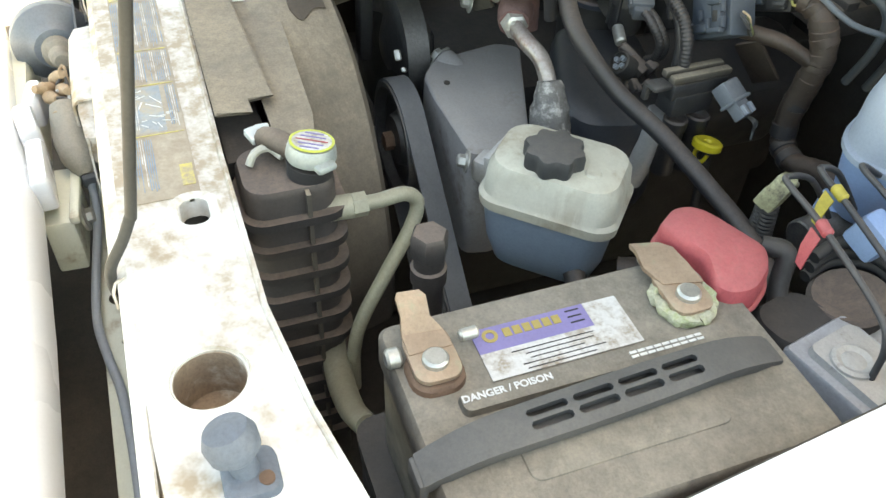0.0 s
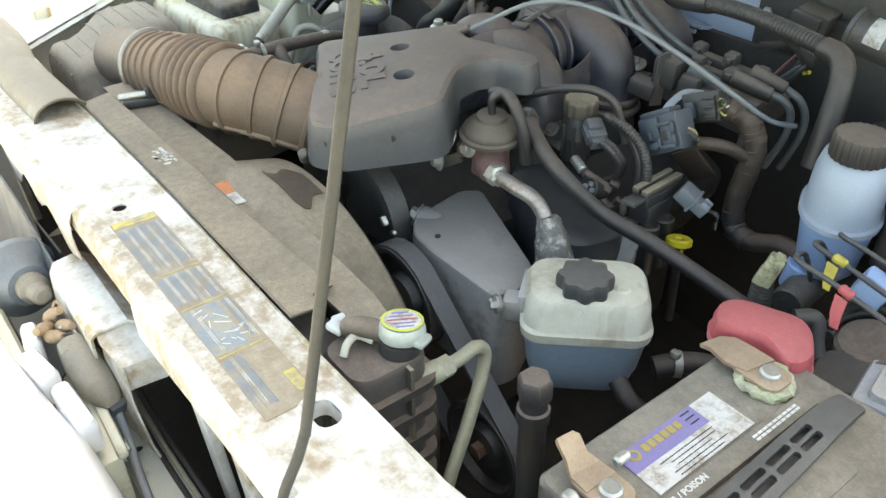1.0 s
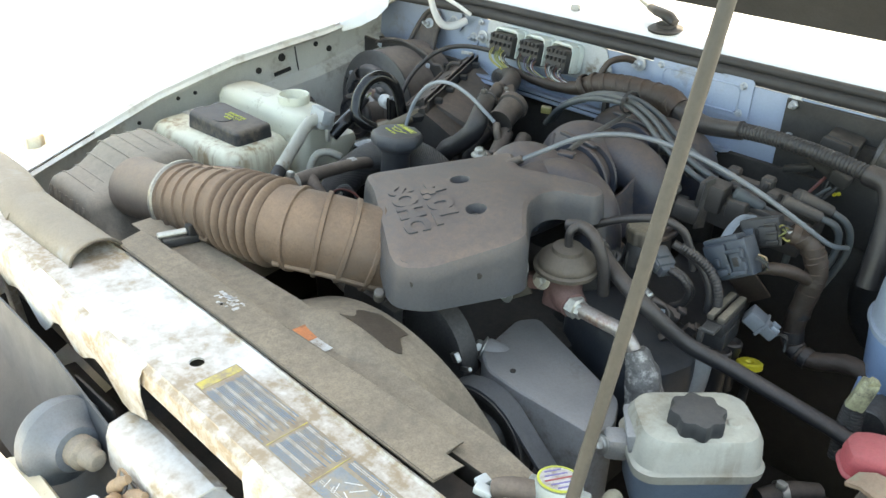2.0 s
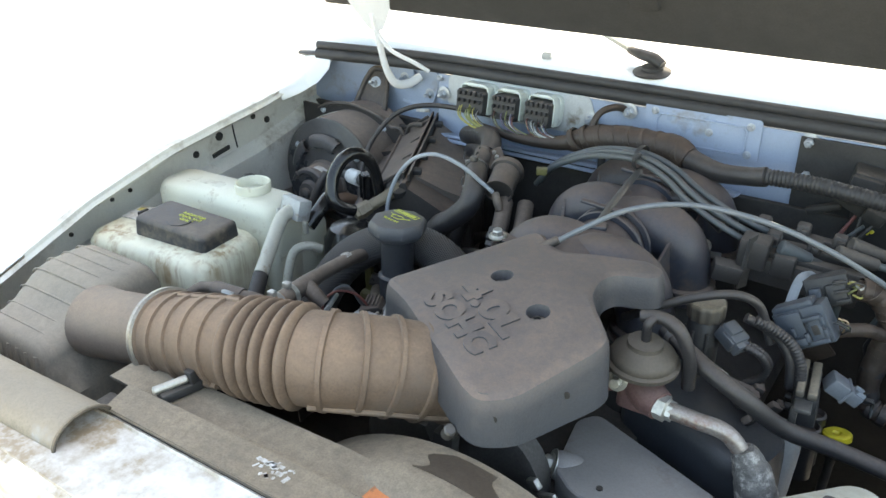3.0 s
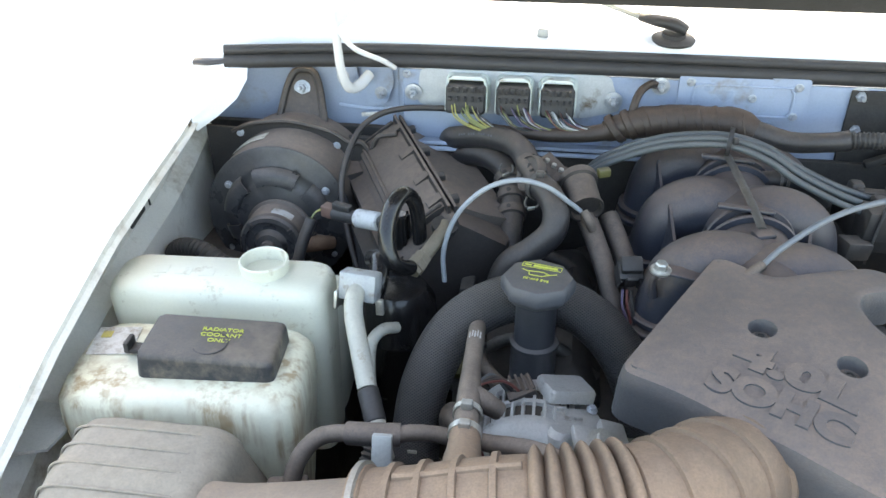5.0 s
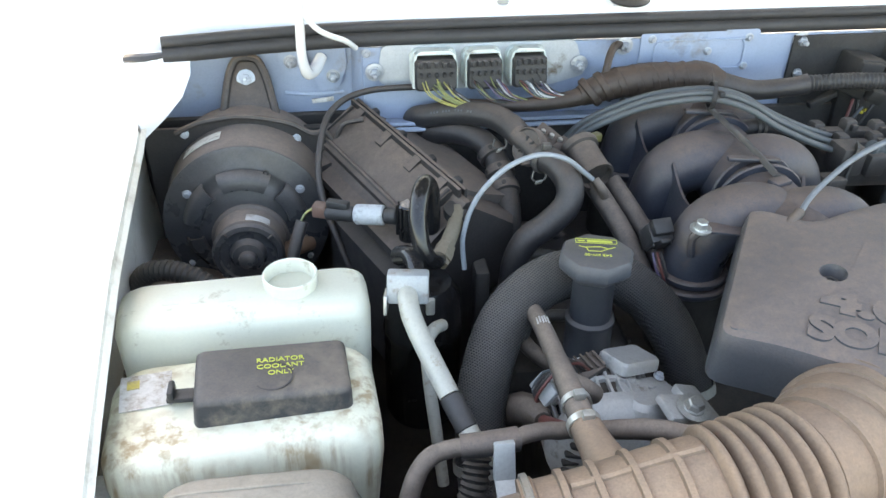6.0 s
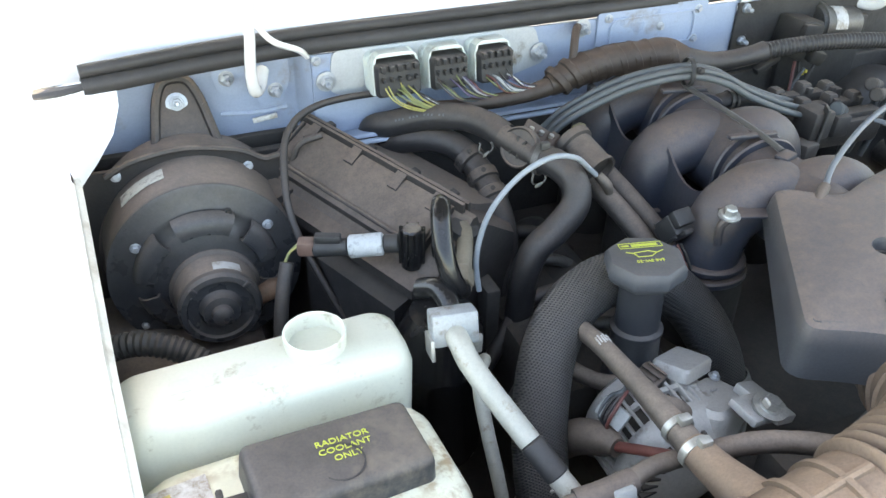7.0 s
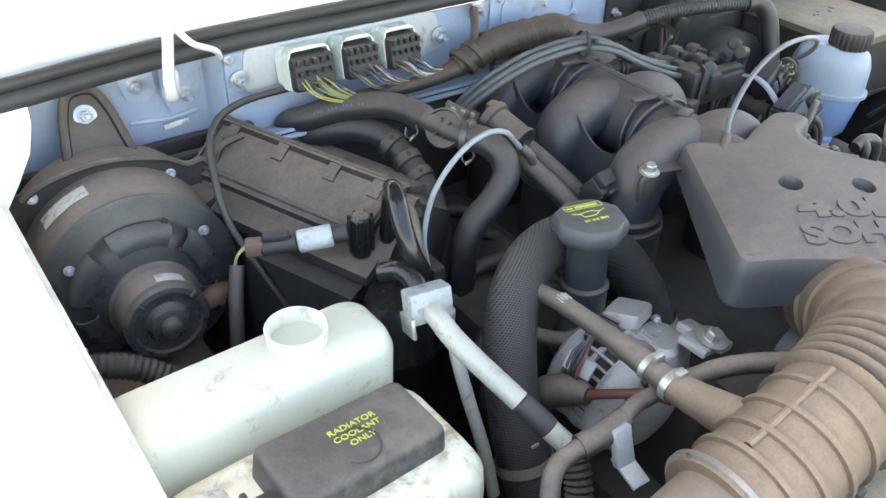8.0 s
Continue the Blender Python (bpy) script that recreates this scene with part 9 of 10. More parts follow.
chunk(vs, "plug_latch", SPM, (((0.004, -0.014, 0.004), (0.020, 0.004, 0.010)),), M_GREYCON)
for k in range(2):
    bm = B()
    tube(bm, [(0.292, 0.535 + 0.007 * k, 0.966), (0.312, 0.536 + 0.007 * k, 0.960), (0.322, 0.545 + 0.007 * k, 0.940), (0.316, 0.548 + 0.006 * k, 0.918), (0.300, 0.548, 0.905)], 0.0048, 10, 7, ribs=0.0008, pitch=0.004)
    part("wire_sleeve", bm, M_RUBDUST, vs)
bm = B()
tube(bm, [(0.150, 0.505, 0.975), (0.190, 0.500, 1.005), (0.232, 0.512, 1.026), (0.272, 0.530, 1.034), (0.298, 0.545, 1.022), (0.310, 0.552, 0.995), (0.318, 0.556, 0.968)], 0.0056, 12, 8)
part("hose_stub", bm, M_RUBDUST, vs)
for k, o in enumerate((0.0, 0.012)):
    bm = B()
    tube(bm, [(0.288 + o, 0.545, 1.000), (0.308 + o, 0.552, 0.990), (0.330 + o, 0.556, 0.975), (0.345 + o, 0.556, 0.950), (0.350 + o, 0.555, 0.915)], 0.0062, 10, 7, ribs=0.0011 if k else 0.0, pitch=0.0045)
    part("loom", bm, M_RUBDUST, vs)
bolt(vs, (0.211, 0.529, 0.953), (-0.1, -0.6, 0.6), BOLT_D)
chunk(vs, "bracket", Matrix.Translation((0.214, 0.540, 0.942)) @ rot(50, 0, -10), (((0, 0, 0), (0.036, 0.036, 0.004)),), M_DARKSTEEL, "dark steel bracket")

hx = thing("grey_connector", (0.348, 0.60, 0.95), "large blue-grey multi-way connector clipped to the harness", "connector")
hu_ = Vector((0.054, 0.004, 0.035)).normalized()
hv_ = Vector((0.041, -0.006, -0.031))
hv_ = (hv_ - hu_ * hv_.dot(hu_)).normalized()
hn_ = hu_.cross(hv_)
if hn_.y > 0:
    hn_ = -hn_
HXM = Matrix(((hu_.x, hv_.x, hn_.x, 0.348), (hu_.y, hv_.y, hn_.y, 0.590), (hu_.z, hv_.z, hn_.z, 0.982), (0, 0, 0, 1)))
chunk(hx, "housing", HXM, (((0, 0, -0.012), (0.062, 0.050, 0.034)), ((-0.004, -0.028, -0.010), (0.050, 0.008, 0.026))), M_BLUECON)
chunk(hx, "front_lid", HXM, (((-0.012, -0.006, 0.007), (0.032, 0.034, 0.006)), ((-0.010, 0.014, 0.010), (0.024, 0.010, 0.010))), M_BLUECON)
chunk(hx, "lever", HXM, (((0.016, 0.004, 0.009), (0.016, 0.030, 0.010)), ((0.016, -0.012, 0.013), (0.022, 0.006, 0.008)), ((0.016, 0.018, 0.013), (0.022, 0.006, 0.008))), M_BLUECON)
for x, y in ((-0.026, 0.012), (-0.010, 0.0), (0.004, 0.010), (0.026, -0.006), (0.026, 0.010)):
    chunk(hx, "latch", HXM, (((x, y, 0.012), (0.006, 0.012, 0.006)),), M_BLUECON)
chunk(hx, "dark_socket", HXM, (((0.016, 0.003, 0.0135), (0.008, 0.012, 0.003)),), M_DARK)
bm = B()
tube(bm, [(0.322, 0.615, 0.988), (0.322, 0.640, 1.006), (0.324, 0.664, 1.012), (0.330, 0.69, 1.006)], 0.0062, 8, 6, flat=0.5)
part("strap", bm, M_CABLE, hx, "pale blue-grey strap")
wires(hx, HXM @ Vector((0.036, 0.004, -0.005)), (0.385, 0.615, 0.972), (0.012, -0.006, 0.006), (M_LEAD, M_WOODY, M_RUBBER, M_WIREG, M_LEAD, M_RUBBER), 0.0013, 0.006)
bx2 = thing("black_connector", (0.36, 0.645, 0.98), "black multi-way connector with yellow-green wires", "connector")
BXM = Matrix.Translation((0.357, 0.655, 1.004)) @ HXM.to_3x3().to_4x4() @ rot(0, 12, 8)
chunk(bx2, "housing", BXM, (((0, 0, -0.010), (0.052, 0.040, 0.030)), ((0.010, 0.004, 0.006), (0.024, 0.028, 0.010))), M_BLACK)
for y in (-0.012, 0.0, 0.012):
    chunk(bx2, "terminal_rib", BXM, (((0.016, y, 0.013), (0.016, 0.004, 0.006)),), M_BLACK)
chunk(bx2, "latch", BXM, (((-0.014, 0.002, 0.008), (0.014, 0.022, 0.008)),), M_BLUECON)
wires(bx2, BXM @ Vector((0.024, 0.0, 0.002)), (0.404, 0.664, 1.016), (0.004, -0.004, 0.006), (M_WIREG, M_WIREY, M_WIREW, M_WIREG, M_RUBBER, M_WIREY, M_RUBBER), 0.0015, 0.009)
rail = thing("sensor_rail", (0.37, 0.56, 0.87), "dusty black pressure sensor with two hose ports", "sensor")
RLM = Matrix.Translation((0.369, 0.570, 0.922)) @ rot(0, 4, 97)
chunk(rail, "top_bar", RLM, (((0, 0.008, 0.004), (0.086, 0.010, 0.009)),), M_VDUSTY)
chunk(rail, "top_bar", RLM, (((0, -0.006, 0.003), (0.086, 0.011, 0.009)),), M_VDUSTY)
chunk(rail, "module", RLM, (((0, 0, -0.012), (0.080, 0.026, 0.020)), ((-0.006, 0.0, -0.030), (0.060, 0.030, 0.026))), M_BLACK)
chunk(rail, "ear", RLM, (((-0.052, 0.002, -0.006), (0.026, 0.020, 0.006)), ((-0.060, 0.010, -0.016), (0.008, 0.008, 0.022))), M_DARKSTEEL)
for x, y in ((-0.020, 0.016), (0.004, 0.017), (0.024, 0.016)):
    bm = B()
    lathe(bm, RLM @ Vector((x, y, -0.030)), RLM.to_3x3() @ Vector((0, 1, 0.1)), [(0, 0), (0.005, 0), (0.005, 0.006), (0.003, 0.007), (0, 0.006)], 12)
    part("port", bm, M_BLACK, rail)
for k, (x, y) in enumerate(((0.382, 0.546), (0.382, 0.576))):
    bm = B()
    lathe(bm, (x, y, 0.800), (0, 0.02, 1), [(0.014, 0), (0.013, 0.06), (0.0145, 0.062), (0.0145, 0.074), (0.012, 0.076), (0.009, 0.070), (0, 0.069)], 20)
    part("hose_end", bm, M_RUBDUST, rail, "dusty brown hose end")
sens = thing("sensor_plug", (0.404, 0.600, 0.89), "light grey sensor plug with clipped wires", "connector")
SNM = Matrix.Translation((0.402, 0.601, 0.906)) @ rot(0, 32, 18)
M_LTGREY = mat("light grey plug plastic", (0.17, 0.185, 0.205), 0.5, 0, 0.1, 25, 0.06, 280, dust=0.3)
chunk(sens, "plug", SNM, (((-0.006, 0, 0), (0.026, 0.026, 0.022)), ((0.016, 0, 0), (0.022, 0.020, 0.017))), M_LTGREY)
chunk(sens, "collar", SNM, (((0.006, 0, 0), (0.004, 0.029, 0.025)),), M_LTGREY)
for y in (-0.006, 0.006):
    chunk(sens, "latch", SNM, (((0.020, y, 0.010), (0.012, 0.004, 0.006)),), M_CABLE)
wires(sens, SNM @ Vector((0.027, 0, 0)), (0.440, 0.612, 0.872), (0.006, 0.0, 0.006), (M_RUBBER, M_LEAD, M_RUBBER), 0.0016, 0.004)
tp = thing("throttle_sensor", (0.31, 0.50, 0.87), "small steel sensor with a round four-pin plug", "sensor")
bm = B()
cyl(bm, (0.256, 0.528, 0.928), (0.282, 0.520, 0.922), 0.0072)
part("steel_end", bm, M_STEEL, tp)
bm = B()
cyl(bm, (0.284, 0.519, 0.921), (0.306, 0.536, 0.905), 0.0065)
part("arm", bm, M_DUSTY, tp)
chunk(tp, "body", Matrix.Translation((0.308, 0.530, 0.903)) @ rot(10, 25, 30), (((0, 0, 0), (0.026, 0.018, 0.018)), ((0.012, 0.010, 0.004), (0.014, 0.014, 0.020))), M_DUSTY)
rpd = Vector((0.05, -0.75, 0.55)).normalized()
rpo = Vector((0.307, 0.512, 0.908))
bm = B()
lathe(bm, rpo, rpd, [(0.0, -0.012), (0.014, -0.012), (0.014, 0.008), (0.012, 0.010), (0.0115, 0.005), (0, 0.004)], 22)
part("round_plug", bm, M_DARK, tp)
for a in range(4):
    bm = B()
    e1 = rpd.orthogonal().normalized()
    p = rpo + rpd * 0.005 + 0.0062 * (math.cos(a * 1.5708 + 0.6) * e1 + math.sin(a * 1.5708 + 0.6) * rpd.cross(e1))
    lathe(bm, p, rpd, [(0.0032, 0), (0.0032, 0.005), (0.0022, 0.005), (0.002, 0.002), (0, 0.002)], 10)
    part("socket", bm, M_CABLE, tp, "pale pin socket")
for k, (x, y, z) in enumerate(((0.327, 0.520, 0.890), (0.342, 0.530, 0.897), (0.318, 0.508, 0.882))):
    chunk(tp, "clip", Matrix.Translation((x, y, z)) @ rot(20 * k, 30, 40 * k), (((0, 0, 0), (0.016, 0.010, 0.012)), ((0.006, 0.004, 0.005), (0.008, 0.012, 0.006))), M_DUSTY)
dip = thing("dipstick", (0.413, 0.576, 0.80), "bright yellow transmission dipstick handle", "dipstick")
bm = B()
dd = Vector((-0.14, 0.20, 0.97)).normalized()
lathe(bm, Vector((0.413, 0.576, 0.847)), dd, [(0.004, 0.001), (0.014, 0), (0.0175, 0.002), (0.0175, 0.009), (0.0145, 0.011), (0.006, 0.010), (0.004, 0.006), (0.004, 0.001)], 30)
part("handle", bm, M_YELLOW, dip)
bm = B()
tube(bm, [(0.402, 0.574, 0.844), (0.404, 0.570, 0.834), (0.411, 0.569, 0.830), (0.419, 0.571, 0.834), (0.421, 0.574, 0.843)], 0.0024, 8, 4)
part("ring", bm, M_YELLOW, dip)
bm = B()
cyl(bm, (0.413, 0.580, 0.845), (0.405, 0.60, 0.70), 0.006)
part("tube", bm, M_DARK, dip, "dark dipstick tube")
sp_ = thing("spark_boot", (0.35, 0.52, 0.78), "grey heat-shielded spark plug boot", "plug boot")
bm = B()
cyl(bm, (0.362, 0.545, 0.868), (0.350, 0.515, 0.775), 0.020, 0.027, 26)
part("shield", bm, M_GREYPART, sp_, "grey metal heat shield")

# ---- driver's side hoses and cables ----
vh = thing("vacuum_hose", (0.45, 0.5, 0.9), "long dusty black hose from the valve towards the battery", "hose")
bm = B()
tube(bm, [(0.215, 0.475, 0.995), (0.245, 0.455, 0.99), (0.285, 0.440, 0.978), (0.325, 0.440, 0.958), (0.365, 0.47, 0.915), (0.42, 0.505, 0.885), (0.49, 0.525, 0.862), (0.56, 0.535, 0.845), (0.62, 0.53, 0.83)], 0.0105, 12, 9)
part("hose", bm, M_RUBDUST, vh)
clamp_ring(vh, (0.228, 0.466, 0.993), (0.03, -0.02, -0.005), 0.011, 0.008, M_DARKSTEEL)
clamp_ring(vh, (0.585, 0.5345, 0.839), (0.06, 0, -0.015), 0.011, 0.008, M_DARKSTEEL)
cv = thing("convoluted_loom", (0.44, 0.67, 0.9), "thick dusty taped wiring loom dropping behind the engine", "wiring harness")
LL = [(0.388, 0.662, 1.016), (0.410, 0.668, 1.010), (0.426, 0.672, 0.992), (0.434, 0.674, 0.965), (0.430, 0.672, 0.925), (0.426, 0.670, 0.880), (0.434, 0.668, 0.850), (0.460, 0.666, 0.842), (0.508, 0.668, 0.858), (0.56, 0.66, 0.86)]
bm = B()
tube(bm, LL, [0.011, 0.013, 0.0145, 0.0145, 0.015, 0.0145, 0.014, 0.0135, 0.013, 0.013], 18, 12)
for v in bm.verts:
    v.co += 0.0016 * noise.noise_vector(v.co * 70)
part("loom", bm, M_TAPE, cv)
ls = spline(LL, 10)
for k in sorted(rng.sample(range(3, 70), 14)):
    bm = B()
    d = ls[k + 1] - ls[k]
    lathe(bm, ls[k], d + 0.0008 * Vector((rng.uniform(-1, 1), rng.uniform(-1, 1), rng.uniform(-1, 1))), [(0.0140, -0.006), (0.0152, -0.005), (0.0154, 0.0), (0.0152, 0.005), (0.0140, 0.006)], 18)
    part("tape_turn", bm, M_TAPE if k < 45 else M_RUBDUST, cv)
bm = B()
tube(bm, [(0.372, 0.612, 0.972), (0.392, 0.622, 0.976), (0.412, 0.642, 0.972), (0.430, 0.664, 0.958)], 0.0085, 12, 8)
for v in bm.verts:
    v.co += 0.001 * noise.noise_vector(v.co * 90)
part("side_loom", bm, M_TAPE, cv)
bm = B()
tube(bm, [(0.418, 0.680, 0.945), (0.412, 0.684, 0.925), (0.418, 0.684, 0.905), (0.425, 0.678, 0.89)], 0.003, 8, 6)
part("loose_tie", bm, M_RUBDUST, cv)
bm = B()
box(bm, (0.352, 0.668, 0.912), (0.040, 0.006, 0.055), 0.002, (20, -35, 10))
part("bracket", bm, M_TAPE, cv, "rusty brown bracket")

# ---- brake master cylinder reservoir ----
br = thing("brake_reservoir", (0.56, 0.67, 0.86), "pale blue-white brake fluid reservoir with a dusty round cap", "fluid reservoir")
RM = Matrix.Translation((0.566, 0.668, 0)) @ rot(0, 0, -63) @ Matrix.Translation((-0.016, 0, 0)) @ Matrix.Diagonal((1.24, 0.90, 1, 1))
bm = B()
tank(bm, 0, 0, [(0.942, 0.105, 0.098, 0.046), (0.985, 0.102, 0.094, 0.045), (1.003, 0.092, 0.084, 0.040), (1.012, 0.078, 0.070, 0.034), (1.018, 0.07, 0.064, 0.031)], RM, 8)
part("upper_shell", bm, M_BRKTOP, br)
bm = B()
tank(bm, 0, 0, [(0.932, 0.106, 0.099, 0.046), (0.934, 0.114, 0.107, 0.05), (0.940, 0.114, 0.107, 0.05), (0.942, 0.106, 0.099, 0.046)], RM, 8)
part("seam", bm, M_BRKTOP, br)
bm = B()
tank(bm, 0, 0, [(0.855, 0.07, 0.065, 0.03), (0.865, 0.085, 0.08, 0.037), (0.932, 0.104, 0.097, 0.045)], RM, 8)
part("lower_shell", bm, M_BRKBLUE, br, "blue lower half")
bm = B()
ring = [(0.0325 + 0.0009 * (1 if (i // 2) % 2 else -1), 2 * math.pi * i / 96) for i in range(96)]
rings = [[Vector((0.566 + k * r * math.cos(a), 0.666 + k * r * math.sin(a), z)) for r, a in ring] for k, z in ((0.98, 1.016), (1.0, 1.018), (1.0, 1.040), (0.95, 1.045), (0.85, 1.046))]
loft(bm, rings)
part("cap", bm, M_DUSTY, br, "dusty black ribbed cap")
bm = B()
cyl(bm, (0.545, 0.655, 0.82), (0.548, 0.657, 0.858), 0.022)
part("grommet", bm, M_BRKBLUE, br)
mc = thing("master_cylinder", (0.55, 0.78, 0.82), "dark brake master cylinder and booster on the firewall", "master cylinder")
bm = B()
cyl(bm, (0.565, 0.60, 0.83), (0.545, 0.84, 0.85), 0.022)
part("cylinder", bm, M_DARKSTEEL, mc)
bm = B()
lathe(bm, (0.545, 0.93, 0.86), (0, -1, 0), [(0, 0), (0.11, 0), (0.115, 0.02), (0.115, 0.06), (0.10, 0.08), (0.05, 0.095), (0, 0.1)], 40)
part("booster", bm, M_BLACK, mc, "black brake booster")
cc_ = thing("wiper_motor", (0.43, 0.91, 1.0), "dark wiper motor and gearbox with a pale label", "wiper motor")
wd = Vector((0.97, 0.03, -0.12)).normalized()
wo = Vector((0.398, 0.925, 1.060))
bm = B()
lathe(bm, wo, wd, [(0, 0), (0.030, 0), (0.034, 0.004), (0.034, 0.010), (0.030, 0.014), (0.030, 0.080), (0.027, 0.092), (0.014, 0.096), (0, 0.097)], 36)
part("motor", bm, M_DARKSTEEL, cc_, "dark steel motor can")
bm = B()
lathe(bm, wo + wd * 0.006, wd, [(0.034, -0.004), (0.037, -0.003), (0.037, 0.003), (0.034, 0.004)], 36)
part("rim", bm, M_DARKSTEEL, cc_)
we = Vector((0, 0, 1))
wf = wd.cross(we).normalized()
we = wf.cross(wd).normalized()
bm = B()
sheet(bm, [[wo + wd * h - 0.0306 * (math.cos(radians(a)) * wf * -1 - math.sin(radians(a)) * we) for a in (150, 165, 180, 195, 210, 225, 240)] for h in (0.030, 0.056)], 0.0008)
part("label", bm, M_LABELW, cc_, "white paper label")
bm = B()
sheet(bm, [[wo + wd * h + 0.0306 * (math.cos(radians(a)) * wf + math.sin(radians(a)) * we) for a in (0, 20, 40, 60, 80, 100, 120, 140, 160, 180)] for h in (0.028, 0.054)], 0.0008)
part("label", bm, M_LABELW, cc_, "white paper label")
for nm, c, s_, r_ in (("gearbox", (0.352, 0.900, 1.058), (0.050, 0.050, 0.052), (0, 10, 8)), ("cover", (0.350, 0.872, 1.060), (0.044, 0.012, 0.044), (0, 10, 8)), ("arm", (0.325, 0.880, 1.040), (0.070, 0.012, 0.016), (0, 25, 0)), ("plug", (0.372, 0.872, 1.028), (0.030, 0.022, 0.022), (10, 20, 0)), ("arm", (0.300, 0.895, 1.015), (0.050, 0.014, 0.012), (0, -20, 8))):
    bm = B()
    box(bm, c, s_, 0.004, r_)
    part(nm, bm, M_DARK, cc_)
for k in range(2):
    bm = B()
    lathe(bm, (0.366 + 0.006 * k, 0.884, 0.995 + 0.003 * k), (0, -1, 0.2), [(0.003, 0), (0.003, 0.004), (0, 0.005)], 8)
    part("yellow_mark", bm, M_YELLOW, cc_, "yellow paint dab")
wires(cc_, (0.36, 0.875, 1.02), (0.30, 0.885, 0.96), (0, -0.02, -0.03), (M_RUBBER, M_LEAD, M_REDWIRE, M_RUBBER), 0.0028, 0.015)
fb = thing("fuse_box", (0.70, 0.80, 0.86), "dusty black fuse box lid with embossed marks", "fuse box")
bm = B()
tank(bm, 0.705, 0.80, [(0.88, 0.20, 0.24, 0.02), (0.985, 0.20, 0.24, 0.02), (0.995, 0.21, 0.25, 0.02), (1.006, 0.205, 0.245, 0.02), (1.010, 0.19, 0.23, 0.02)])
part("box", bm, M_VDUSTY, fb)
bm = B()
for k in range(4):
    box(bm, (0.67 + 0.02 * k, 0.80 + 0.01 * (k % 2), 1.0105), (0.012, 0.004, 0.001), 0, (0, 0, 25 * k))
part("embossing", bm, M_VDUSTY, fb)

# ---- brake lines, hydraulic unit ----
hu = thing("hydraulic_unit", (0.77, 0.47, 0.76), "grey aluminium anti-lock brake unit with black motor and pump ports", "brake unit")
UM = Matrix.Translation((0.775, 0.478, 0.86)) @ rot(0, 0, 12)
bm = B()
tank(bm, 0, 0, [(-0.07, 0.115, 0.075, 0.004), (0.040, 0.115, 0.075, 0.004), (0.043, 0.111, 0.071, 0.004)], UM)
part("block", bm, mat("blue-grey anodised block", (0.42, 0.44, 0.47), 0.5, 0.3, 0.12, 15, 0.1, 220, dust=0.3), hu)
bm = B()
tank(bm, 0.0, 0.0, [(0.043, 0.09, 0.055, 0.008), (0.050, 0.088, 0.053, 0.008)], UM)
part("top_plate", bm, M_ALU, hu)
for x, y, r in ((-0.015, -0.008, 0.018), (0.035, -0.012, 0.014)):
    bm = B()
    lathe(bm, UM @ Vector((x, y, 0.049)), (0, 0, 1), [(0, 0), (r, 0), (r, 0.004), (r * 0.8, 0.005), (r * 0.55, 0.003), (r * 0.4, 0.004), (0, 0.004)], 26)
    part("port_plug", bm, M_ALU, hu)
bm = B()
lathe(bm, UM @ Vector((-0.012, 0.06, 0.01)), (-0.2, 0.9, 0.35), [(0.034, -0.03), (0.036, 0.03), (0.034, 0.045), (0.02, 0.05), (0, 0.05)], 30)
part("accumulator", bm, M_ALU, hu)
bm = B()
tank(bm, -0.075, 0.0, [(-0.05, 0.06, 0.07, 0.02), (0.03, 0.06, 0.07, 0.02), (0.04, 0.05, 0.06, 0.02)], UM)
part("control_module", bm, M_BLACK, hu)
for x, z in ((-0.035, -0.03), (0.02, -0.02), (0.035, -0.045)):
    bm = B()
    lathe(bm, UM @ Vector((x, -0.0375, z)), UM.to_3x3() @ Vector((0, -1, 0)), [(0.012, 0), (0.012, 0.002), (0.008, 0.003), (0.007, 0.0015), (0, 0.0015)], 20)
    part("side_port", bm, M_DARKSTEEL, hu)
pc = thing("wire_coil", (0.70, 0.50, 0.90), "black round connector cap with looped cables", "connector")
bm = B()
lathe(bm, (0.700, 0.525, 0.885), (-0.1, -0.2, 1), [(0.034, 0), (0.036, 0.004), (0.036, 0.018), (0.032, 0.022), (0.026, 0.020), (0, 0.020)], 30)
part("cap", bm, M_DUSTY, pc)
for k in range(3):
    bm = B()
    tube(bm, [(0.66, 0.505, 0.92 - 0.012 * k), (0.655, 0.535, 0.925 - 0.012 * k), (0.675, 0.565, 0.925 - 0.01 * k), (0.71, 0.57, 0.92 - 0.01 * k), (0.74, 0.55, 0.915)], 0.006, 10, 7)
    part("cable", bm, M_RUBBER, pc)
bm = B()
tube(bm, [(0.64, 0.46, 0.93), (0.655, 0.475, 0.93), (0.665, 0.47, 0.905), (0.68, 0.465, 0.88), (0.70, 0.46, 0.84)], 0.009, 12, 7)
part("thick_cable", bm, M_RUBBER, pc)
M_YELTAG = mat("dull yellow tag", (0.50, 0.40, 0.06), 0.5, 0, 0.2, 25, 0.08, 200, dust=0.35, dustcol=(0.35, 0.28, 0.15))
bl = thing("brake_lines", (0.68, 0.5, 0.93), "thin black brake lines with coloured fittings", "brake lines")
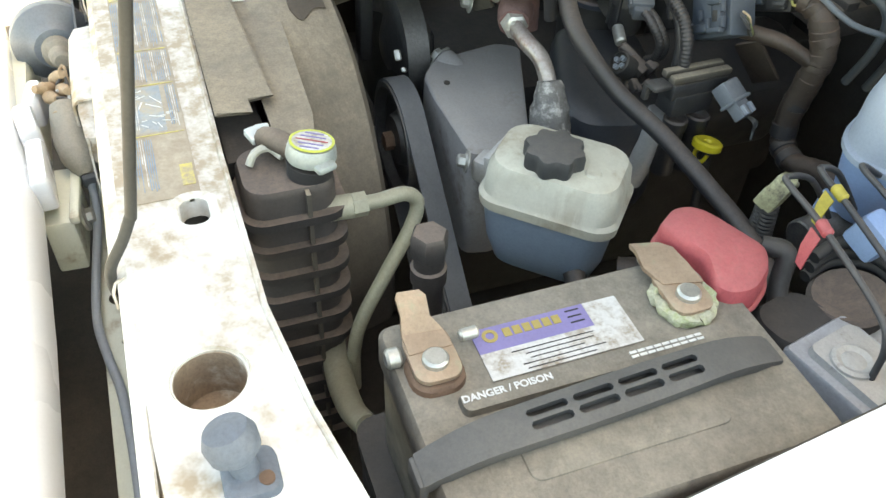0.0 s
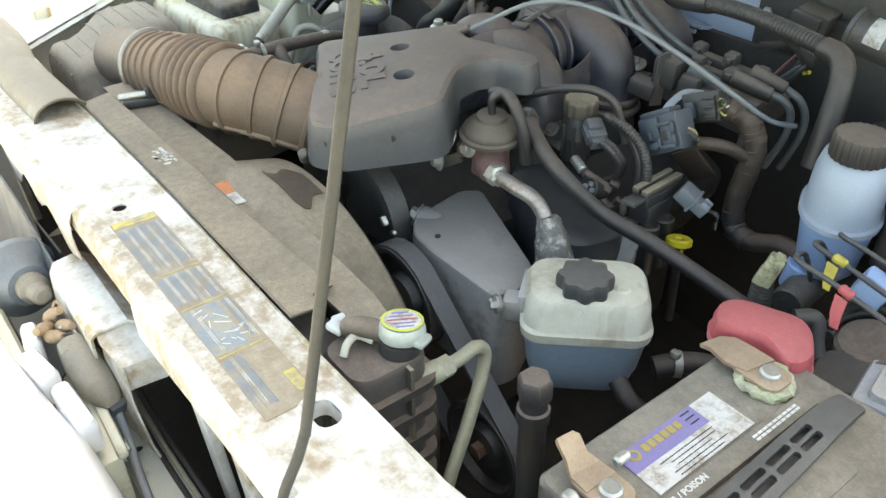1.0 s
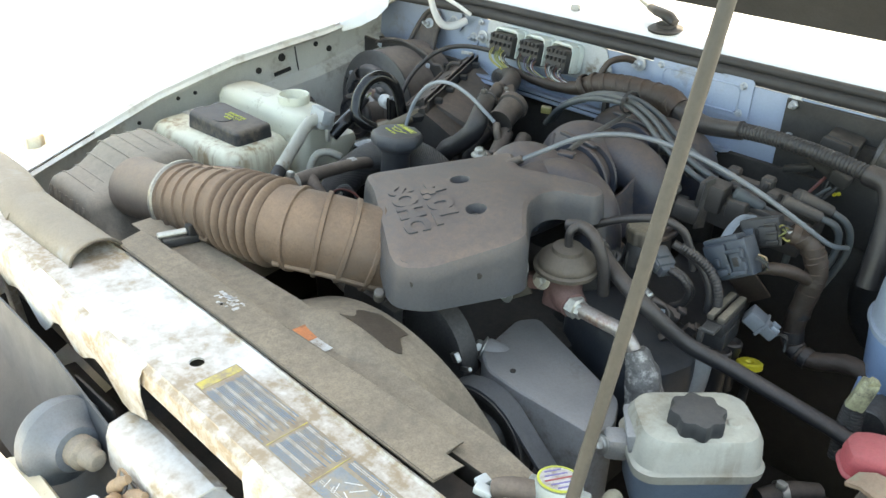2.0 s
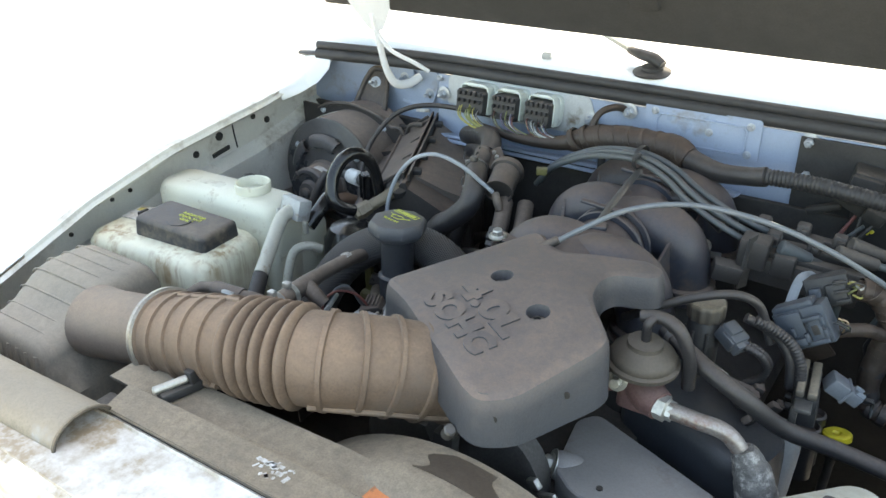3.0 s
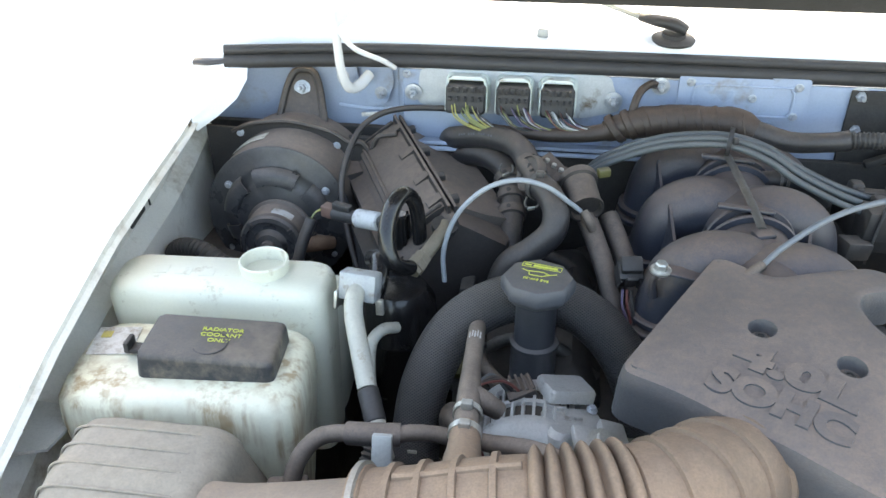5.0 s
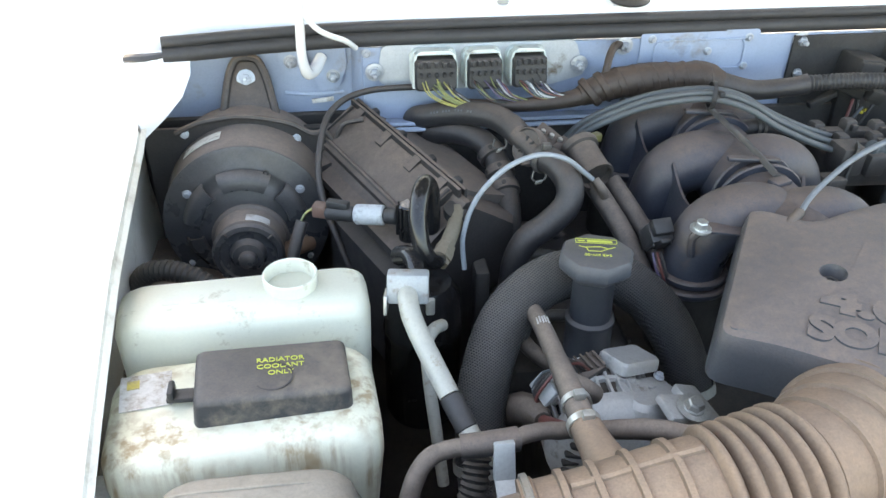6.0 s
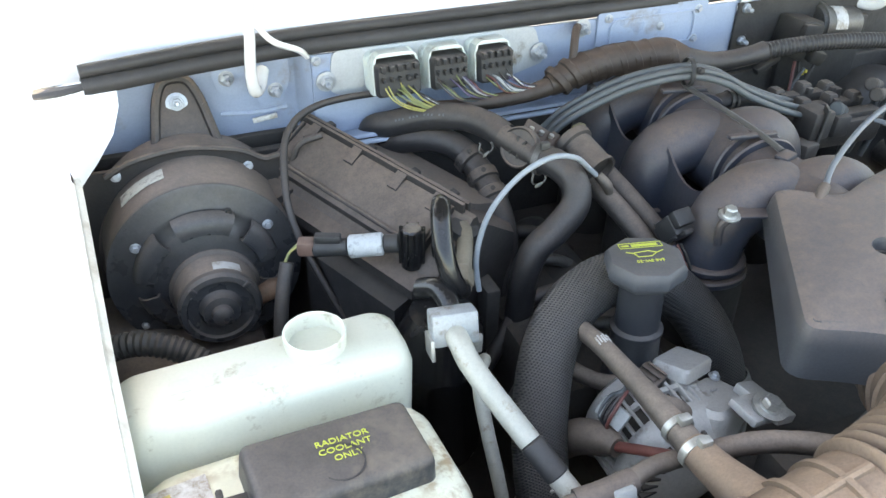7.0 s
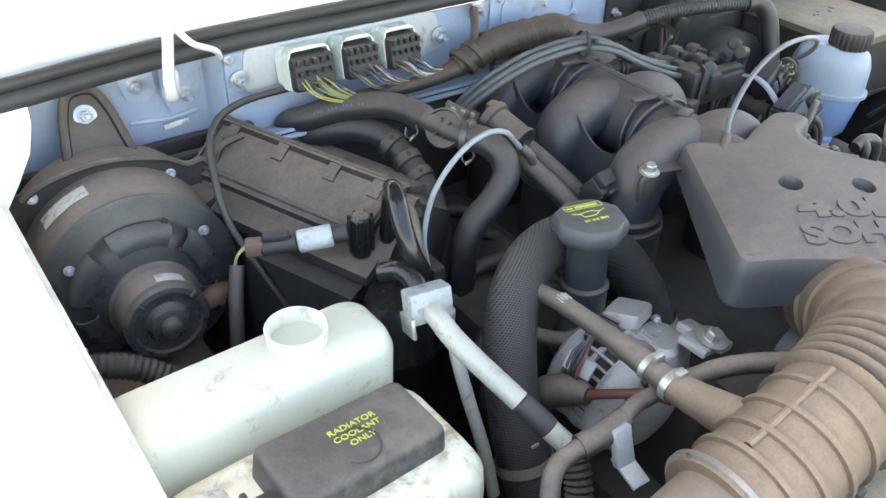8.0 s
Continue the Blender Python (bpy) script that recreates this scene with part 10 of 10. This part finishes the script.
for pts in ([(0.585, 0.60, 0.88), (0.597, 0.54, 0.95), (0.608, 0.494, 0.974), (0.622, 0.488, 0.974), (0.665, 0.485, 0.971), (0.75, 0.473, 0.962), (0.775, 0.470, 0.945), (0.78, 0.470, 0.905)], [(0.600, 0.61, 0.90), (0.601, 0.565, 0.955), (0.606, 0.533, 0.974), (0.618, 0.527, 0.974), (0.660, 0.523, 0.970), (0.77, 0.506, 0.958), (0.80, 0.500, 0.94), (0.81, 0.495, 0.90)], [(0.60, 0.62, 0.94), (0.610, 0.58, 0.968), (0.620, 0.570, 0.972), (0.66, 0.565, 0.970), (0.75, 0.553, 0.960), (0.80, 0.545, 0.93)]):
    bm = B()
    tube(bm, pts, 0.0030, 10, 9)
    part("line", bm, mat("blue-black coated line", (0.045, 0.048, 0.056), 0.4, 0.1, 0.15, 20, 0.05, 200, dust=0.35) if pts[0][0] == 0.585 else bpy.data.materials["blue-black coated line"], bl)
bm = B()
cyl(bm, (0.664, 0.4855, 0.972), (0.680, 0.4832, 0.970), 0.0052)
rt = part("red_sleeve", bm, M_RED, bl, "faded red sleeve")
bm = B()
sheet(bm, [[(0.664, 0.480, 0.967), (0.678, 0.478, 0.966)], [(0.667, 0.473, 0.952), (0.680, 0.471, 0.951)], [(0.672, 0.470, 0.936), (0.682, 0.467, 0.938)]], 0.0012)
part("red_flag", bm, M_RED, rt, "faded red flag")
bm = B()
cyl(bm, (0.632, 0.5262, 0.974), (0.648, 0.5245, 0.972), 0.0052)
yt = part("yellow_sleeve", bm, M_YELTAG, bl, "dull yellow tag")
bm = B()
sheet(bm, [[(0.630, 0.520, 0.970), (0.644, 0.518, 0.969)], [(0.633, 0.513, 0.958), (0.645, 0.512, 0.957)], [(0.638, 0.510, 0.944), (0.646, 0.508, 0.945)]], 0.0012)
part("yellow_flag", bm, M_YELTAG, yt)
bm = B()
box(bm, (0.672, 0.548, 0.945), (0.034, 0.026, 0.036), 0.005, (0, 20, 12))
part("blue_plug", bm, M_BRKBLUE, bl, "blue plug")
wp = thing("pale_connector", (0.556, 0.543, 0.86), "grubby cream connector on dark corrugated sleeves", "connector")
bm = B()
box(bm, (0.560, 0.546, 0.905), (0.020, 0.018, 0.040), 0.003, (-12, 16, 20))
box(bm, (0.555, 0.540, 0.897), (0.014, 0.014, 0.022), 0.002, (-12, 16, 20))
box(bm, (0.566, 0.548, 0.924), (0.012, 0.010, 0.012), 0.002, (10, 30, 40))
part("plug", bm, mat("grubby cream plastic", (0.45, 0.42, 0.25), 0.5, 0, 0.15, 40, 0.1, 220, stain=(0.12, 0.10, 0.07), stain_amt=0.5, stain_scale=50), wp)
for k in range(2):
    bm = B()
    tube(bm, [(0.553 + 0.006 * k, 0.545, 0.89), (0.550 + 0.012 * k, 0.548, 0.85), (0.552 + 0.018 * k, 0.55, 0.80)], 0.008, 12, 6, ribs=0.0015, pitch=0.005)
    part("sleeve", bm, M_RUBBER, wp)
